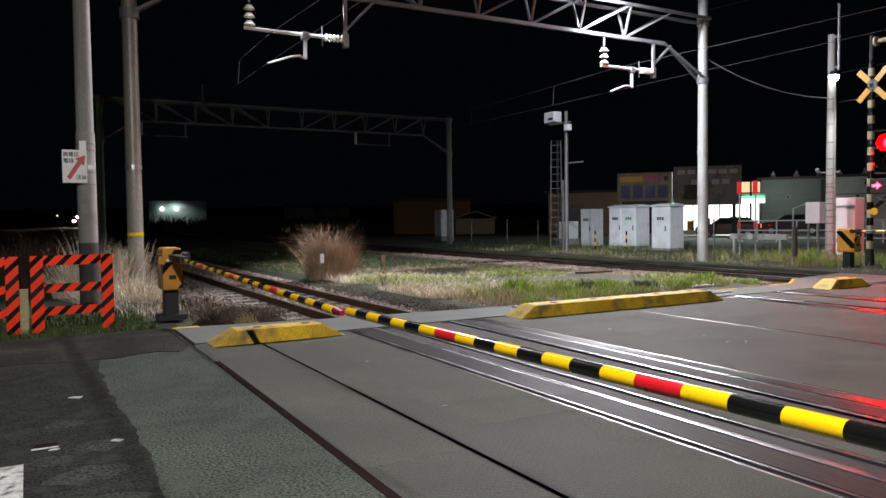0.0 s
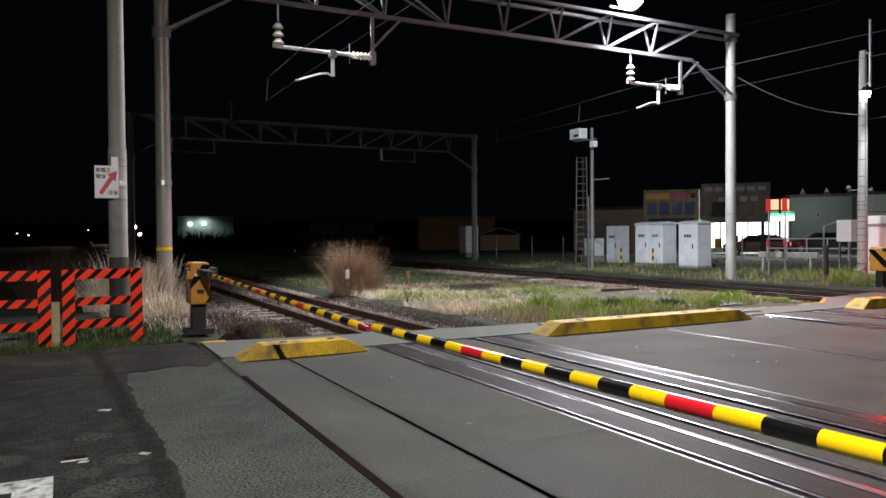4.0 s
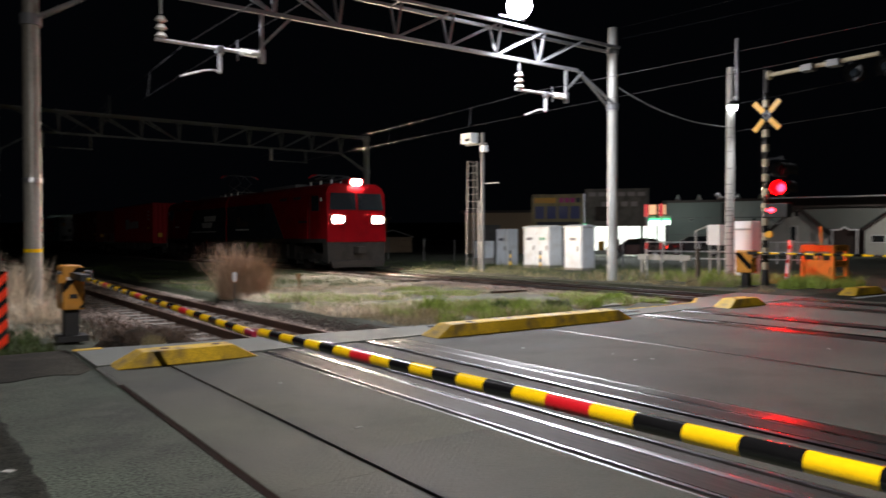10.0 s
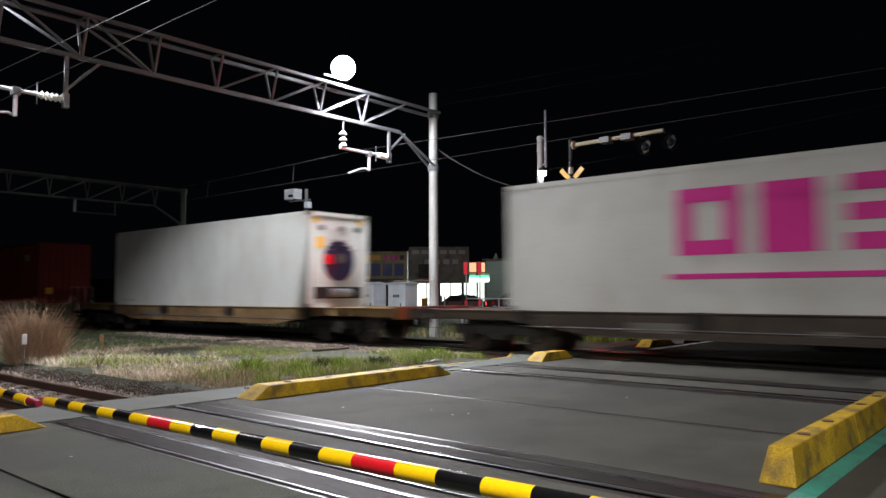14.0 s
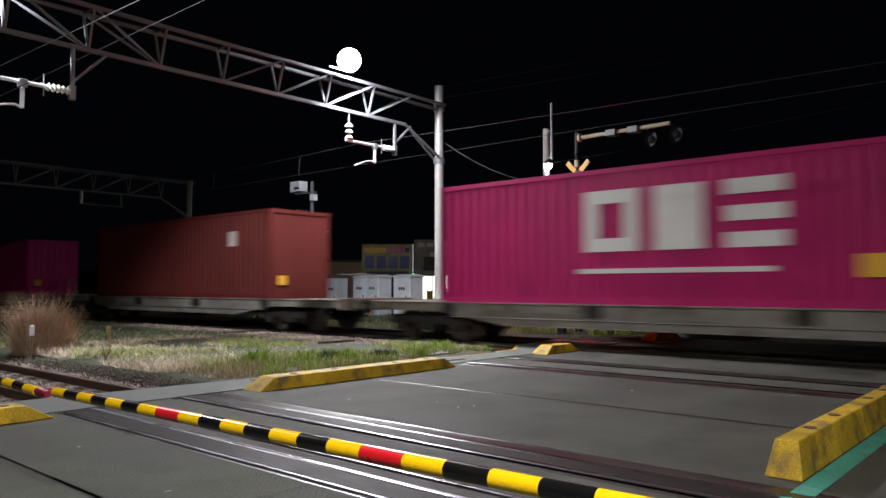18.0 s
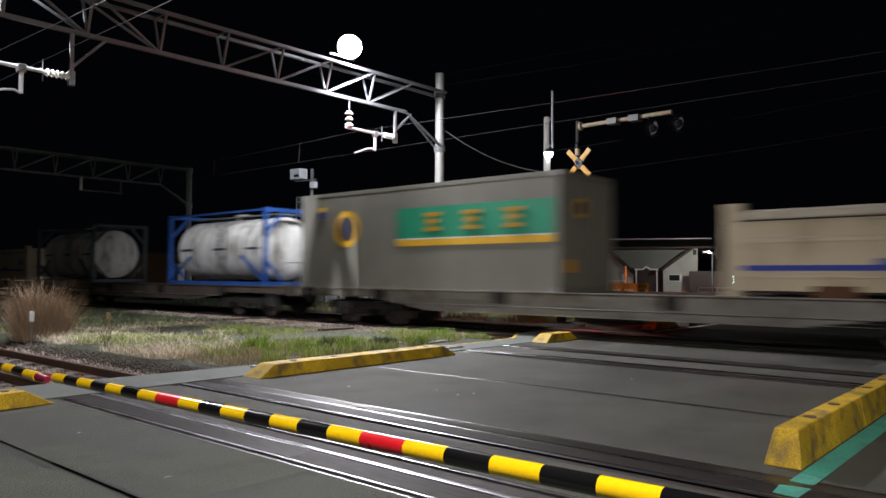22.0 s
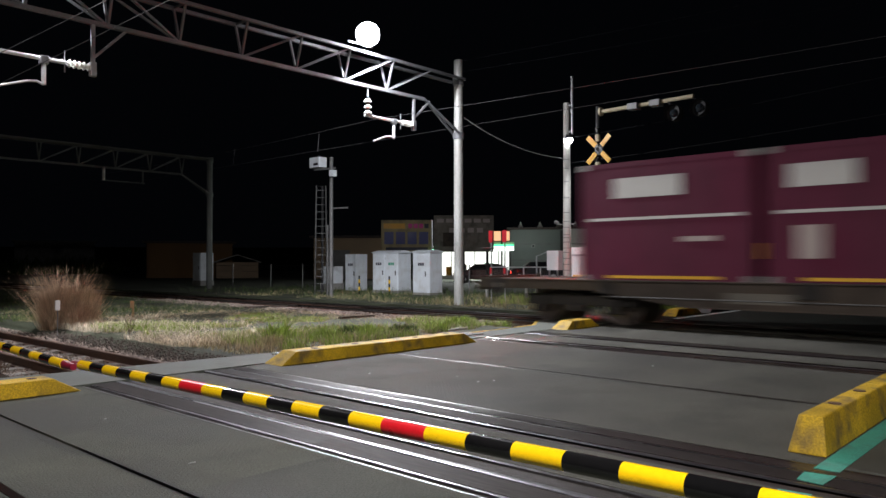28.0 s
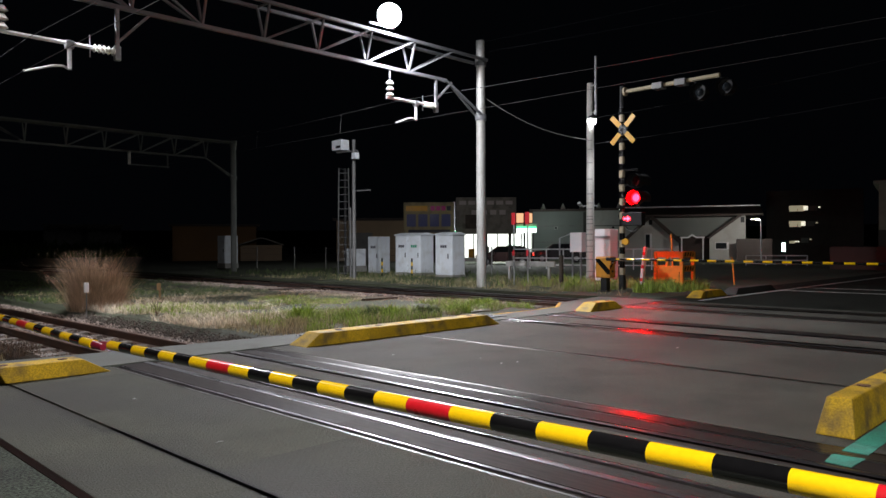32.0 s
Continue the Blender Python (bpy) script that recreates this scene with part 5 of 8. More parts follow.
    for j, s in enumerate((411.1, 415.1, 419.05)):
        mk = [(0.3, 1.95, 1.5, 0.42, LOGO_W), (0.0, 1.3, 3.3, 0.06, LOGO_W), (-0.8, 0.85, 0.7, 0.1, GREY_INK)]
        if j == 1:
            mk = [(-1.2, 1.95, 0.9, 0.42, LOGO_W), (0.9, 1.95, 1.1, 0.42, LOGO_W), (0.0, 1.3, 3.3, 0.06, LOGO_W), (1.1, 0.75, 0.45, 0.6, GREY_INK)]
        container(s, 3.72, 2.5, PURPLE2_C, "p", "maroon freight container with white marks and stripe", True, mk + [(0, 0.08, 2.4, 0.06, YEL_INK)])


train()
# ---- overhead line ----


def truss_gantry(y, xl, xr, zb, zt, post_top, node0, pitch, steel, post_mat, label, left_mat=None, skew=0.0):
    """Two posts with a three-chord lattice girder across the tracks."""
    th = thing("overhead_gantry", pose(0, y, 0), label, "gantry", "overhead line gantries")
    Y = lambda x: skew * (x - xl)
    post = lambda x, r, pm: part("post", S().tube((x, Y(x), -0.35), (x, Y(x), post_top), r, r * 0.9, n=18), pm, th, "round steel post", smooth=True)
    post(xl, 0.155, left_mat or post_mat)
    post(xr, 0.155, post_mat)
    a, b = xl + 1.5, xr - 1.6
    part("bottom_chord", S().beam((a, Y(a), zb), (b, Y(b), zb), 0.09), steel, th)
    for d in (-0.28, 0.28):
        part("top_chord", S().beam((xl, Y(xl) + d, zt), (xr, Y(xr) + d, zt), 0.08), steel, th)
    for x, e in ((xl, a), (xr, b)):
        for d in (-0.14, 0.14):
            part("knee_brace", S().beam((x, Y(x) + d, zb - 0.95), (e, Y(e), zb), 0.06), steel, th)
        part("clamp", S().tube((x, Y(x), zb - 1.05), (x, Y(x), zb - 0.85), 0.185, n=18), steel, th)
        part("clamp", S().tube((x, Y(x), zt - 0.15), (x, Y(x), zt + 0.1), 0.185, n=18), steel, th)
    nodes = []
    x = node0
    while x > a - 0.1:
        nodes.append(x)
        x -= pitch
    mid = (xl + xr) / 2
    for x in nodes:
        for d in (-0.28, 0.28):
            part("web_post", S().beam((x, Y(x), zb), (x + 0.0, Y(x) + d, zt), 0.05), steel, th)
        nx = x + pitch if x > mid else x - pitch
        if xl < nx < xr:
            for d in (-0.28, 0.28):
                part("diagonal", S().beam((x, Y(x), zb), (nx, Y(nx) + d, zt), 0.05), steel, th)
        part("tie", S().beam((x, Y(x) - 0.28, zt), (x, Y(x) + 0.28, zt), 0.04), steel, th)
    return th


GANTRY_STEEL = mat("galvanised lattice steel", (0.15, 0.155, 0.168), 0.6, 0.3, 0.2, 12, 60, 0.1)
POST_STEEL = mat("painted round post", (0.42, 0.43, 0.42), 0.5, 0.2, 0.18, 6, 60, 0.1, dirt=(0.25, 0.22, 0.18), dirt_amount=0.5, stretch=(1, 1, 0.3))
# left post: colour darkened for its weaker front light, plus brown stains
POST_DULL = mat("darkened brown grey post", (0.27, 0.26, 0.235), 0.45, 0.15, 0.25, 6, 60, 0.1, dirt=(0.1, 0.075, 0.05), dirt_amount=0.7, stretch=(1, 1, 0.3))
FAR_STEEL = mat("grimy far lattice steel", (0.17, 0.18, 0.17), 0.7, 0.2, 0.25, 12, 60, 0.1)
near_gantry = truss_gantry(GY, 1.9, 18.12, 6.46, 7.32, 8.0, 14.93, 1.63, GANTRY_STEEL, POST_STEEL, "galvanised lattice gantry on two round posts over the tracks", POST_DULL)
part("yellow_band", S().tube((1.9, 0, 1.13), (1.9, 0, 1.2), 0.158, n=18), YELLOW, near_gantry, "yellow paint band")
part("clamp_plate", S().tube((1.9, 0, 2.45), (1.9, 0, 2.54), 0.163, n=18), GALV, near_gantry)
for z in (0.9, 2.0, 3.3):
    part("pole_ring", S().tube((18.12, 0, z), (18.12, 0, z + 0.05), 0.163, n=18), POST_STEEL, near_gantry)
far_gantry = truss_gantry(35.5, 2.9, 20.43, 5.92, 6.84, 6.95, 18.85, 1.7, FAR_STEEL, FAR_STEEL, "dark lattice gantry farther along the line")
part("antenna", S().tube((7.3, 0, 6.84), (7.3, 0, 7.75), 0.03, n=8), FAR_STEEL, far_gantry, "thin upright rod")
for x in (4.6, 14.9):
    part("hanging_insulator", S().tube((x, 0, 5.9), (x, 0, 5.3), 0.07, n=10), PORCELAIN, far_gantry, "hanging insulator")
    part("bracket_tube", S().tube((x - 0.1, 0, 5.3), (x + 2.0, 0, 5.3), 0.03, n=8), FAR_STEEL, far_gantry)
    part("drop_post", S().beam((x + 1.9, 0, 5.9), (x + 1.9, 0, 5.25), 0.06), FAR_STEEL, far_gantry)


def cantilever(x_ins, dz, x_end, x_reg, x_tip, label):
    th = thing("overhead_line_bracket", pose(0, GY, 0), label, "line bracket", "overhead line brackets")
    ins = part("insulator", S().tube((x_ins, 0, 6.43), (x_ins, 0, 6.15 + dz), 0.025, n=8), GALV, th, "hanging porcelain insulator")
    for i in range(3):
        z = 6.1 + dz - i * 0.165
        part("insulator_disc", S().tube((x_ins, 0, z), (x_ins, 0, z - 0.09), 0.06, 0.125, n=18).tube((x_ins, 0, z - 0.09), (x_ins, 0, z - 0.12), 0.125, 0.07, n=18), PORCELAIN, ins, smooth=True)
    part("insulator_pin", S().tube((x_ins, 0, 5.68 + dz), (x_ins, 0, 5.58 + dz), 0.03, n=8), GALV, ins)
    part("arm", S().tube((x_ins - 0.12, 0, 5.61 + dz), (x_end, 0, 5.6 + dz), 0.04, n=10), BRIGHT_TUBE, th, "horizontal bracket tube")
    rod = part("rod_insulator", S().tube((x_end - 0.5, 0, 5.6 + dz), (x_end - 0.06, 0, 5.6 + dz), 0.055, n=14), PORCELAIN, th, "white rod insulator", smooth=True)
    for k in range(5):
        u = x_end - 0.47 + k * 0.095
        part("shed", S().tube((u, 0, 5.6 + dz), (u + 0.035, 0, 5.6 + dz), 0.09, 0.06, n=14), PORCELAIN, rod, smooth=True)
    part("arcing_horn", S().beam((x_end - 0.56, 0, 5.4 + dz), (x_end - 0.56, 0, 5.85 + dz), 0.018).beam((x_end - 0.56, -0.15, 5.5 + dz), (x_end - 0.56, 0.15, 5.7 + dz), 0.018), GALV, th)
    part("drop_post", S().beam((x_end, 0, 6.43), (x_end, 0, 5.48 + dz), 0.07), GALV, th)
    part("drop_foot", S().box(x_end - 0.06, x_end + 0.06, -0.06, 0.06, 5.42 + dz, 5.72 + dz), GALV, th, "clamped foot", bevel=0.01)
    part("drop_brace", S().beam((x_end + 0.7, 0, 6.43), (x_end, 0, 5.8 + dz), 0.05), GALV, th)
    part("register_post", S().tube((x_reg, 0, 5.6 + dz), (x_reg, 0, 5.08 + dz), 0.045, n=8), BRIGHT_TUBE, th)
    part("register_clamp", S().box(x_reg - 0.08, x_reg + 0.08, -0.06, 0.06, 5.5 + dz, 5.66 + dz), GALV, th, bevel=0.01)
    part("register_arm", S().chain([(x_reg, 0, 5.08 + dz), (x_reg - 0.13, 0, 5.13 + dz), (x_reg - 0.32, 0, 5.1 + dz), (x_tip, 0, 4.91 + dz)], 0.026), BRIGHT_TUBE, th, "curved steady arm")
    return th


BRIGHT_TUBE = mat("bright galvanised tube", (0.62, 0.63, 0.65), 0.5, 0.2, 0.15, 14, 60, 0.05)
cantilever(4.28, -0.1, 6.47, 5.51, 4.66, "galvanised line bracket with white insulators over the near track")
cantilever(14.18, 0.0, 16.05, 15.21, 14.4, "galvanised line bracket with white insulators over the main track")


def wire(name, points, r, label, material=WIRE, category="wire"):
    return tagged(part(name, S().chain(points, r, 5), material), label, category, "overhead wires")


for x, zc, zt, word in ((4.66, 4.81, 5.45, "the near track"), (14.45, 4.91, 5.56, "the main track")):
    wire("contact_wire", [(x + 0.2, -80, zc), (x, GY, zc), (x + 0.25, 36, zc), (x, 120, zc)], 0.005, "thin contact wire hanging over " + word)
    cat = wire("catenary_wire", sag((x + 0.2, -35, zt + 0.07), (x + 0.06, GY, zt), 0.4) + sag((x + 0.06, GY, zt), (x + 0.2, 36.5, zt), 0.12)[1:] + sag((x + 0.2, 36.5, zt), (x + 0.2, 120, zt), 0.5)[1:], 0.006, "sagging carrier wire over " + word)
    for y in (18.6, 23.5, 28.5):
        part("dropper", S().tube((x + 0.03, y, zc), (x + 0.08, y, zt - 0.06), 0.005, n=5), WIRE, cat, "thin upright dropper")
wire("feeder_wire", sag((18.12, GY, 7.95), (18.6, -30, 8.1), 0.5), 0.003, "thin feeder wire running from the gantry post", DARK_WIRE)
wire("feeder_wire", sag((18.12, GY, 7.6), (19.4, -30, 7.4), 0.5), 0.003, "thin feeder wire running from the gantry post", DARK_WIRE)

# floodlight on the gantry
fl = thing("floodlight", pose(13.7, GY - 0.42, 7.5), "very bright white floodlight on the lattice gantry", "floodlight")
part("bracket", S().beam((0, 0.1, 0.0), (0, 0.1, 0.16), 0.05).beam((-0.5, 0.13, 0.0), (0.4, 0.13, 0.0), 0.05), GALV, fl)
part("housing", S().box(-0.12, 0.12, 0.1, 0.2, 0.16, 0.4), GALV, fl, "lamp gear box", bevel=0.02)
AIM = Vector((-0.56, -0.7, -0.44)).normalized()
EYE = Vector((0, -0.12, 0.24))
part("reflector", S().tube(EYE, EYE - AIM * 0.26, 0.35, 0.2, n=24), DARK, fl, "dark bowl of the lamp", smooth=True)
part("lens", S().tube(EYE + AIM * 0.004, EYE + AIM * 0.03, 0.33, 0.3, n=28), FLOOD_GLOW, fl, "glaring white lamp", smooth=True)

fl = thing("floodlight", pose(4.15, GY, 7.45), "twin floodlight heads on the lattice gantry over the near track", "floodlight")
part("mount", S().beam((0, -0.65, -0.1), (0, 0.3, -0.1), 0.06), GALV, fl)
part("stem", S().beam((0, 0, -0.1), (0, 0, 0.2), 0.06), GALV, fl)
part("housing", S().prism([(-0.7, 0.2), (-0.66, 0.42), (-0.58, 0.42), (-0.62, 0.2)], "x", -0.24, 0.24), DARK, fl, "dark lamp housing")
# unseen plate added to cut the line beam off sharply
part("beam_cutoff", S().box(-0.5, 0.9, 0.17, 0.19, 0.0, 0.7), DARK, fl, "added steel plate that cuts the beam off")

# ---- left verge: pole, fences, barrier ----
pole = thing("utility_pole", pose(0.87, 13.2, -0.2), "old concrete utility pole with a dark foot and a warning sign", "utility pole")
part("pole", S().tube((0, 0, 0), (0, 0, 10.5), 0.14, 0.105, n=20), POLE_CON, pole, "grey concrete pole", smooth=True)
part("sleeve", S().tube((0, 0, 1.28), (0, 0, 3.05), 0.146, 0.141, n=20), CONCRETE, pole, "paler wrapped sleeve", smooth=True)
part("foot_sleeve", S().tube((0, 0, 0.02), (0, 0, 1.28), 0.15, 0.147, n=20), KERB_D, pole, "dark foot sleeve", smooth=True)
for z in (2.2, 2.4, 2.75, 2.85):
    part("strap", S().tube((0, 0, z), (0, 0, z + 0.02), 0.149, n=20), GALV_DULL, pole)
part("tag", S().box(-0.1, 0.0, -0.155, -0.14, 2.72, 2.9), SIGN_W, pole, "small white tag")
part("tag", S().box(0.02, 0.12, -0.155, -0.14, 2.45, 2.52), SIGN_W, pole, "small white tag")
sg = thing("warning_sign", pose(0.85, 13.0, 2.05), "white warning board with a red diagonal arrow on a pole", "sign")
part("board", S().box(-0.33, 0.02, -0.01, 0.01, -0.02, 0.5), SIGN_W, sg, "white board", bevel=0.004)
part("arrow", S().prism([(-0.27, 0.07), (-0.22, 0.03), (-0.06, 0.28), (-0.02, 0.25), (0.0, 0.42), (-0.15, 0.36), (-0.11, 0.33)], "y", -0.014, -0.01), SIGN_R, sg, "red arrow")


def lettering(text, x, y, z, size, material, parent):
    """Flat characters facing the road, their lower left corner at x, y, z of the parent."""
    cu = bpy.data.curves.new("lettering", "FONT")
    cu.body, cu.size, cu.extrude, cu.offset = text, size, 0.002, 0.0012
    tmp = bpy.data.objects.new("lettering", cu)
    me = bpy.data.meshes.new_from_object(tmp)
    bpy.data.objects.remove(tmp)
    for v in me.vertices:
        v.co = (x + v.co.x, y - v.co.z, z + v.co.y)
    me.materials.clear()
    me.materials.append(material)
    ob = new("lettering", me)
    ob.parent = parent
    return ob


lettering("\u9ad8\u96fb\u5727", -0.315, -0.012, 0.4, 0.075, INK, sg)
lettering("\u96fb\u7dda", -0.315, -0.012, 0.3, 0.075, INK, sg)
lettering("\u6ce8\u610f", -0.14, -0.012, 0.045, 0.078, INK, sg)

for x0, x1, g in ((0.03, 1.01, 0), (-1.2, -0.1, 1)):
    fe = thing("striped_barricade", pose(0, 10.9, -0.02), "orange and black striped steel barricade on grass", "barricade", "striped barricades")
    frame_pieces = []
    w, th_ = 0.15, 0.03
    for nm, box_ in (("post", (x0, x0 + w, 0.0, 1.0)), ("post", (x1 - w, x1, 0.0, 1.0)), ("rail", (x0 + w, x1 - w, 0.87, 1.0)), ("rail", (x0 + w, x1 - w, 0.52, 0.63)), ("rail", (x0 + w, x1 - w, 0.22, 0.33))):
        a, b, c, d = box_
        p = part(nm, S().box(a, b, 0, th_, c, d), BLACK, fe, "black panel", bevel=0.004)
        # slanting tape stripes cut to the panel
        lo, hi = a - (d - c), b
        k = lo - 0.1
        step, width = 0.2, 0.115
        k = math.floor(lo / step) * step
        while k < b:
            # stripe: points where x - z runs from k to k + width
            poly = [(a, c), (b, c), (b, d), (a, d)]
            for sign, lim in ((1, k), (-1, k + width)):
                out = []
                for i in range(len(poly)):
                    p0, p1 = poly[i], poly[(i + 1) % len(poly)]
                    f0, f1 = sign * (p0[0] - p0[1] + c - lim), sign * (p1[0] - p1[1] + c - lim)
                    if f0 >= 0:
                        out.append(p0)
                    if f0 * f1 < 0:
                        t = f0 / (f0 - f1)
                        out.append((p0[0] + (p1[0] - p0[0]) * t, p0[1] + (p1[1] - p0[1]) * t))
                poly = out
                if not poly:
                    break
            if len(poly) >= 3:
                part("stripe", S().prism(poly, "y", -0.004, 0.0), FLUO, p, "orange red reflective stripe")
            k += step
    for x in (x0 + 0.06, x1 - 0.08):
        part("stay", S().beam((x, 0.03, 0.85), (x, 0.45, -0.02), 0.03), DARK, fe)
tagged(part("wooden_stake", S().box(-0.1, 0.0, 10.98, 11.03, -0.1, 0.55), STRAW), "pale wooden stake between the barricades", "stake")


def barrier_machine(x, y, label, arm_to_y, z_arm, z_tip, flip, stripes, r=0.031, x_arm=None, red_at=(), root=0.45):
    """A crossing barrier: machine box on a post, and its arm running along y."""
    th = thing("crossing_barrier", pose(x, y, 0), label, "crossing barrier", "crossing barriers")
    s = 1 if arm_to_y > y else -1
    part("base_plate", S().box(-0.2, 0.2, -0.2, 0.2, -0.05, 0.03), DARK, th)
    part("post", S().prism([(-0.1, -0.1), (0.1, -0.1), (0.1, 0.1), (-0.1, 0.1)], "z", 0.0, 0.42), DARK, th, "dark post", bevel=0.01)
    b = part("machine_box", S().prism([(-0.14, 0.4), (0.14, 0.4), (0.14, 0.98), (0.11, 1.02), (-0.11, 1.02), (-0.14, 0.98)], "y", -0.24, 0.24), ORANGE, th, "orange machine box with black bands", bevel=0.02)
    for f in (-1, 1):
        pts = [(-0.141, 0.63), (-0.141, 0.74), (0.03, 0.99), (0.141, 0.99), (0.141, 0.95)]
        part("black_band", S().prism(pts, "y", f * 0.242, f * 0.246), BLACK, b)
        part("black_band", S().prism([(0.06, 0.42), (0.141, 0.42), (0.141, 0.52)], "y", f * 0.242, f * 0.246), BLACK, b)
        part("dark_plate", S().box(-0.05, 0.05, min(f * 0.242, f * 0.248), max(f * 0.242, f * 0.248), 0.56, 0.62), DARK, b)
        part("plate", S().box(-0.08, 0.06, min(f * 0.246, f * 0.25), max(f * 0.246, f * 0.25), 0.82, 0.86), SIGN_W, b, "pale lettering bar")
        pts = [(-0.242, 0.5), (-0.242, 0.62), (0.1, 0.95), (0.242, 0.95), (0.242, 0.9), (-0.15, 0.5)]
        part("black_band", S().prism(pts, "x", f * 0.141, f * 0.145), BLACK, b)
    part("knob", S().box(-0.2, -0.13, -0.3, -0.24, 0.78, 0.87).tube((-0.17, -0.27, 0.86), (-0.17, -0.27, 0.9), 0.03, n=8), ORANGE, b, bevel=0.01)
    xa = 0.0 if x_arm is None else x_arm - x
    part("crank", S().tube((-0.14, s * 0.18, z_arm), (-0.19, s * 0.18, z_arm), 0.05, n=14), DARK, th, "dark crank")
    part("arm_holder", S().box(xa - 0.06, xa + 0.06, min(s * 0.2, s * (root - 0.03)), max(s * 0.2, s * (root - 0.03)), z_arm - 0.05, z_arm + 0.035), DARK, th, "dark arm holder")
    part("counterweight", S().box(0.14, 0.26, -0.2, 0.2, z_arm - 0.16, z_arm + 0.05), DARK, th, "dark counterweight", bevel=0.02)
    arm = part("arm", S().tube((xa, s * 0.3, z_arm), (xa, s * (root + 0.05), z_arm), r * 0.9, n=14), DARK, th, "striped barrier arm")
    total = abs(arm_to_y - y)
    u1, left = total, 0
    while u1 > root:
        red = left in red_at
        u0 = u1 - (stripes * 1.2 if red else stripes * (1.03 if left > 15 else 1.0))
        z0, z1 = (z_arm + (z_tip - z_arm) * u / total for u in (u0, u1))
        m = REDBAND if red else (YELLOW if (left + flip) % 2 == 0 else BLACK)
        part("arm_band", S().tube((xa, s * u0, z0), (xa, s * u1, z1), r, n=18, caps=(left == 0)), m, arm, {"yellow arm paint": "yellow band", "black arm paint": "black band", "red reflective band": "red band"}[m.name], smooth=True)
        u1, left = u0, left + 1
    part("arm_tip", S().tube((xa, s * total, z_tip), (xa, s * (total + 0.14), z_tip - 0.004), r * 0.9, r * 0.65, n=14), TIP_RED, arm, "red arm tip", smooth=True)
    return th


barrier_machine(1.95, -2.6, "near crossing barrier with a lowered yellow and black arm", 4.738, 0.858, 0.765, 0, 0.182, x_arm=1.92, red_at=(7, 15, 23, 31))
barrier_machine(1.85, 11.6, "orange crossing barrier machine with a lowered striped arm", 4.85, 0.89, 0.765, 0, 0.182, x_arm=1.86, red_at=(7, 15, 23, 31), root=1.15)
barrier_machine(18.8, 11.68, "far crossing barrier with a lowered striped arm", 3.2, 0.95, 0.9, 0, 0.23, x_arm=18.7)

# ---- reeds and grass ----


def blades(name, count, place, h, width, material, label, lean=0.35, plume=False, category="grass"):
    v, f = [], []
    for i in range(count):
        x, y, z, k = place()
        hh = random.uniform(*h) * k
        a, b = random.uniform(0, 6.283), random.gauss(0, lean) * hh
        c = random.uniform(0, 6.283)
        w = width * random.uniform(0.6, 1.3)
        dx, dy = math.cos(a) * w / 2, math.sin(a) * w / 2
        lx, ly = math.cos(c) * b, math.sin(c) * b
        n = len(v)
        v += [(x - dx, y - dy, z), (x + dx, y + dy, z), (x + dx * 0.7 + lx * 0.4, y + dy * 0.7 + ly * 0.4, z + hh * 0.6), (x - dx * 0.7 + lx * 0.4, y - dy * 0.7 + ly * 0.4, z + hh * 0.6), (x + lx, y + ly, z + hh)]
        f += [(n, n + 1, n + 2, n + 3), (n + 3, n + 2, n + 4)]
        if plume and random.random() < 0.5:
            px, py, pz = x + lx, y + ly, z + hh
            n = len(v)
            v += [(px - dx * 4, py - dy * 4, pz - 0.16), (px + dx * 4, py + dy * 4, pz - 0.12), (px + lx * 0.2, py + ly * 0.2, pz + 0.1)]
            f += [(n, n + 1, n + 2)]
    me = bpy.data.meshes.new(name)
    me.from_pydata(v, [], f)
    me.materials.append(material)
    return tagged(new(name, me), label, category, kind="stuff")


def clump(cx, cy, rx, ry, z=0.0):
    def place():
        a, r = random.uniform(0, 6.283), math.sqrt(random.random())
        return cx + math.cos(a) * r * rx, cy + math.sin(a) * r * ry, z, 1.05 - 0.45 * r
    return place


def field(x0, x1, y0, y1, z, edge=0.0):
    def place():
        while True:
            x, y = random.uniform(x0, x1), y0 + (y1 - y0) * random.random() ** 1.4
            if noise.noise(Vector((x * 0.5, y * 0.5, 3.0))) + 0.5 * noise.noise(Vector((x * 2, y * 2, 7.0))) > edge:
                return x, y, z, 0.6 + 0.8 * random.random()
    return place


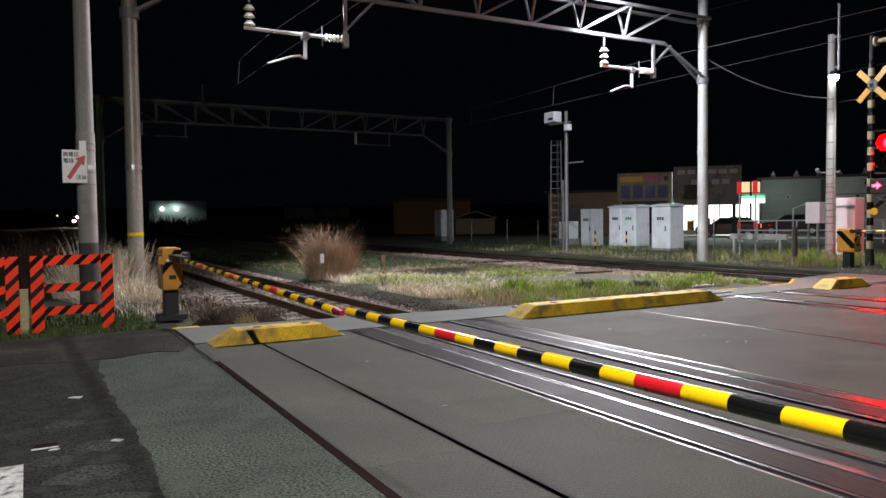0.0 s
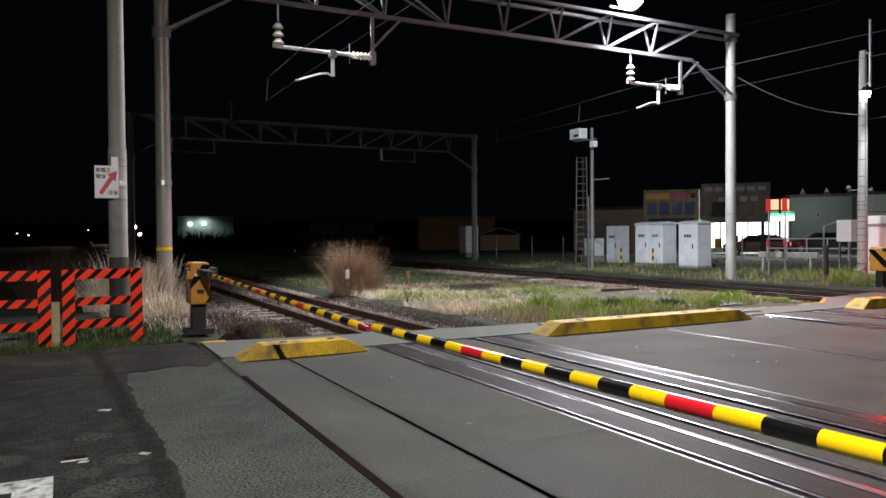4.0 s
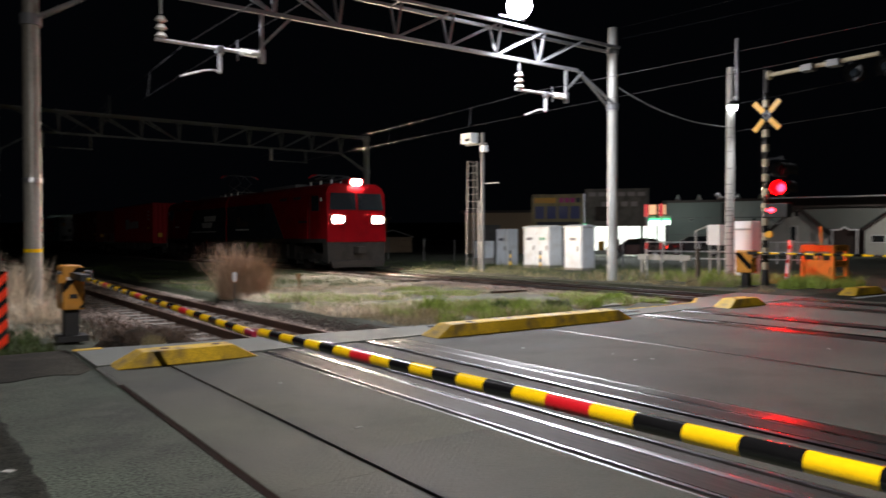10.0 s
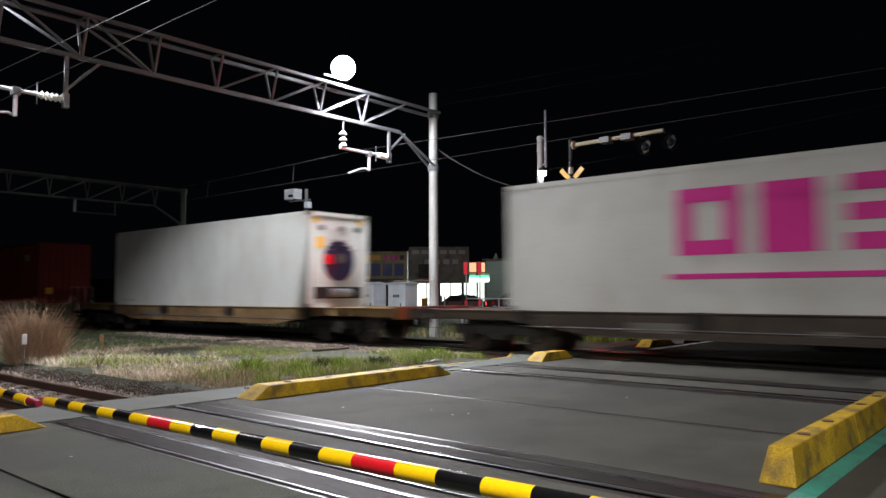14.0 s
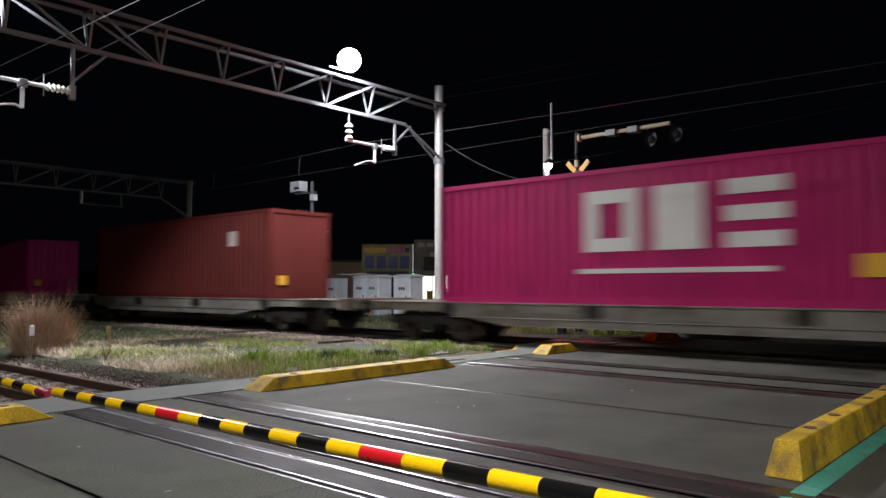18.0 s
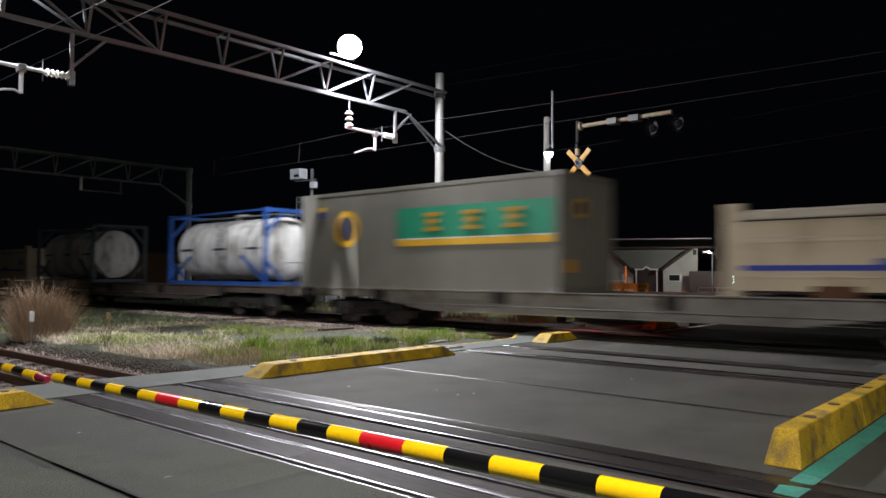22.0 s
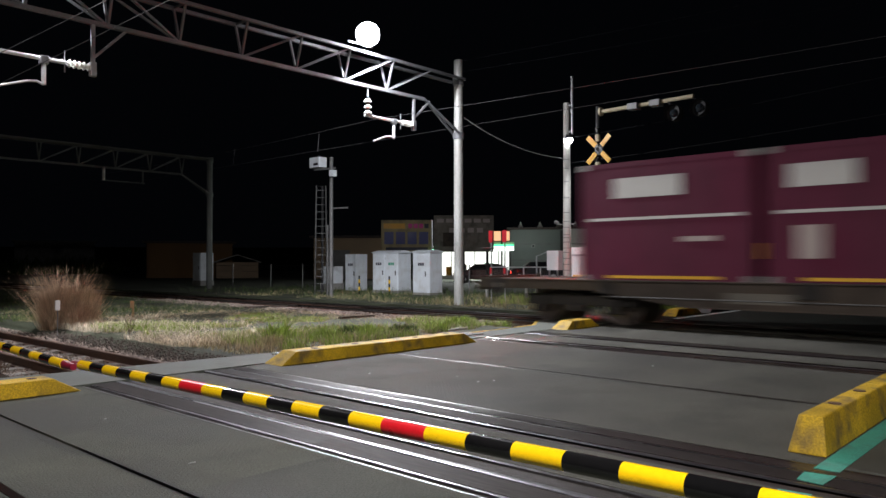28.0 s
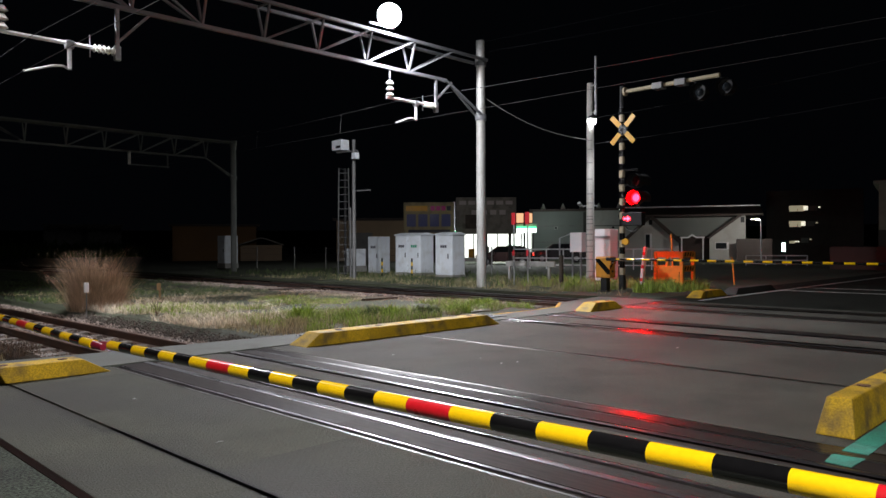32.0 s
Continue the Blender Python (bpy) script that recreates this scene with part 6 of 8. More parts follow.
def reeds(name, count, cx, cy, rx, ry, z, h, width, material, label, stools=9, lean=0.2, sprigs=3):
    """Fine stalks in several uneven stools, bent outward, with short sprigs toward their tips."""
    v, f = [], []
    roots = []
    for i in range(stools):
        a, r = 6.283 * (i + random.random() * 0.6) / stools, 0.85 * math.sqrt((i + 0.5) / stools)
        a *= 2.4
        roots.append((math.cos(a) * r, math.sin(a) * r, random.uniform(0.55, 1.0) * (1.08 - 0.5 * r * r)))
    for i in range(count):
        ox, oy, big = random.choice(roots)
        a, r = random.uniform(0, 6.283), random.random() ** 0.7 * 0.34
        ux, uy = ox + math.cos(a) * r, oy + math.sin(a) * r
        x, y = cx + ux * rx, cy + uy * ry
        hh = (h[0] + (h[1] - h[0]) * random.random() ** 0.9) * big
        lx, ly = (0.2 * ux * rx + math.cos(a) * r * 0.5 + random.gauss(0, lean) * hh), (0.2 * uy * ry + math.sin(a) * r * 0.5 + random.gauss(0, lean) * hh)
        t, w = random.uniform(0, 3.14), width * random.uniform(0.6, 1.3) / 2
        dx, dy = math.cos(t) * w, math.sin(t) * w
        at = lambda u: (x + lx * u ** 1.6, y + ly * u ** 1.6, z + hh * u * (1.0 - 0.04 * u))
        n = len(v)
        for u, k in ((0, 1.0), (0.45, 0.9), (0.8, 0.7)):
            px, py, pz = at(u)
            v += [(px - dx * k, py - dy * k, pz), (px + dx * k, py + dy * k, pz)]
        v.append(at(1.0))
        f += [(n, n + 1, n + 3, n + 2), (n + 2, n + 3, n + 5, n + 4), (n + 4, n + 5, n + 6)]
        for j in range(sprigs):
            u = random.uniform(0.35, 1.0)
            px, py, pz = at(u)
            q, s = random.uniform(0, 6.283), random.uniform(0.05, 0.17)
            n = len(v)
            v += [(px - dx * 0.7, py - dy * 0.7, pz), (px + dx * 0.7, py + dy * 0.7, pz), (px + math.cos(q) * s * 0.7, py + math.sin(q) * s * 0.7, pz + s * random.uniform(0.2, 0.9))]
            f.append((n, n + 1, n + 2))
    me = bpy.data.meshes.new(name)
    me.from_pydata(v, [], f)
    me.materials.append(material)
    return tagged(new(name, me), label, "reeds", kind="stuff")


reeds("reed_clump", 3400, 6.62, 17.6, 0.58, 0.6, -0.1, (0.25, 1.75), 0.006, DRY, "clump of dry brown reeds beside the track", 24, 0.27, 7)
reeds("reed_bed", 1700, 1.25, 16.3, 0.85, 0.8, -0.1, (0.5, 1.6), 0.009, PALE_DRY, "bed of pale dry reeds behind the barricades", 10, 0.13, 3)
reeds("reed_bed", 900, 1.6, 15.0, 0.85, 0.6, -0.15, (0.3, 0.9), 0.01, PALE_DRY, "low pale dry reeds by the gantry post", 8, 0.3, 2)
reeds("reed_bed", 2200, -0.05, 18.9, 0.75, 0.9, -0.1, (0.7, 1.5), 0.008, MOUND, "dim brown reeds behind the pole", 12, 0.13, 4)
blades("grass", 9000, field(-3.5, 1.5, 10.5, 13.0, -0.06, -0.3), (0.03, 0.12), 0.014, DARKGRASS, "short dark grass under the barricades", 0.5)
mv, mf, MN = [], [], 22
for i in range(MN + 1):
    for j in range(MN + 1):
        u_, v_ = 2 * i / MN - 1, 2 * j / MN - 1
        q_ = max(0.0, 1 - u_ * u_ - v_ * v_)
        mv.append((2.75 + u_ * 0.85, 10.95 + v_ * 0.85, -0.24 + 0.42 * q_ * (0.8 + 0.5 * noise.noise(Vector((u_ * 3, v_ * 3, 1.0)))) + 0.03 * noise.noise(Vector((u_ * 14, v_ * 14, 5.0)))))
mf = [(i * (MN + 1) + j, (i + 1) * (MN + 1) + j, (i + 1) * (MN + 1) + j + 1, i * (MN + 1) + j + 1) for i in range(MN) for j in range(MN)]
tagged(part("soil_mound", S().add(mv, mf), HEAP, smooth=True), "low mound of dark brown soil beside the kerb", "soil")
blades("dry_weeds", 1500, clump(2.75, 10.9, 0.62, 0.7, 0.0), (0.04, 0.2), 0.009, MOUND, "dry brown weeds on the soil mound", 1.1)
blades("dry_weeds", 4200, field(0.6, 3.1, 10.5, 15.0, -0.14, -0.25), (0.03, 0.14), 0.013, MOUND, "brown dead weeds round the barrier machine", 1.0)
blades("dead_grass", 500, field(0.9, 2.3, 12.2, 15.5, -0.12, -0.1), (0.05, 0.22), 0.01, PALE_DRY, "pale dead stalks round the gantry post", 0.8)
blades("dry_grass", 260, clump(2.62, 10.22, 0.16, 0.1, -0.05), (0.08, 0.24), 0.01, STRAW, "small pale tuft before the weed mound", 0.4)
blades("dry_grass", 15000, field(6.3, 12.6, 9.9, 24, -0.02, -0.2), (0.02, 0.075), 0.012, STRAW, "flattened straw coloured grass between the tracks", 1.8)
blades("dead_grass", 8000, field(6.2, 9.0, 11.6, 18, -0.04, -0.05), (0.05, 0.2), 0.011, PALE_DRY, "pale dead grass beside the near track", 1.2)
blades("dead_grass", 9000, field(8.0, 12.9, 12.6, 20, -0.02, 0.0), (0.02, 0.09), 0.012, TRODDEN, "trampled pale grass in the middle of the strip", 2.0)
blades("green_grass", 13000, field(7.0, 13.0, 9.8, 12.6, -0.02, -0.12), (0.04, 0.17), 0.013, GRASS, "fresh green grass at the edge of the crossing", 0.7)
blades("green_grass", 3500, field(6.5, 9.0, 13.2, 16.5, -0.02, 0.0), (0.04, 0.14), 0.013, GRASS, "green grass by the reed clump", 0.7)
blades("dry_grass", 5000, field(6.4, 12.6, 9.75, 12.2, -0.02, -0.2), (0.06, 0.2), 0.009, TRODDEN, "straw stalks among the green grass", 0.6)
blades("green_grass", 9000, field(7.0, 11.5, 12.2, 17, -0.02, 0.05), (0.03, 0.11), 0.013, GRASS, "patchy green grass between the tracks", 0.9)
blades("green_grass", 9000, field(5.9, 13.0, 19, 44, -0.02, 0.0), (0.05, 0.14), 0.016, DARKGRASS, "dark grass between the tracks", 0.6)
for cx, cy, k, m_ in ((7.95, 11.3, 1.3, GRASS), (9.35, 10.45, 1.0, GRASS), (10.9, 10.15, 0.9, GRASS), (8.4, 10.5, 0.9, GRASS), (11.9, 10.5, 0.9, GRASS), (9.15, 10.75, 0.9, DARKGRASS), (10.2, 10.35, 0.8, DARKGRASS), (12.6, 10.9, 0.8, GRASS), (7.3, 10.6, 0.7, STRAW)):
    blades("weed_tuft", 420, clump(cx, cy, 0.3, 0.26, 0.0), (0.1, 0.34 * k), 0.018, m_, "tuft of weeds at the crossing edge", 0.55, False, "weeds")
stones("gravel", 9000, lambda: (13.55 - 1.3 * random.random() ** 1.6, 10.4 + 16 * random.random() ** 1.5, random.uniform(-0.06, 0.02)), 0.02, 0.05, BALLAST, "pale gravel spilled beside the main track")
tw = thing("weed_stalk", pose(6.62, 14.4, -0.06), "bare dead weed stalk beside the near track", "weeds")
for a_, h_ in ((0.0, 0.42), (1.1, 0.34), (2.3, 0.3), (3.6, 0.36), (4.9, 0.26)):
    part("twig", S().chain([(0, 0, 0), (0.04 * math.cos(a_), 0.04 * math.sin(a_), h_ * 0.5), (0.15 * math.cos(a_), 0.15 * math.sin(a_), h_)], 0.006, 5), MOUND, tw)
for x_, y_ in ((6.45, 17.1), (6.9, 12.6)):
    tagged(part("litter", S().add([(x_ - 0.06, y_, -0.06), (x_ + 0.05, y_ - 0.03, -0.05), (x_ + 0.07, y_ + 0.05, 0.03), (x_ - 0.03, y_ + 0.06, 0.05), (x_, y_ + 0.02, 0.07)], [(0, 1, 4), (1, 2, 4), (2, 3, 4), (3, 0, 4), (0, 3, 2, 1)]), SIGN_W), "crumpled white scrap of litter in the grass", "litter", "scraps of litter")
for y_, x0_, x1_, w_ in ((19.2, 12.3, 13.7, 0.1), (13.95, 11.6, 12.6, 0.12)):
    tagged(part("old_plank", S().prism([(x0_, y_), (x1_, y_ - 0.1), (x1_, y_ - 0.1 + w_), (x0_, y_ + w_)], "z", -0.02, 0.07), FRAME_B), "weathered old plank lying in the grass", "plank", "old planks")
for k_, (x0_, x1_, y_) in enumerate(((9.9, 10.5, 10.35), (10.55, 11.3, 10.2), (11.0, 11.9, 9.9))):
    tagged(part("cover_slab", S().box(x0_, x1_, y_, y_ + 0.38, -0.05, 0.05), CONCRETE, bevel=0.012), "loose concrete cover slab at the crossing's edge", "slab", "cover slabs")
grate = thing("drain_grate", pose(6.5, 9.02, 0.014), "pale steel drain grate behind the long kerb", "grate")
part("grate_frame", S().box(-0.02, 4.52, -0.02, 0.0, 0, 0.02).box(-0.02, 4.52, 0.34, 0.36, 0, 0.02), GALV, grate)
bar = S().box(0, 0.03, 0, 0.34, 0, 0.018).mesh("grate_bar", GALV)
for k_ in range(74):
    g_ = new("grate_bar", bar)
    g_.parent = grate
    g_.matrix_basis = pose(0.03 + k_ * 0.06, 0, 0)
blades("dry_grass", 7000, field(17.4, 24, 10.2, 30, 0.0, 0.0), (0.03, 0.14), 0.014, STRAW, "sparse straw coloured grass beyond the main track", 1.0)
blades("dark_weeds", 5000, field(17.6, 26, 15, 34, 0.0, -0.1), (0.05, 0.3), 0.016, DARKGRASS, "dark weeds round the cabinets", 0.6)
blades("dead_grass", 3200, field(17.9, 21.0, 12, 17.0, 0.0, 0.05), (0.06, 0.3), 0.013, STRAW, "pale dead grass round the gantry post", 0.9)
blades("green_grass", 4000, field(18.2, 24, 9.5, 16, 0.0, 0.15), (0.1, 0.34), 0.018, GRASS, "green weeds around the barrier machine", 0.5)
for cx, cy in ((19.2, 10.6), (20.0, 10.2), (18.5, 12.6), (20.6, 10.8)):
    blades("weed_tuft", 420, clump(cx, cy, 0.4, 0.35, 0.0), (0.2, 0.5), 0.02, GRASS, "tuft of green weeds by the far barrier", 0.45, False, "weeds")
stones("earth_edge", 6000, lambda: (random.uniform(5.7, 6.9), 9.8 + 7 * random.random() ** 1.5, random.uniform(-0.16, -0.06)), 0.01, 0.026, BED, "dark crumbly soil edge beside the near track")
mk = thing("marker_post", pose(5.68, 15.55, -0.05), "small pale marker post in front of the reeds", "marker")
part("post", S().tube((0, 0, 0), (0, 0, 0.52), 0.012, n=8), GALV_DULL, mk)
part("cap", S().box(-0.045, 0.045, -0.02, 0.02, 0.5, 0.7), SIGN_W, mk, "pale reflective cap", bevel=0.01)
wp = thing("wooden_peg", pose(8.6, 18.6, -0.02), "short weathered wooden peg in the grass", "peg")
part("peg", S().box(-0.02, 0.02, -0.02, 0.02, 0, 0.32).box(-0.07, 0.02, -0.025, 0.025, 0.26, 0.44), FRAME_T, wp)

# ---- signal mast, cabinets ----
ms = thing("camera_mast", pose(19.0, 23.55, -0.1), "grey steel mast with a white detector box on top", "mast")
part("mast", S().tube((0, 0, 0), (0, 0, 5.75), 0.085, 0.07, n=14), GALV_DULL, ms, smooth=True)
part("cross_arm", S().beam((-0.2, 0.85, 5.3), (0.05, -0.2, 5.3), 0.06), GALV_DULL, ms)
part("cross_arm", S().beam((0, 0.1, 3.68), (0.2, -0.8, 3.68), 0.05), GALV_DULL, ms)
bx = part("detector_box", S().box(-0.35, 0.05, 0.35, 1.0, 5.36, 5.78), CABINET, ms, "white detector box", bevel=0.02)
part("lens", S().box(-0.36, -0.35, 0.42, 0.72, 5.44, 5.54), DARK, bx)
part("small_box", S().box(-0.2, 0.0, -0.35, -0.1, 4.95, 5.2), CABINET, ms, bevel=0.01)
part("conduit", S().tube((-0.1, 0.1, 0), (-0.1, 0.1, 3.0), 0.03, n=8), GALV_DULL, ms)
ld = thing("ladder_mast", pose(19.3, 24.6, -0.1), "dark signal post with a narrow steel ladder", "ladder")
for x in (-0.14, 0.14):
    part("rail", S().beam((x * (1.5 - 0.11 * 4.7), -x, 4.7), (x * 1.5, -x, 0), 0.035), GALV_DULL, ld)
for i in range(15):
    part("rung", S().tube((-0.14, 0.14, 0.3 + i * 0.3), (0.14, -0.14, 0.3 + i * 0.3), 0.012, n=6), GALV_DULL, ld)
part("back_post", S().tube((0.35, 0.35, 0), (0.35, 0.35, 4.75), 0.05, n=8).beam((0.35, 0.35, 4.7), (-0.14, 0.14, 4.7), 0.04), DARK, ld)


def cabinet(x0, x1, y0, y1, z0, z1, label, roof=True, marks=True):
    th = thing("relay_cabinet", pose(x0, y0, z0), label, "cabinet", "trackside cabinets")
    w, d, h = x1 - x0, y1 - y0, z1 - z0
    part("plinth", S().box(-0.03, w + 0.03, -0.03, d + 0.03, -0.25, 0.04), CONCRETE, th)
    part("body", S().box(0, w, 0, d, 0.04, h), CABINET, th, "pale painted steel body", bevel=0.012)
    if roof:
        part("roof", S().prism([(-0.05, h), (w + 0.05, h), (w + 0.05, h + 0.04), (w / 2, h + 0.12), (-0.05, h + 0.04)], "y", -0.05, d + 0.05), CABINET, th, "shallow pitched roof")
    n = 2 if d > 1.3 else 1
    for i in range(n):
        a, b = d * i / n + 0.04, d * (i + 1) / n - 0.04
        dr = part("door", S().box(-0.025, 0.0, a, b, 0.12, h - 0.08), CABINET, th, "door leaf", bevel=0.006)
        part("handle", S().box(-0.05, -0.025, (a + b) / 2 - 0.3, (a + b) / 2 - 0.26, h * 0.42, h * 0.54), DARK, dr, "dark handle")
        if marks:
            for k in range(3):
                part("lettering", S().box(-0.029, -0.025, (a + b) / 2 - 0.18 + k * 0.13, (a + b) / 2 - 0.08 + k * 0.13, h * 0.68, h * 0.75), GREEN_INK if i == 0 and n == 2 else INK, dr)
        for z in (0.3, h - 0.3):
            part("hinge", S().tube((-0.03, b, z), (-0.03, b, z + 0.1), 0.015, n=6), GALV, dr)
    return th


cabinet(22.6, 23.4, 23.4, 25.05, 0.1, 1.8, "wide pale grey relay cabinet with double doors beside the line")
cabinet(22.6, 23.37, 21.47, 22.48, 0.05, 1.8, "tall pale grey relay cabinet with one door")
cabinet(23.2, 23.9, 26.9, 27.7, 0.0, 1.78, "pale grey relay cabinet behind the mast", False)
cabinet(22.2, 22.8, 27.4, 28.3, 0.35, 1.2, "small dull grey box on legs behind the mast", False, False)
cabinet(21.9, 22.7, 39.0, 39.9, 0.3, 1.95, "far white trackside cabinet in the dark", False, False)
for x, y in ((21.6, 22.9), (21.4, 24.6)):
    bp = thing("marker_pole", pose(x, y, 0), "short black and yellow marker pole by the cabinets", "marker", "marker poles")
    for k in range(5):
        part("band", S().tube((0, 0, k * 0.16), (0, 0, k * 0.16 + 0.16), 0.035, n=8), YELLOW if k % 2 else BLACK, bp)
for y in (21.0, 24.0, 27.0, 30.0, 33.0, 36.0, 40.0):
    fp = thing("fence_post", pose(24.6, y, 0), "thin grey fence post behind the cabinets", "fence post", "line side fence")
    part("post", S().tube((0, 0, 0), (0, 0, 1.3), 0.03, n=8), GALV_DULL, fp)
    for z in (0.5, 0.85, 1.2):
        part("strand", S().tube((0, 0, z), (0, 3.0, z), 0.006, n=4), WIRE, fp)

# ---- far side of the crossing ----
lp = thing("lamp_pole", pose(21.36, 13.85, -0.05), "concrete pole with a lit lamp and cables beside the crossing", "lamp pole")
part("pole", S().tube((0, 0, 0), (0, 0, 6.85), 0.15, 0.105, n=18), POLE_PALE, lp, "grey concrete pole", smooth=True)
for z in (0.5, 0.9, 1.35, 1.9, 2.35, 2.6, 2.8, 4.6, 4.9):
    part("strap", S().tube((0, 0, z), (0, 0, z + 0.025), 0.158 - z * 0.0066, n=18), GALV_DULL, lp)
part("conduit", S().chain([(-0.16, 0.14, 0.35), (-0.16, 0.02, 0.28), (-0.1, -0.12, 0.36), (-0.06, -0.17, 0.6), (-0.05, -0.15, 4.9), (-0.05, -0.14, 5.4)], 0.026, 8), CONCRETE, lp, "pale conduit")
for z in (1.15, 1.55, 1.75, 2.1, 2.25, 3.1, 3.6, 4.15):
    part("strap", S().tube((0, 0, z), (0, 0, z + 0.03), 0.157 - z * 0.0064, n=18), GALV_DULL, lp, "dull strap")
part("side_arm", S().beam((-0.1, 0.35, 2.72), (0, -0.3, 2.72), 0.04).ball((-0.1, 0.38, 2.8), 0.07), GALV_DULL, lp)
part("mast_tube", S().tube((-0.03, -0.24, 5.75), (-0.03, -0.24, 7.72), 0.042, n=10), GALV, lp, "thin galvanised tube")
part("bracket", S().beam((0, 0.1, 6.75), (-0.05, -0.3, 6.75), 0.05), GALV, lp)
part("bracket", S().beam((0, 0.1, 5.85), (-0.05, -0.3, 5.85), 0.05), GALV, lp)
lh = part("lamp_head", S().tube((-0.12, -0.15, 5.6), (-0.12, -0.15, 5.74), 0.15, 0.08, n=16), DARK, lp, "lamp head")
part("lamp_glass", S().tube((-0.12, -0.15, 5.46), (-0.12, -0.15, 5.6), 0.11, 0.15, n=16), LAMP_GLOW, lh, "lit lamp glass")
wire("service_cable", sag((18.12, GY, 6.25), (21.3, 13.85, 4.9), 0.3), 0.016, "thick cable sagging from the gantry post to the lamp pole", CABLE, "cable")
wire("service_cable", sag((21.36, 13.8, 4.74), (19.6, -12, 6.6), 0.45), 0.011, "cable running from the lamp pole over the road", DARK_WIRE, "cable")
wire("service_cable", sag((21.36, 13.8, 5.6), (19.2, -12, 7.4), 0.4), 0.009, "cable running from the lamp pole over the road", DARK_WIRE, "cable")

MX, MY = 19.86, 11.75
cm = thing("crossing_signal", pose(MX, MY, -0.05), "striped crossing mast with cross boards and lit red lamps", "crossing signal")
part("foot", S().tube((0, 0, 0), (0, 0, 0.5), 0.12, 0.1, n=14), DARK, cm)
z, k = 0.5, 0
while z < 5.4:
    part("mast_band", S().tube((0, 0, z), (0, 0, z + 0.21), 0.085, n=16), BLACK if k % 2 else CREAM_P, cm, "black band" if k % 2 else "cream band", smooth=True)
    z += 0.21
    k += 1
part("mast_top", S().tube((0, 0, z), (0, 0, 6.2), 0.06, n=12), DARK, cm)
for a in (-1, 1):
    for e in (-1, 1):
        p0, p1 = Vector((-0.12, e * 0.1 - 0.1, 4.87 + a * e * 0.11)), Vector((-0.12, e * 0.38 - 0.1, 4.87 + a * e * 0.4))
        part("cross_board", S().beam(p0, p1, 0.03, 0.15), AMBER, cm, "amber cross board end")
    part("cross_board_middle", S().beam((-0.115 - 0.004 * a, -0.22, 4.87 - a * 0.13), (-0.115 - 0.004 * a, 0.02, 4.87 + a * 0.13), 0.03, 0.15), BLACK, cm, "black cross board middle")
part("hub", S().tube((-0.15, -0.1, 4.87), (-0.05, -0.05, 4.87), 0.06, n=12), DARK, cm)
ga = part("overhang_arm", S().tube((-0.1, -0.18, 6.0), (-0.15, -3.1, 6.02), 0.06, n=12), CREAM_P, cm, "cream overhanging arm")
part("flange", S().tube((-0.1, -0.14, 6.0), (-0.1, -0.2, 6.0), 0.13, n=16), CREAM_P, ga)
for y in (-1.25, -1.95):
    part("junction_box", S().box(-0.28, 0.02, y - 0.2, y + 0.12, 5.9, 6.08), GALV_DULL, ga, "grey junction box", bevel=0.01)
for y, z in ((-2.55, 5.62), (-3.3, 5.66)):
    hd = part("warning_head", S().tube((-0.2, y, z), (-0.02, y, z), 0.22, n=22), DARK, ga, "dark round warning head")
    part("hood", S().tube((-0.2, y, z), (-0.36, y, z), 0.225, 0.235, n=22, caps=False), DARK, hd)
    part("glass_lens", S().ball((-0.16, y, z), 0.13, 18, 12), GLASS, hd, "domed glass lens", smooth=True)
    part("hanger", S().beam((-0.1, y + 0.1, z + 0.15), (-0.12, y + 0.2, 6.0), 0.04), DARK, hd)
UPPER_Z, LOWER_Z = 3.3, 2.8
for z in (UPPER_Z, LOWER_Z):
    fh = part("flasher_head", S().tube((-0.02, -0.57, z), (-0.12, -0.57, z), 0.2, n=22).beam((0, 0, z - 0.1), (-0.04, -0.57, z - 0.1), 0.04), DARK, cm, "dark flasher head")
    rim = [(math.cos(math.radians(g)), math.sin(math.radians(g))) for g in range(0, 361, 24)]
    visor = [(x, -0.57 + r * p, z + r * q) for x, r in ((-0.12, 0.205), (-0.36, 0.215)) for p, q in rim]
    part("hood", S().add(visor, [(i, i + 1, len(rim) + i + 1, len(rim) + i) for i in range(len(rim) - 1)]), DARK, fh, "dark visor")
    # unseen rear visor, added to keep red light off the pole top
    rim = [(math.cos(math.radians(g)), math.sin(math.radians(g))) for g in range(-35, 216, 25)]
    visor = [(x, -0.57 + r * p, z + r * q) for x, r in ((-0.02, 0.205), (0.34, 0.215)) for p, q in rim]
    part("hood", S().add(visor, [(i, i + 1, len(rim) + i + 1, len(rim) + i) for i in range(len(rim) - 1)]), DARK, fh, "rear visor added to shade the pole top")
    part("lens", S().tube((-0.125, -0.57, z), (-0.12, -0.57, z), 0.15, n=22), RED_DARK, fh, "dark red lens")
part("rear_lamp_arm", S().beam((0, 0, 3.65), (0, -0.5, 3.65), 0.04).box(-0.03, 0.06, -0.55, -0.45, 3.6, 3.7), BLACK, cm)
ab = part("direction_box", S().box(-0.12, 0.12, -0.72, -0.05, 1.98, 2.38), DARK, cm, "dark direction indicator box", bevel=0.02)
part("lit_arrow", S().prism([(-0.12, 2.16), (-0.24, 2.16), (-0.24, 2.10), (-0.36, 2.19), (-0.24, 2.28), (-0.24, 2.22), (-0.12, 2.22)], "x", -0.126, -0.121), RED_GLOW_SOFT, ab, "lit red arrow")
part("cable_loop", S().chain(sag((0, -0.1, 2.0), (-0.05, -0.7, 2.1), 0.25, 8), 0.02), CABLE, cm)
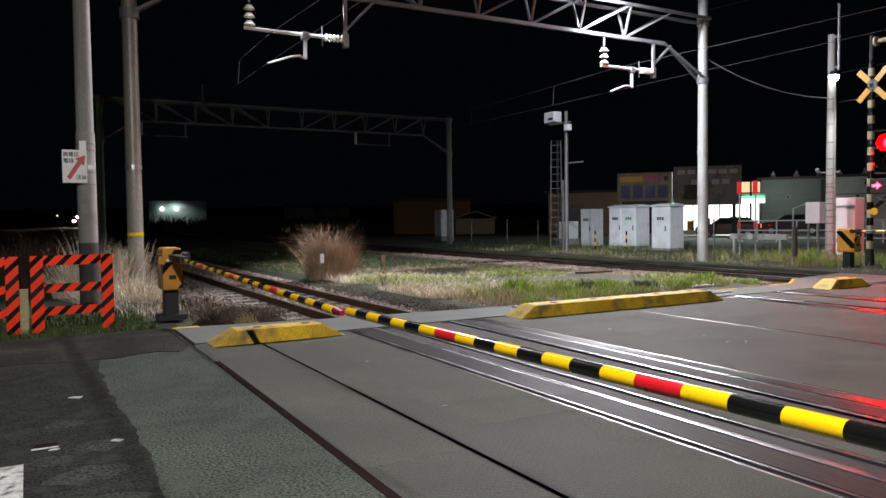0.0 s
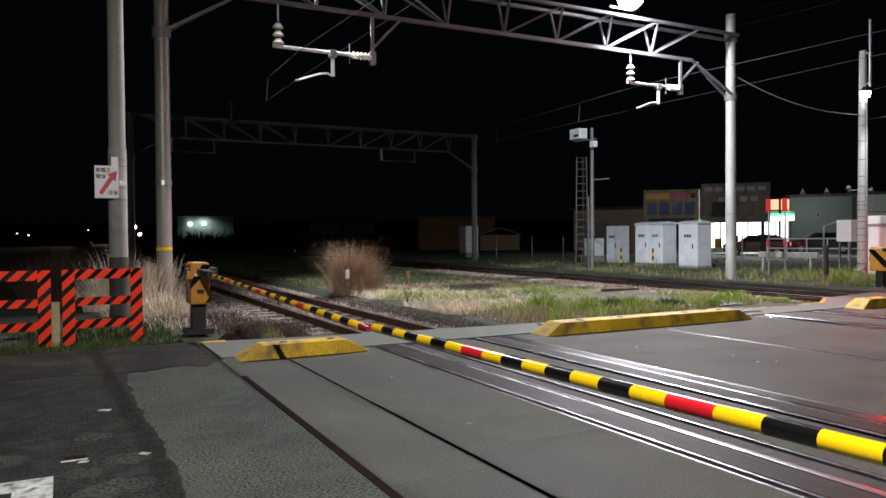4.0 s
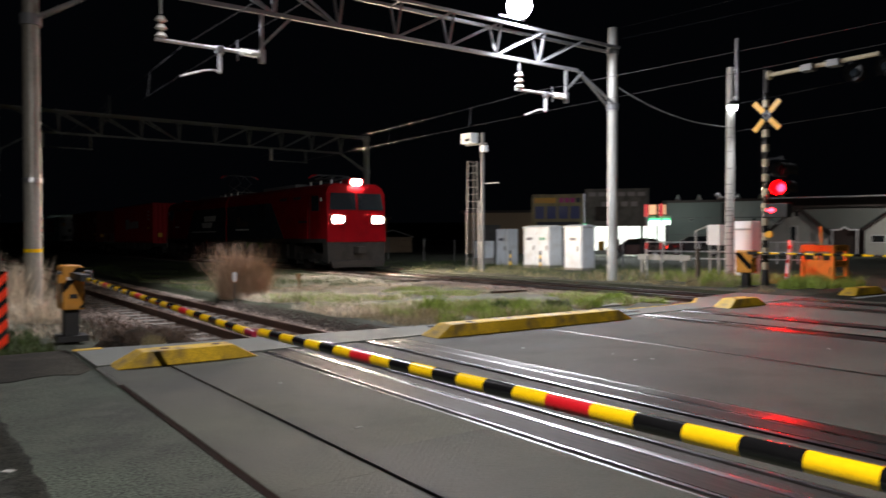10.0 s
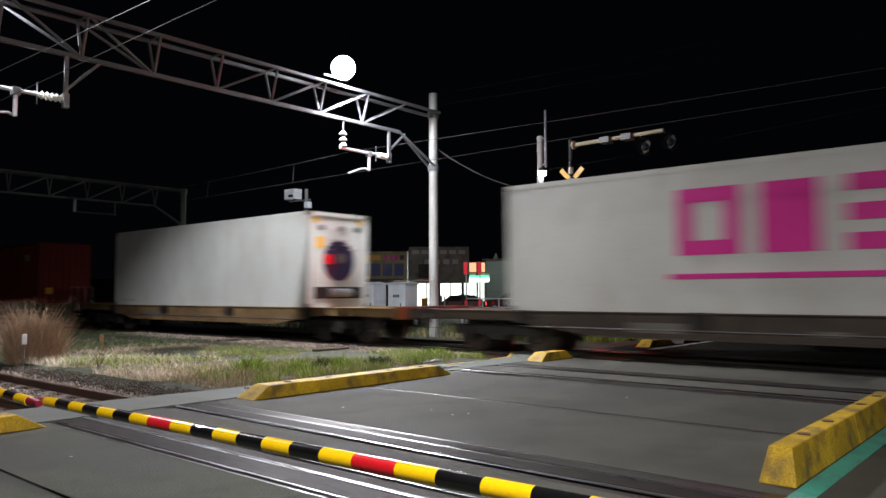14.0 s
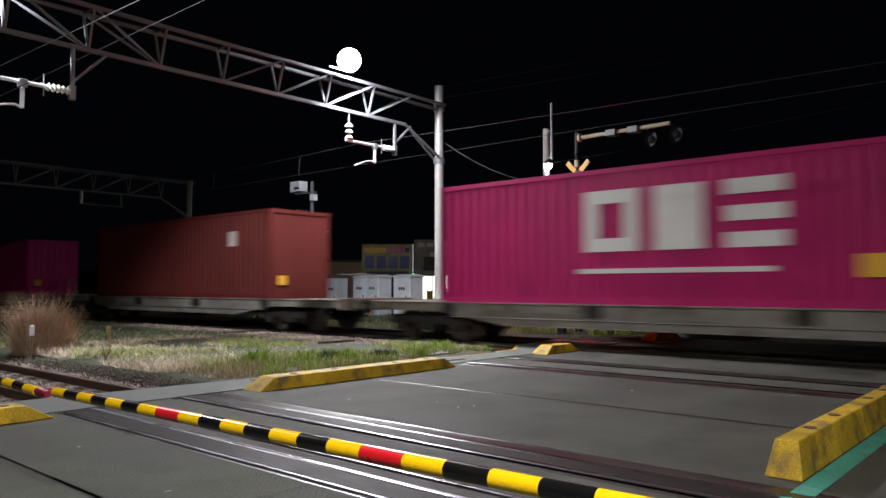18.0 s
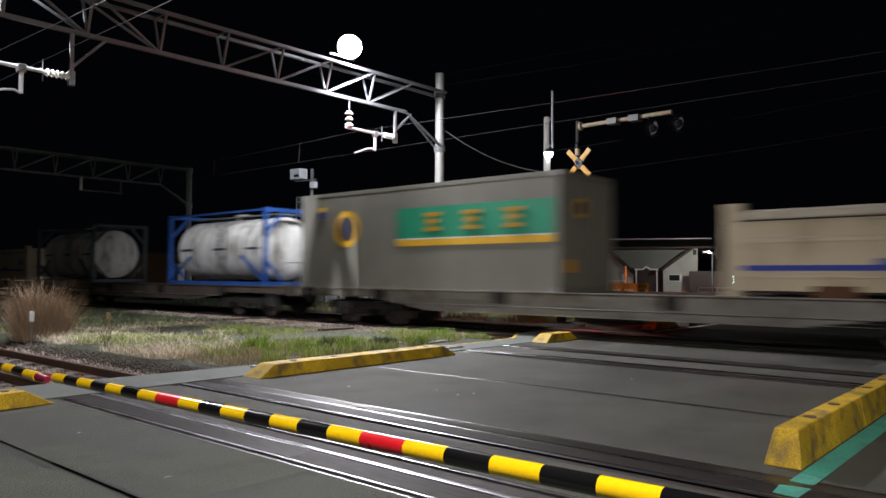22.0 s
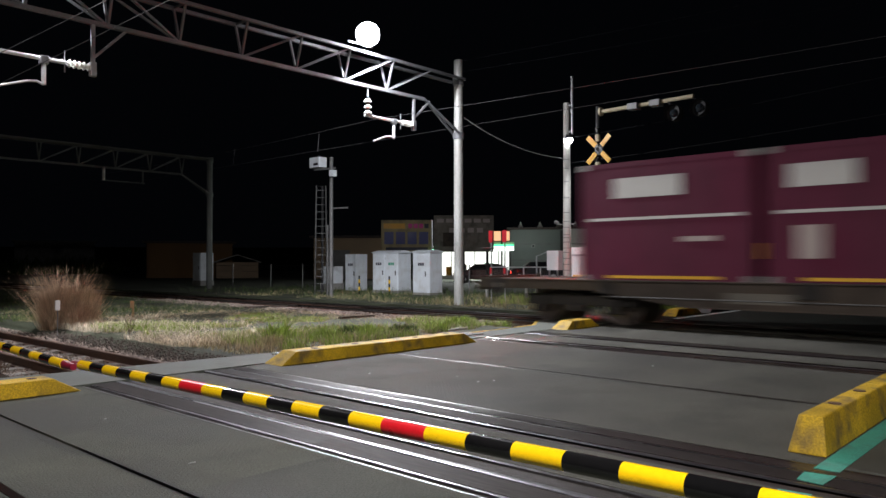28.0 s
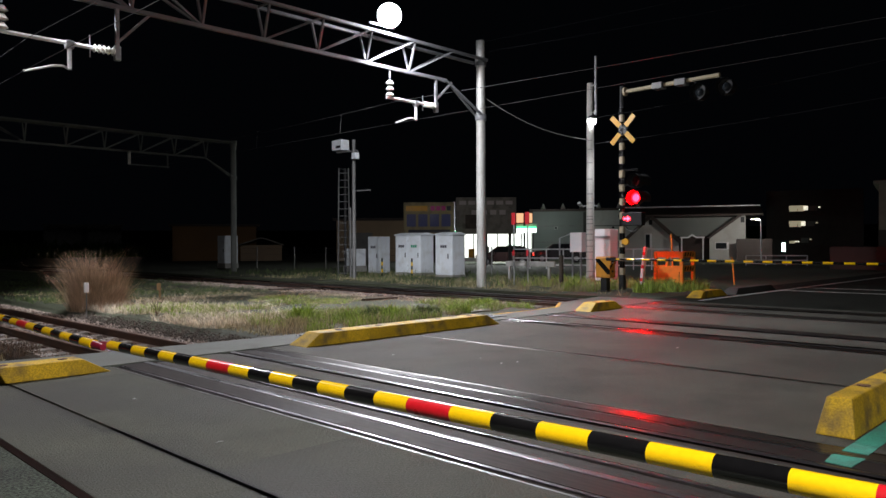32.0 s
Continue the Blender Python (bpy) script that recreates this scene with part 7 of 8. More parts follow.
part("bell", S().tube((-0.08, -0.2, 1.5), (-0.16, -0.2, 1.5), 0.1, n=16).box(-0.08, 0.05, -0.16, 0.0, 1.44, 1.56), AMBER, cm, "amber bell")
GLOW_XY = (-0.15, -0.57)
rear_disc = part("rear_glow", S().tube((0, 0, 0), (0.02, 0, 0), 0.11, n=22), RED_REAR, cm, "bright red light")
glow_disc = part("red_glow", S().tube((0, 0, 0), (-0.03, 0, 0), 0.11, n=22), RED_GLOW, cm, "bright red light")
part("lens_ring", S().tube((0.005, 0, 0), (-0.02, 0, 0), 0.165, n=26), RED_RING, glow_disc, "glowing red lens")

rc = thing("equipment_box", pose(22.2, 13.6, 0), "white equipment cabinet washed in red light by the pole", "cabinet")
part("body", S().box(0, 0.5, 0, 0.72, 0.1, 1.9), SIGN_W, rc, "white painted body", bevel=0.015)
part("door", S().box(-0.02, 0.0, 0.06, 0.56, 0.9, 1.8), SIGN_W, rc, "white door")
part("rail", S().box(-0.04, -0.02, 0.0, 0.72, 1.6, 1.66), GALV, rc)
wc = thing("equipment_box", pose(22.4, 14.9, 0), "white equipment box on a stand behind the pole", "cabinet")
part("body", S().box(0, 0.4, 0, 0.5, 1.1, 1.8), SIGN_W, wc, bevel=0.01)
part("stand", S().beam((0.1, 0.1, 0), (0.1, 0.1, 1.1), 0.05).beam((0.1, 0.45, 0), (0.1, 0.45, 1.1), 0.05).chain([(0, 0.5, 1.75), (0, 0.95, 1.6), (0, 0.95, 0)], 0.03), GALV, wc)

ob = thing("orange_barricade", pose(20.9, 10.35, -0.02), "orange steel barricade frame with black stripes in weeds", "barricade")
for x, y in ((0, 0), (0, 0.85), (0.75, 0), (0.75, 0.85)):
    part("post", S().box(x - 0.05, x + 0.05, y - 0.05, y + 0.05, 0, 1.15), ORANGE, ob, bevel=0.005)
for z in (0.2, 0.65, 1.08):
    part("rail", S().box(-0.03, 0.03, 0.05, 0.8, z - 0.09, z + 0.09), ORANGE, ob)
    part("rail", S().box(0.05, 0.7, -0.03, 0.03, z - 0.09, z + 0.09), ORANGE, ob)
    part("rail", S().box(0.05, 0.7, 0.82, 0.88, z - 0.09, z + 0.09), ORANGE, ob)
    for k in range(4):
        part("stripe", S().prism([(0.1 + k * 0.17, z - 0.06), (0.17 + k * 0.17, z - 0.06), (0.23 + k * 0.17, z + 0.06), (0.16 + k * 0.17, z + 0.06)], "y", -0.036, -0.03), BLACK, ob, "black stripe")
part("panel", S().box(-0.035, -0.03, 0.08, 0.77, 0.3, 0.56), ORANGE, ob)
stk = thing("leaning_stake", pose(20.6, 11.45, -0.02, 0, 0, 0), "white and red leaning stake in the weeds", "stake")
part("stake", S().beam((0, 0.08, 0), (0, -0.06, 1.3), 0.1), SIGN_W, stk)
for k in range(3):
    part("red_band", S().beam((0, 0.055 - k * 0.043, 0.25 + k * 0.4), (0, 0.045 - k * 0.043, 0.35 + k * 0.4), 0.104), SIGN_R, stk)
for y, h, w in ((12.46, 1.75, 0.05), (10.27, 0.95, 0.035)):
    os_ = thing("orange_stake", pose(24.5, y, -0.02), "thin orange marker stake beside the far road", "stake", "orange stakes")
    part("stake", S().beam((0, 0, 0), (0, 0.08, h), w), ORANGE, os_)
for y in (15.65, 15.07):
    sp = thing("sign_post", pose(19.5, y, -0.05), "thin steel post with red square boards", "sign", "red sign posts")
    part("post", S().tube((0, 0, 0), (0, 0, 2.5), 0.025, n=8), GALV, sp)
    part("board", S().box(-0.035, -0.02, -0.085, 0.085, 2.1, 2.5), SIGN_R, sp, "red board")
    part("board", S().box(-0.035, -0.02, -0.04, 0.04, 1.05, 1.25), SIGN_R, sp, "small red board")
pk = thing("low_board", pose(20.2, 14.5, 0), "weathered pale plank on low legs in the grass", "board")
part("plank", S().box(0, 0.08, 0, 2.1, 0.62, 0.8), CONCRETE, pk, bevel=0.01)
for y in (0.2, 1.9):
    part("leg", S().box(0.0, 0.08, y, y + 0.08, 0, 0.62), CONCRETE, pk)
st = thing("boundary_stake", pose(19.6, 13.8, -0.02), "square concrete boundary stake with a rusty top", "stake")
part("stake", S().box(-0.05, 0.05, -0.05, 0.05, 0, 1.05), FRAME_B, st)

# ---- buildings and distance ----


def plot(p0, p1):
    """A frame whose x runs from p0 to p1 and whose y leads away behind them."""
    return pose(p0[0], p0[1], 0, 0, 0, math.degrees(math.atan2(p1[1] - p0[1], p1[0] - p0[0]))), math.hypot(p1[0] - p0[0], p1[1] - p0[1])


WALL_W = mat("pale plaster wall", (0.5, 0.5, 0.48), 0.85, 0, 0.12, 3, 30, 0.1, dirt=(0.3, 0.29, 0.27), dirt_amount=0.5)
WALL_PALE = mat("pale greenish wall", (0.3, 0.33, 0.27), 0.85, 0, 0.15, 3, 30, 0.1, dirt=(0.07, 0.07, 0.072), dirt_amount=0.5)
WALL_G = mat("grey green wall", (0.2, 0.215, 0.205), 0.85, 0, 0.12, 3, 30, 0.1, dirt=(0.18, 0.2, 0.2), dirt_amount=0.5)
WALL_T = mat("tan metal wall", (0.36, 0.26, 0.17), 0.7, 0, 0.12, 3, 30, 0.1)
WALL_O = mat("ochre wall", (0.2, 0.11, 0.045), 0.8, 0, 0.12, 3, 30, 0.1)
ROOF_D = mat("dark tile roof", (0.05, 0.035, 0.032), 0.7, 0, 0.25, 4, 30, 0.2)
BOARD_Y = mat("faded yellow billboard", (0.36, 0.29, 0.15), 0.7, 0, 0.2, 6, 30, 0.0, dirt=(0.12, 0.1, 0.07), dirt_amount=0.7)
BOARD_G = mat("faded grey billboard", (0.2, 0.18, 0.15), 0.7, 0, 0.25, 6, 30, 0.0, dirt=(0.06, 0.05, 0.04), dirt_amount=0.8)


def building(name, p0, p1, depth, h, wall, label, category="building", roof_over=0.3, roof_mat=None):
    m, L = plot(p0, p1)
    th = thing(name, m, label, category)
    part("wall", S().box(0, L, 0, depth, -0.3, h), wall, th, "outer walls")
    part("roof", S().box(-roof_over, L + roof_over, -roof_over, depth + roof_over, h, h + 0.2), roof_mat or ROOF_D, th, "flat roof edge")
    return th, L


# convenience store with bright windows
m, L = plot((44.0, 40.8), (47.7, 36.4))
sh = thing("convenience_store", m, "brightly lit convenience store with glass front at night", "shop")
part("wall", S().box(0, L, 1.5, 9, -0.3, 3.1), WALL_W, sh)
part("canopy", S().box(-0.3, L + 0.3, -0.3, 1.6, 2.45, 3.0), WALL_W, sh, "fascia canopy", bevel=0.03)
part("lit_interior", S().box(0.1, L - 0.1, 1.4, 1.49, 0.25, 2.4), STORE_GLOW, sh, "lit interior")
for i in range(7):
    part("mullion", S().box(i * L / 6 - 0.04, i * L / 6 + 0.04, 0.0, 0.08, 0, 2.45), DARK, sh, "window mullion")
for u, w, hh, mm in ((0.5, 0.5, 1.0, AMBER), (1.5, 0.7, 1.2, GALV_DULL), (2.7, 0.5, 0.9, SIGN_R), (3.6, 0.8, 1.3, GREEN_INK), (4.8, 0.5, 1.1, CABINET)):
    part("display_shelf", S().box(u, u + w, 0.7, 1.1, 0, hh), mm, sh, "stocked shelf")
part("sill", S().box(0, L, -0.05, 0.15, 0, 0.3), WALL_W, sh)
m, L = plot((46.85, 37.48), (47.85, 36.2))
ss = thing("shop_sign", m, "lit green and white shop sign with an orange sign above", "shop sign")
part("white_panel", S().box(0.05, L, -0.6, -0.4, 2.3, 2.62), WHITE_GLOW, ss, "lit white panel")
part("green_panel", S().box(0.05, L, -0.6, -0.4, 2.62, 2.8), GREEN_GLOW, ss, "lit green band")
part("orange_panel", S().box(0.05, 0.6, -0.6, -0.4, 3.1, 3.85), ORANGE_GLOW, ss, "lit orange panel")
part("orange_panel", S().box(0.75, 1.3, -0.6, -0.4, 3.1, 3.85), ORANGE_GLOW, ss, "lit orange panel")
part("pole", S().box(0.6, 0.75, -0.55, -0.45, -0.2, 3.9), DARK, ss)
# billboards
m, L = plot((32.53, 35.29), (37.5, 29.96))
for u0, u1, mm, lab, hh in ((0.0, 3.32, BOARD_Y, "faded yellow roadside billboard with dark lettering bars", 4.1), (3.4, L, BOARD_G, "faded grey roadside billboard with dim lettering bars", 4.4)):
    bb = thing("billboard", m, lab, "billboard", "roadside billboards")
    part("panel", S().box(u0, u1, 0, 0.15, 2.05, hh + 0.02), mm, bb, "billboard panel", bevel=0.02)
    if u0 == 0:
        part("lettering", S().box(u0 + 0.15, u0 + 1.55, -0.012, 0.0, 3.55, 3.9), AMBER, bb, "amber bar")
        for k in range(4):
            part("lettering", S().box(u0 + 1.75 + k * 0.35, u0 + 2.02 + k * 0.35, -0.012, 0.0, 3.58, 3.88), MAG_INK if k < 3 else INK, bb)
            part("lettering", S().box(u0 + 0.2 + k * 0.75, u0 + 0.8 + k * 0.75, -0.012, 0.0, 2.55, 3.35), NAVY_INK, bb, "navy block")
        part("lettering", S().box(u0 + 0.3, u1 - 0.3, -0.012, 0.0, 2.15, 2.35), INK, bb)
        # pale metal strip drawn for the board's lit edge
        part("lit_edge", S().box(u1 - 0.06, u1 + 0.02, -0.05, 0.18, 2.05, 4.12), GALV, bb)
        part("green_lamp", S().ball((u1 + 0.02, -0.1, 2.1), 0.12, 10, 6), GREEN_GLOW, bb, "small green lamp")
    else:
        for k in range(6):
            part("lettering", S().box(u0 + 0.2 + k * 0.6, u0 + 0.65 + k * 0.6, -0.012, 0.0, 3.95, 4.2), GREY_INK, bb)
        for k in range(4):
            part("lettering", S().box(u0 + 1.0 + k * 0.6, u0 + 1.4 + k * 0.6, -0.012, 0.0, 3.3, 3.6), GREY_INK, bb)
        part("lettering", S().box(u0 + 0.6, u0 + 1.6, -0.012, 0.0, 2.4, 3.3), FRAME_B, bb, "dark stain block")
    for u in (u0 + 0.4, (u0 + u1) / 2, u1 - 0.4):
        part("leg", S().box(u - 0.09, u + 0.09, 0.2, 0.38, -0.3, hh), DARK, bb, "dark steel leg")
b1, L = building("warehouse", (38.0, 49.5), (42.5, 44.8), 10, 3.4, WALL_T, "tan metal warehouse behind the billboards")
part("door", S().box(1.0, 3.0, -0.04, 0, 0, 2.4), GALV_DULL, b1)
# grey apartment row with little roof spires
b2, L = building("apartment_row", (51.66, 39.45), (54.4, 35.6), 9, 4.2, WALL_G, "grey green two storey apartment row with small spires")
b3, L3 = building("apartment_row", (54.4, 35.6), (57.2, 31.4), 9, 4.25, WALL_W, "pale grey two storey apartment row with small spires")
for b, LL in ((b2, L), (b3, L3)):
    for u in (0.9, 2.6, 4.2):
        if u < LL - 0.3:
            part("spire", S().add([(u - 0.24, 0.3, 4.4), (u + 0.24, 0.3, 4.4), (u + 0.24, 0.8, 4.4), (u - 0.24, 0.8, 4.4), (u, 0.55, 4.95)], [(0, 1, 2, 3), (0, 1, 4), (1, 2, 4), (2, 3, 4), (3, 0, 4)]), WALL_W, b, "pointed roof spire")
    for u, z, w, hh in ((LL * 0.25, 0.75, 0.26, 0.34), (LL * 0.75, 0.75, 0.3, 0.34), (LL * 0.4, 2.7, 0.2, 0.16)):
        wdw = part("window", S().box(u - 0.04, u + w + 0.04, -0.03, 0, z - 0.04, z + hh + 0.04), WALL_W, b, "window frame")
        part("pane", S().box(u, u + w, -0.04, -0.03, z, z + hh), GLASS, wdw)
    part("downpipe", S().beam((LL - 0.05, -0.06, 0), (LL - 0.05, -0.06, 4.2), 0.08), GALV_DULL, b)
# flat dark strip painted where the gap between the blocks lies in shade
part("gap_strip", S().box(L - 0.4, L - 0.02, -0.04, 0.3, -0.3, 4.15), KERB_D, b2, "dark strip drawn for the shaded gap between the two blocks")
for z in (1.5, 2.9):
    part("floor_band", S().box(0, L - 0.42, -0.03, 0, z, z + 0.08), GALV_DULL, b2, "dull floor band")
    part("floor_band", S().box(0.02, L3, -0.03, 0, z, z + 0.08), GALV_DULL, b3, "dull floor band")
# white gabled house
m, L = plot((52.07, 29.8), (56.06, 21.39))
ho = thing("gabled_house", m, "pale house with dark gabled roofs and a small white porch", "house")
part("wall", S().box(-0.9, 3.3, 0, 8, -0.3, 1.5), WALL_W, ho, "pale walls")
part("wall", S().box(5.55, 8.1, 0, 8, -0.3, 1.9), WALL_W, ho, "pale walls")
# entry wall coloured dark for the shade inside the porch
part("entry_wall", S().box(3.3, 5.55, 1.0, 8, -0.3, 1.95), ROOF_D, ho, "recessed entry wall darkened for its shade")
part("gable_wall", S().prism([(-0.9, 1.5), (3.3, 1.5), (1.24, 3.45)], "y", 0.0, 0.25), WALL_W, ho, "pale gable")
part("gable_wall", S().prism([(5.55, 1.9), (8.1, 1.9), (8.1, 3.45), (7.7, 3.45)], "y", 0.0, 0.25), WALL_W, ho, "pale gable")
part("upper_wall", S().prism([(1.5, 3.37), (7.6, 3.37), (5.4, 1.95), (3.1, 1.95)], "y", 0.3, 0.5), WALL_G, ho, "grey upper wall")
for p, q, wd in (((1.24, 3.52), (3.55, 1.4), 0.5), ((1.24, 3.52), (-1.1, 1.3), 0.4), ((7.75, 3.5), (5.4, 1.75), 0.3)):
    part("rake", S().beam((p[0], -0.1, p[1]), (q[0], -0.1, q[1]), 0.5, wd * 0.6), ROOF_D, ho, "dark sloping roof edge")
part("main_roof", S().prism([(-0.3, 3.45), (-0.3, 3.6), (2.5, 4.3), (5.5, 4.3), (8.4, 3.45)], "x", -1.2, 9.3), ROOF_D, ho, "dark main roof")
part("ridge", S().beam((-1.2, 2.45, 4.33), (9.3, 2.45, 4.33), 0.1), GALV, ho, "pale ridge")
for u in (3.5, 5.03):
    part("porch_post", S().box(u, u + 0.1, -1.0, -0.9, -0.3, 1.8), SIGN_W, ho, "white porch post")
part("porch_beam", S().prism([(3.42, 1.78), (3.42, 1.9), (4.0, 1.9), (4.31, 2.1), (4.62, 1.9), (5.2, 1.9), (5.2, 1.78), (4.58, 1.78), (4.31, 1.96), (4.04, 1.78)], "y", -1.02, -0.88), SIGN_W, ho, "white porch beam")
for u, z, w, hh in ((0.85, 1.05, 0.32, 1.05), (5.99, 0.97, 0.77, 0.45)):
    wd = part("window", S().box(u - 0.05, u + w + 0.16, -0.04, 0, z - 0.05, z + hh + 0.05), SIGN_W, ho, "window frame")
    part("pane", S().box(u, u + w, -0.05, -0.04, z, z + hh), GLASS, wd)
for u, z in ((1.1, 2.85), (7.75, 2.95)):
    part("gable_vent", S().box(u, u + 0.26, -0.03, 0, z, z + 0.42), DARK, ho, "dark gable vent")
# plain dark block put in place of a hedge
part("hedge_wall", S().box(7.4, 9.8, -1.4, -1.0, -0.3, 1.7), ROOF_D, ho, "dark block standing in for a hedge")
# apartment block with lit landings
m, L = plot((70.2, 26.5), (72.6, 19.0))
ap = thing("apartment_block", m, "dark apartment block with lit stair landings", "building")
part("wall", S().box(0, L, 0, 9, -0.3, 6.2), KERB_D, ap)
for z, lit in ((4.25, 1.7), (2.85, 1.5), (1.35, 1.0)):
    bl = part("balcony", S().box(1.9, 5.0, -0.5, 0, z - 0.35, z), KERB_D, ap, "dark balcony")
    part("lit_landing", S().box(1.9, 1.4 + lit, -0.03, 0, z, z + (0.55 if z > 2 else 0.22)), WINDOW_DIM, ap, "dimly lit landing")
    part("landing_lamp", S().box(1.4 + lit, 1.75 + lit, -0.05, 0, z + 0.1, z + (0.5 if z > 2 else 0.22)), WINDOW_GLOW, ap, "bright landing light")
    part("rail_lamp", S().box(2.6 + lit, 2.75 + lit, -0.06, 0, z + 0.3, z + 0.42), WINDOW_GLOW if z > 4 else WINDOW_DIM, ap, "small lamp")
    part("window", S().box(1.9 + lit, 2.5 + lit, -0.03, 0, z + 0.05, z + 0.5), WALL_G, ap)
    for k in range(5):
        part("baluster", S().box(1.9 + k * 0.7, 1.94 + k * 0.7, -0.5, -0.46, z, z + 0.25), DARK, bl)
part("lit_door", S().box(1.3, 1.6, -0.03, 0, 0.6, 1.4), FAR_GREEN, ap, "lit doorway")
WINDOW_DULL = mat("dull dark window glass", (0.015, 0.018, 0.02), 0.55, 0, 0.1, 4, 30, 0.0, spec=0.2)
rb, L = building("workshop", (53.4, 13.1), (54.8, 6.5), 8, 5.15, WALL_PALE, "pale two storey workshop with a row of dark windows", roof_mat=WALL_PALE)
for i in range(4):
    wd = part("window", S().box(0.75 + i * 1.5, 2.15 + i * 1.5, -0.05, 0.0, 3.02, 3.95), DARK, rb, "dark window frame")
    part("pane", S().box(0.81 + i * 1.5, 1.43 + i * 1.5, -0.06, -0.05, 3.08, 3.89), WINDOW_DULL, wd)
    part("pane", S().box(1.47 + i * 1.5, 2.09 + i * 1.5, -0.06, -0.05, 3.08, 3.89), WINDOW_DULL, wd)
part("lintel", S().box(0.6, L, -0.1, 0, 4.0, 4.12), WALL_PALE, rb, "pale ledge over the windows")
part("sill", S().box(0.6, L, -0.1, 0, 2.9, 2.98), WALL_PALE, rb, "pale ledge under the windows")
part("wall_box", S().box(1.0, 1.4, -0.25, 0, 2.5, 2.85), DARK, rb, "dark box on the wall")
part("lower_wall", S().box(-0.02, L + 0.02, -0.03, 0.3, -0.3, 2.2), KERB_D, rb, "dark lower storey")
sl = thing("street_lamp", pose(51.4, 19.75, -0.1), "lit street lamp on a thin pole near the house", "street lamp")
part("pole", S().tube((0, 0, 0), (0, 0, 3.05), 0.05, n=8), GALV, sl)
part("arm", S().beam((0, 0, 3.05), (-0.1, 0.35, 3.15), 0.05), GALV, sl)
part("lamp", S().box(-0.2, 0.0, 0.25, 0.6, 3.1, 3.18), WINDOW_GLOW, sl, "lit lamp")
PANEL_RED = mat("dull reddish fence paint", (0.12, 0.07, 0.065), 0.75, 0, 0.2, 8, 40, 0.1)
# guard rails
for p0, p1, hh, lab, mm in (((32.8, 26.4), (36.2, 18.6), 1.1, "white steel guard fence along the far lot", SIGN_W), ((46.0, 18.6), (47.2, 15.4), 0.62, "white guard rail beside the far road", GALV), ((40.5, 12.1), (41.6, 9.2), 1.15, "dull reddish metal fence panel beside the far road", PANEL_RED)):
    m, L = plot(p0, p1)
    gf = thing("guard_fence", m, lab, "fence", "guard fences")
    n = int(L / 0.9)
    for i in range(n + 1):
        part("post", S().box(i * L / n - 0.03, i * L / n + 0.03, -0.03, 0.03, -0.2, hh), mm, gf)
    if mm is PANEL_RED:
        for i in range(n):
            part("panel", S().box(i * L / n + 0.035, (i + 1) * L / n - 0.035, -0.012, 0.012, 0.05, hh - 0.04), PANEL_RED, gf)
    for z in (hh, hh * 0.55, hh * 0.2):
        part("rail", S().box(0, L, -0.02, 0.02, z - 0.03, z + 0.03), mm, gf)


def car(m, paint_m, label, lit=True):
    th = thing("parked_car", m, label, "car", "parked cars")
    side = [(-2.0, 0.3), (2.0, 0.3), (2.05, 0.6), (1.95, 0.85), (1.1, 0.95), (0.5, 1.4), (-1.2, 1.42), (-1.85, 1.0), (-2.05, 0.9)]
    part("body", S().prism(side, "y", -0.8, 0.8), paint_m, th, "painted body", bevel=0.06)
    for y in (-0.805, 0.805):
        part("side_window", S().prism([(0.85, 0.98), (0.42, 1.33), (-1.1, 1.35), (-1.6, 1.0)], "y", y - 0.006, y + 0.006), GLASS, th)
    part("rear_window", S().prism([(-1.3, 1.38), (-1.34, 1.38), (-1.87, 1.02), (-1.83, 1.0)], "y", -0.65, 0.65), GLASS, th)
    for x in (-1.25, 1.3):
        for y in (-0.72, 0.72):
            w = part("wheel", S().tube((x, y - 0.1, 0.31), (x, y + 0.1, 0.31), 0.31, n=18), DARK, th, smooth=True)
            part("rim", S().tube((x, y - 0.11, 0.31), (x, y + 0.11, 0.31), 0.18, n=12), GALV, w)
    for y in (-0.62, 0.62):
        part("tail_light", S().box(-2.07, -1.98, y - 0.16, y + 0.16, 0.72, 0.9), TAIL_GLOW if lit else SIGN_R, th, "lit red tail light" if lit else "red tail light")
        part("headlight", S().box(1.95, 2.05, y - 0.15, y + 0.15, 0.62, 0.78), GALV, th)
    part("bumper", S().box(-2.1, -1.95, -0.78, 0.78, 0.3, 0.55), DARK, th, bevel=0.03)
    return th


DARK_CAR = mat("dark red car paint", (0.04, 0.008, 0.01), 0.3, 0.4, 0.06, 4, 40, 0.0, coat=0.5)
car(pose(41.2, 34.0, -0.15, 0, 0, 128), DARK_CAR, "dark parked car with lit red tail lights by the shop")
car(pose(46.0, 32.5, 0, 0, 0, 118), mat("dark car paint", (0.02, 0.02, 0.025), 0.3, 0.4, 0.06, 4, 40, 0.0, coat=0.5), "dark parked car behind the guard fence", False)
# far buildings down the line
fb, L = building("far_hall", (17.5, 128.8), (26.3, 127.3), 10, 4.9, WALL_W, "far pale hall with two lamps at night")
for u in (2.0, 4.2):
    part("wall_lamp", S().ball((u, -0.2, 3.6), 0.28, 10, 6), FAR_GREEN, fb, "greenish wall lamp")
part("lit_canopy", S().box(3.0, 7.5, -0.1, 0, 1.4, 2.8), WALL_W, fb)
lamp("hall_light", "SPOT", look((21.0, 126.5, 4.6), (21.6, 127.9, 1.5)), 130, (0.75, 1.0, 0.95), 0.3, 140)
fb2, L = building("far_shed", (38.6, 124.1), (49.06, 120.4), 8, 4.6, GALV_DULL, "dim far shed with a pale roof edge", roof_mat=WALL_G)
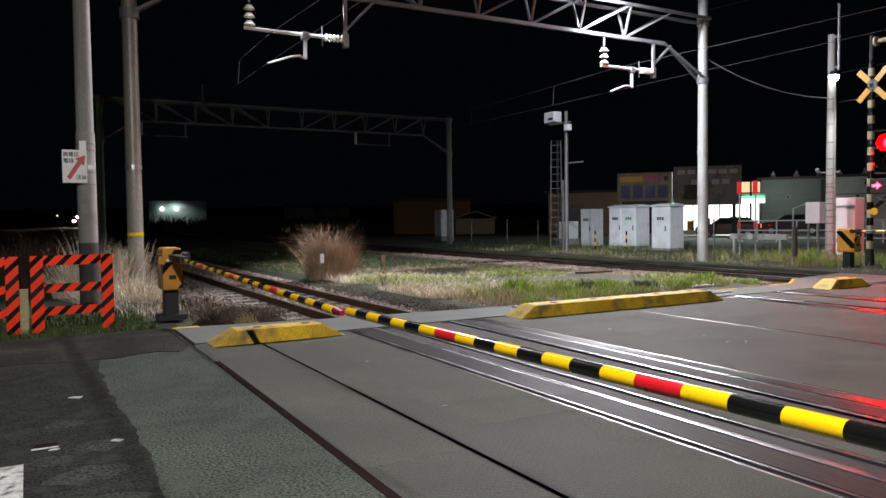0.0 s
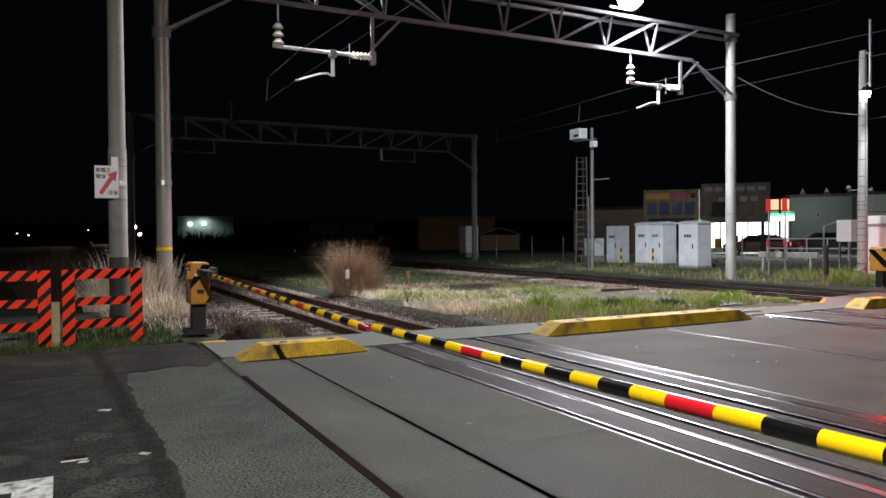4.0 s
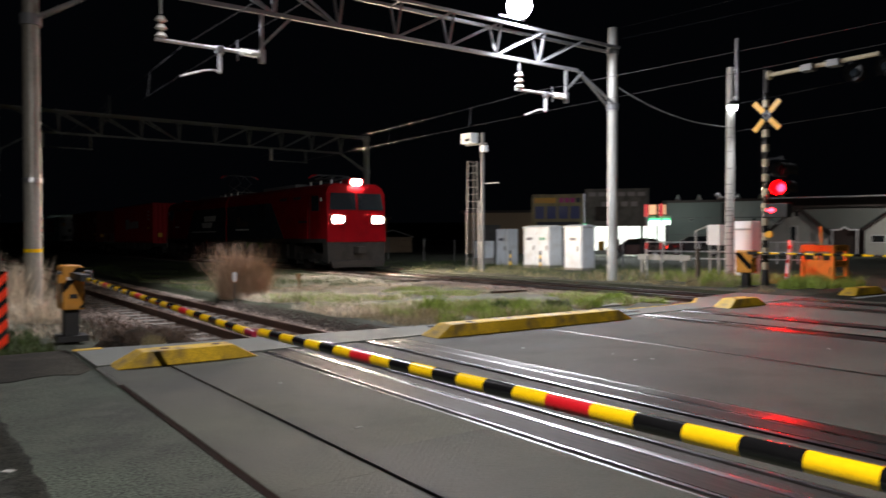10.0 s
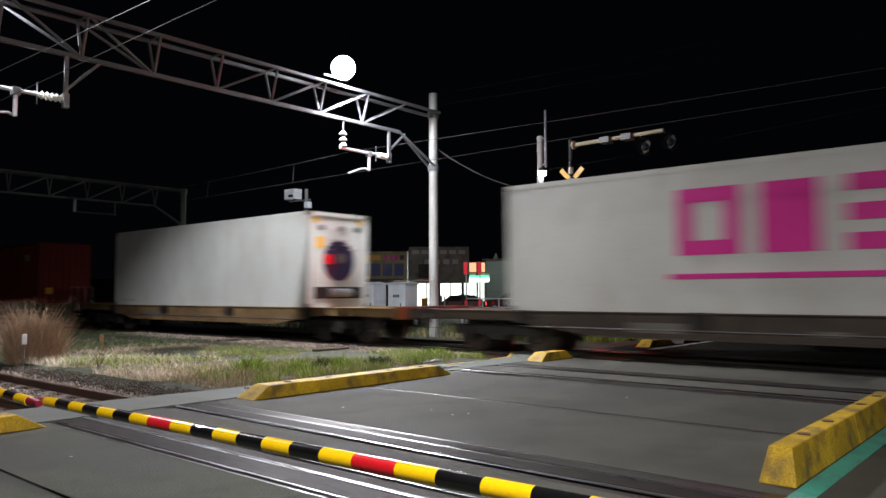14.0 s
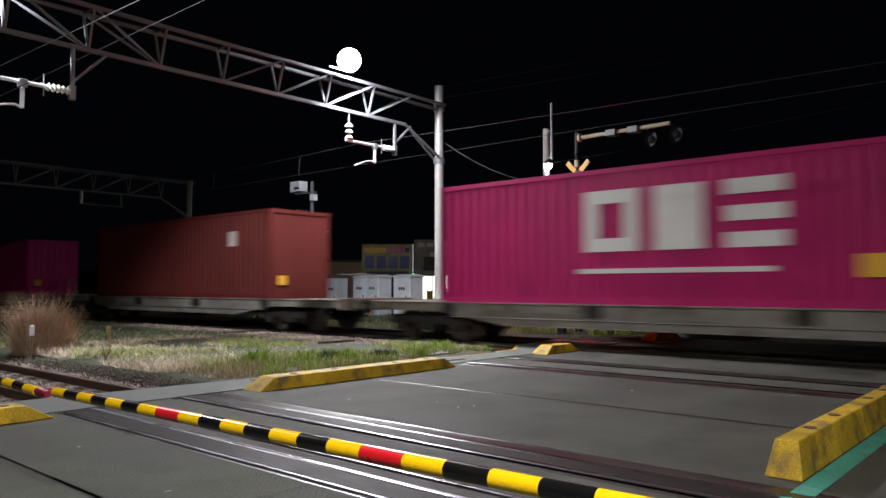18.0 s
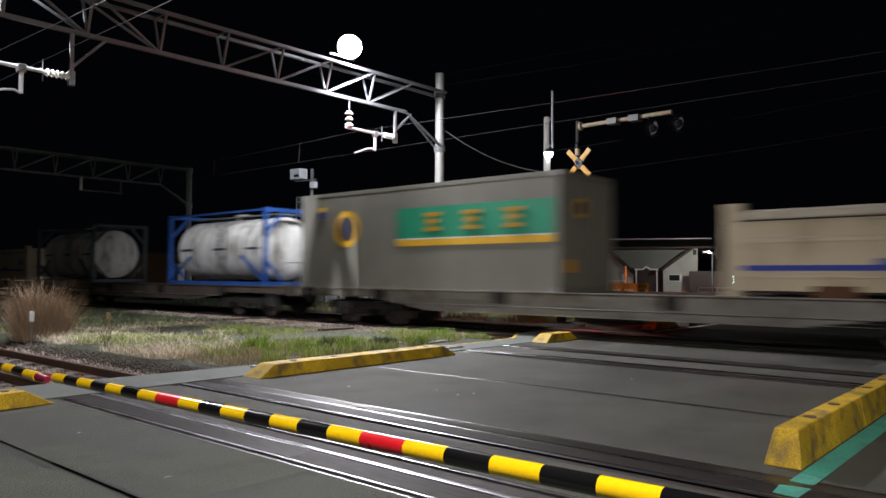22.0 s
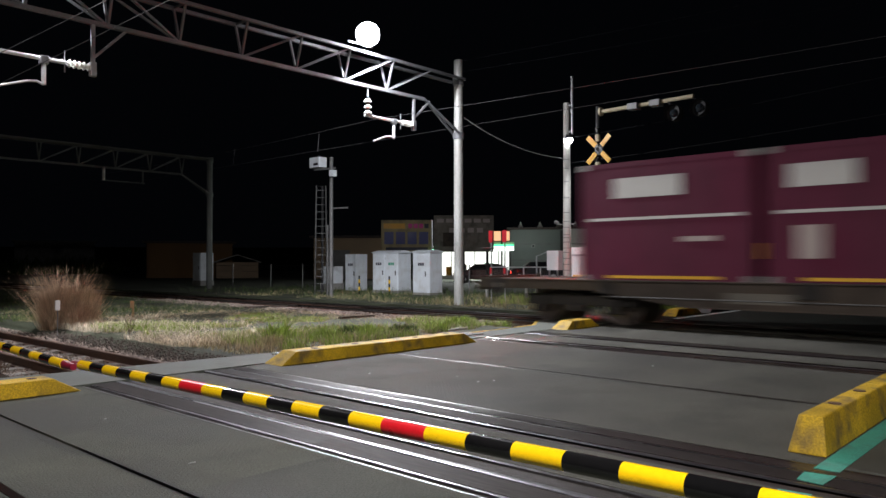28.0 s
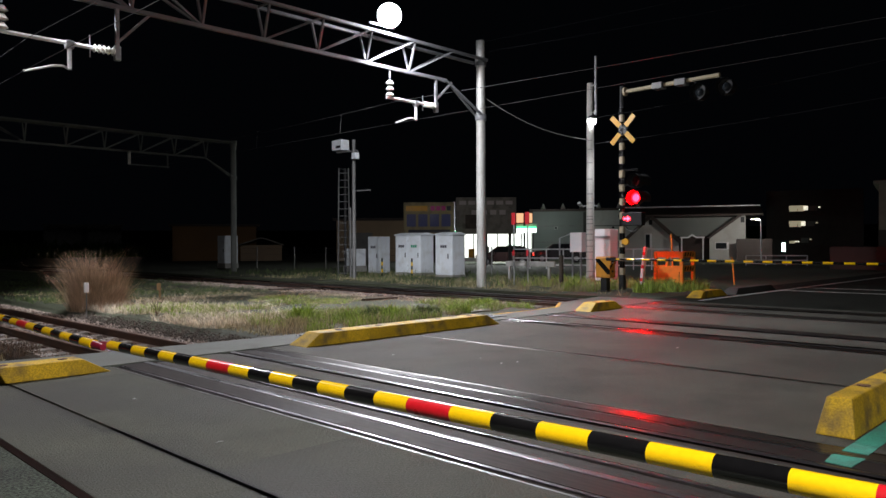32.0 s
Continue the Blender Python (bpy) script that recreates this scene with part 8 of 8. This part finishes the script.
fb3, L = building("ochre_house", (30.2, 63.15), (36.6, 59.67), 7, 3.1, WALL_O, "dim ochre walled house across the line")
m, L = plot((34.0, 58.0), (37.0, 56.1))
shd = thing("low_shed", m, "low shed with a pale gabled roof", "shed")
part("wall", S().box(0, L, 0, 3, -0.3, 1.4), WALL_T, shd)
part("roof", S().prism([(-0.2, 1.35), (L / 2, 2.0), (L + 0.2, 1.35), (L + 0.2, 1.45), (L / 2, 2.1), (-0.2, 1.45)], "y", -0.3, 3.3), CONCRETE, shd, "pale roof")
blades("far_scrub", 2600, field(9, 50, 112, 118, -0.3, -0.6), (1.0, 2.3), 0.35, DARKGRASS, "dark scrub before the far hall", 0.5, False, "bushes")
for x, y, z, mm in ((-5.15, 120, 2.1, WINDOW_GLOW), (-3.72, 120, 1.85, FAR_LAMP), (5.2, 160, 2.9, FAR_LAMP), (18.4, 160, 2.95, FAR_LAMP), (52, 62, 3.0, FAR_LAMP), (63, 78, 2.2, FAR_LAMP), (90, 27, 6.8, WINDOW_GLOW), (91, 24, 6.7, WINDOW_GLOW)):
    dl = thing("distant_lamp", pose(x, y, 0), "small distant street lamp", "street lamp", "distant lamps")
    part("pole", S().tube((0, 0, -0.3), (0, 0, z), 0.05, n=6), DARK, dl)
    part("lamp", S().ball((0, 0, z), 0.13, 8, 6), mm, dl, "lit lamp")
trees = tagged(part("tree_line", S().add([(p[0], p[1], z) for p in ((-260, 330), (-120, 420), (60, 430), (220, 330), (330, 160), (360, -60)) for z in (-0.3, 9.0)], [(2 * i, 2 * i + 2, 2 * i + 3, 2 * i + 1) for i in range(5)]), SOIL), "black tree line on the horizon at night", "trees", kind="structure")
# assumed street lamp, out of view behind the viewer, on the near side
nl = thing("street_lamp", pose(-0.95, -1.5, -0.23), "assumed street lamp out of view on the near side", "street lamp")
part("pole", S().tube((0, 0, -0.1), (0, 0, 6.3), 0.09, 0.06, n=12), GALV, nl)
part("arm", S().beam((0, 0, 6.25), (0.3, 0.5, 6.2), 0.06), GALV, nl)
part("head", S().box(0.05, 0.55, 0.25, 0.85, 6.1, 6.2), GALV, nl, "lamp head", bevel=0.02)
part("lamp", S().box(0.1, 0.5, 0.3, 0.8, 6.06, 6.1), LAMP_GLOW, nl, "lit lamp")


def motions():
    for th, s, z in TRAIN:
        walk(th, [(t, pose(FAR, front_at(t) + s, z)) for t in TIMES])
    rows, t = [], 10.5 - 9 * 1.2267
    state = []
    while t < 32.5:
        state.append((t, 1))
        state.append((t + 0.6133, 0))
        t += 1.2267
    z_of = lambda u: UPPER_Z if u else LOWER_Z
    last = [s for s in state if s[0] <= 0][-1][1]
    rows.append((0, pose(*GLOW_XY, z_of(last))))
    for ts, u in state:
        if 0.1 < ts < 31.95:
            rows.append((ts - 0.034, pose(*GLOW_XY, z_of(last))))
            rows.append((ts, pose(*GLOW_XY, z_of(u))))
            last = u
    rows.append((32, pose(*GLOW_XY, LOWER_Z)))
    walk(glow_disc, rows)
    walk(rear_disc, [(t, pose(0.02, GLOW_XY[1], m.translation.z)) for t, m in rows])


motions()
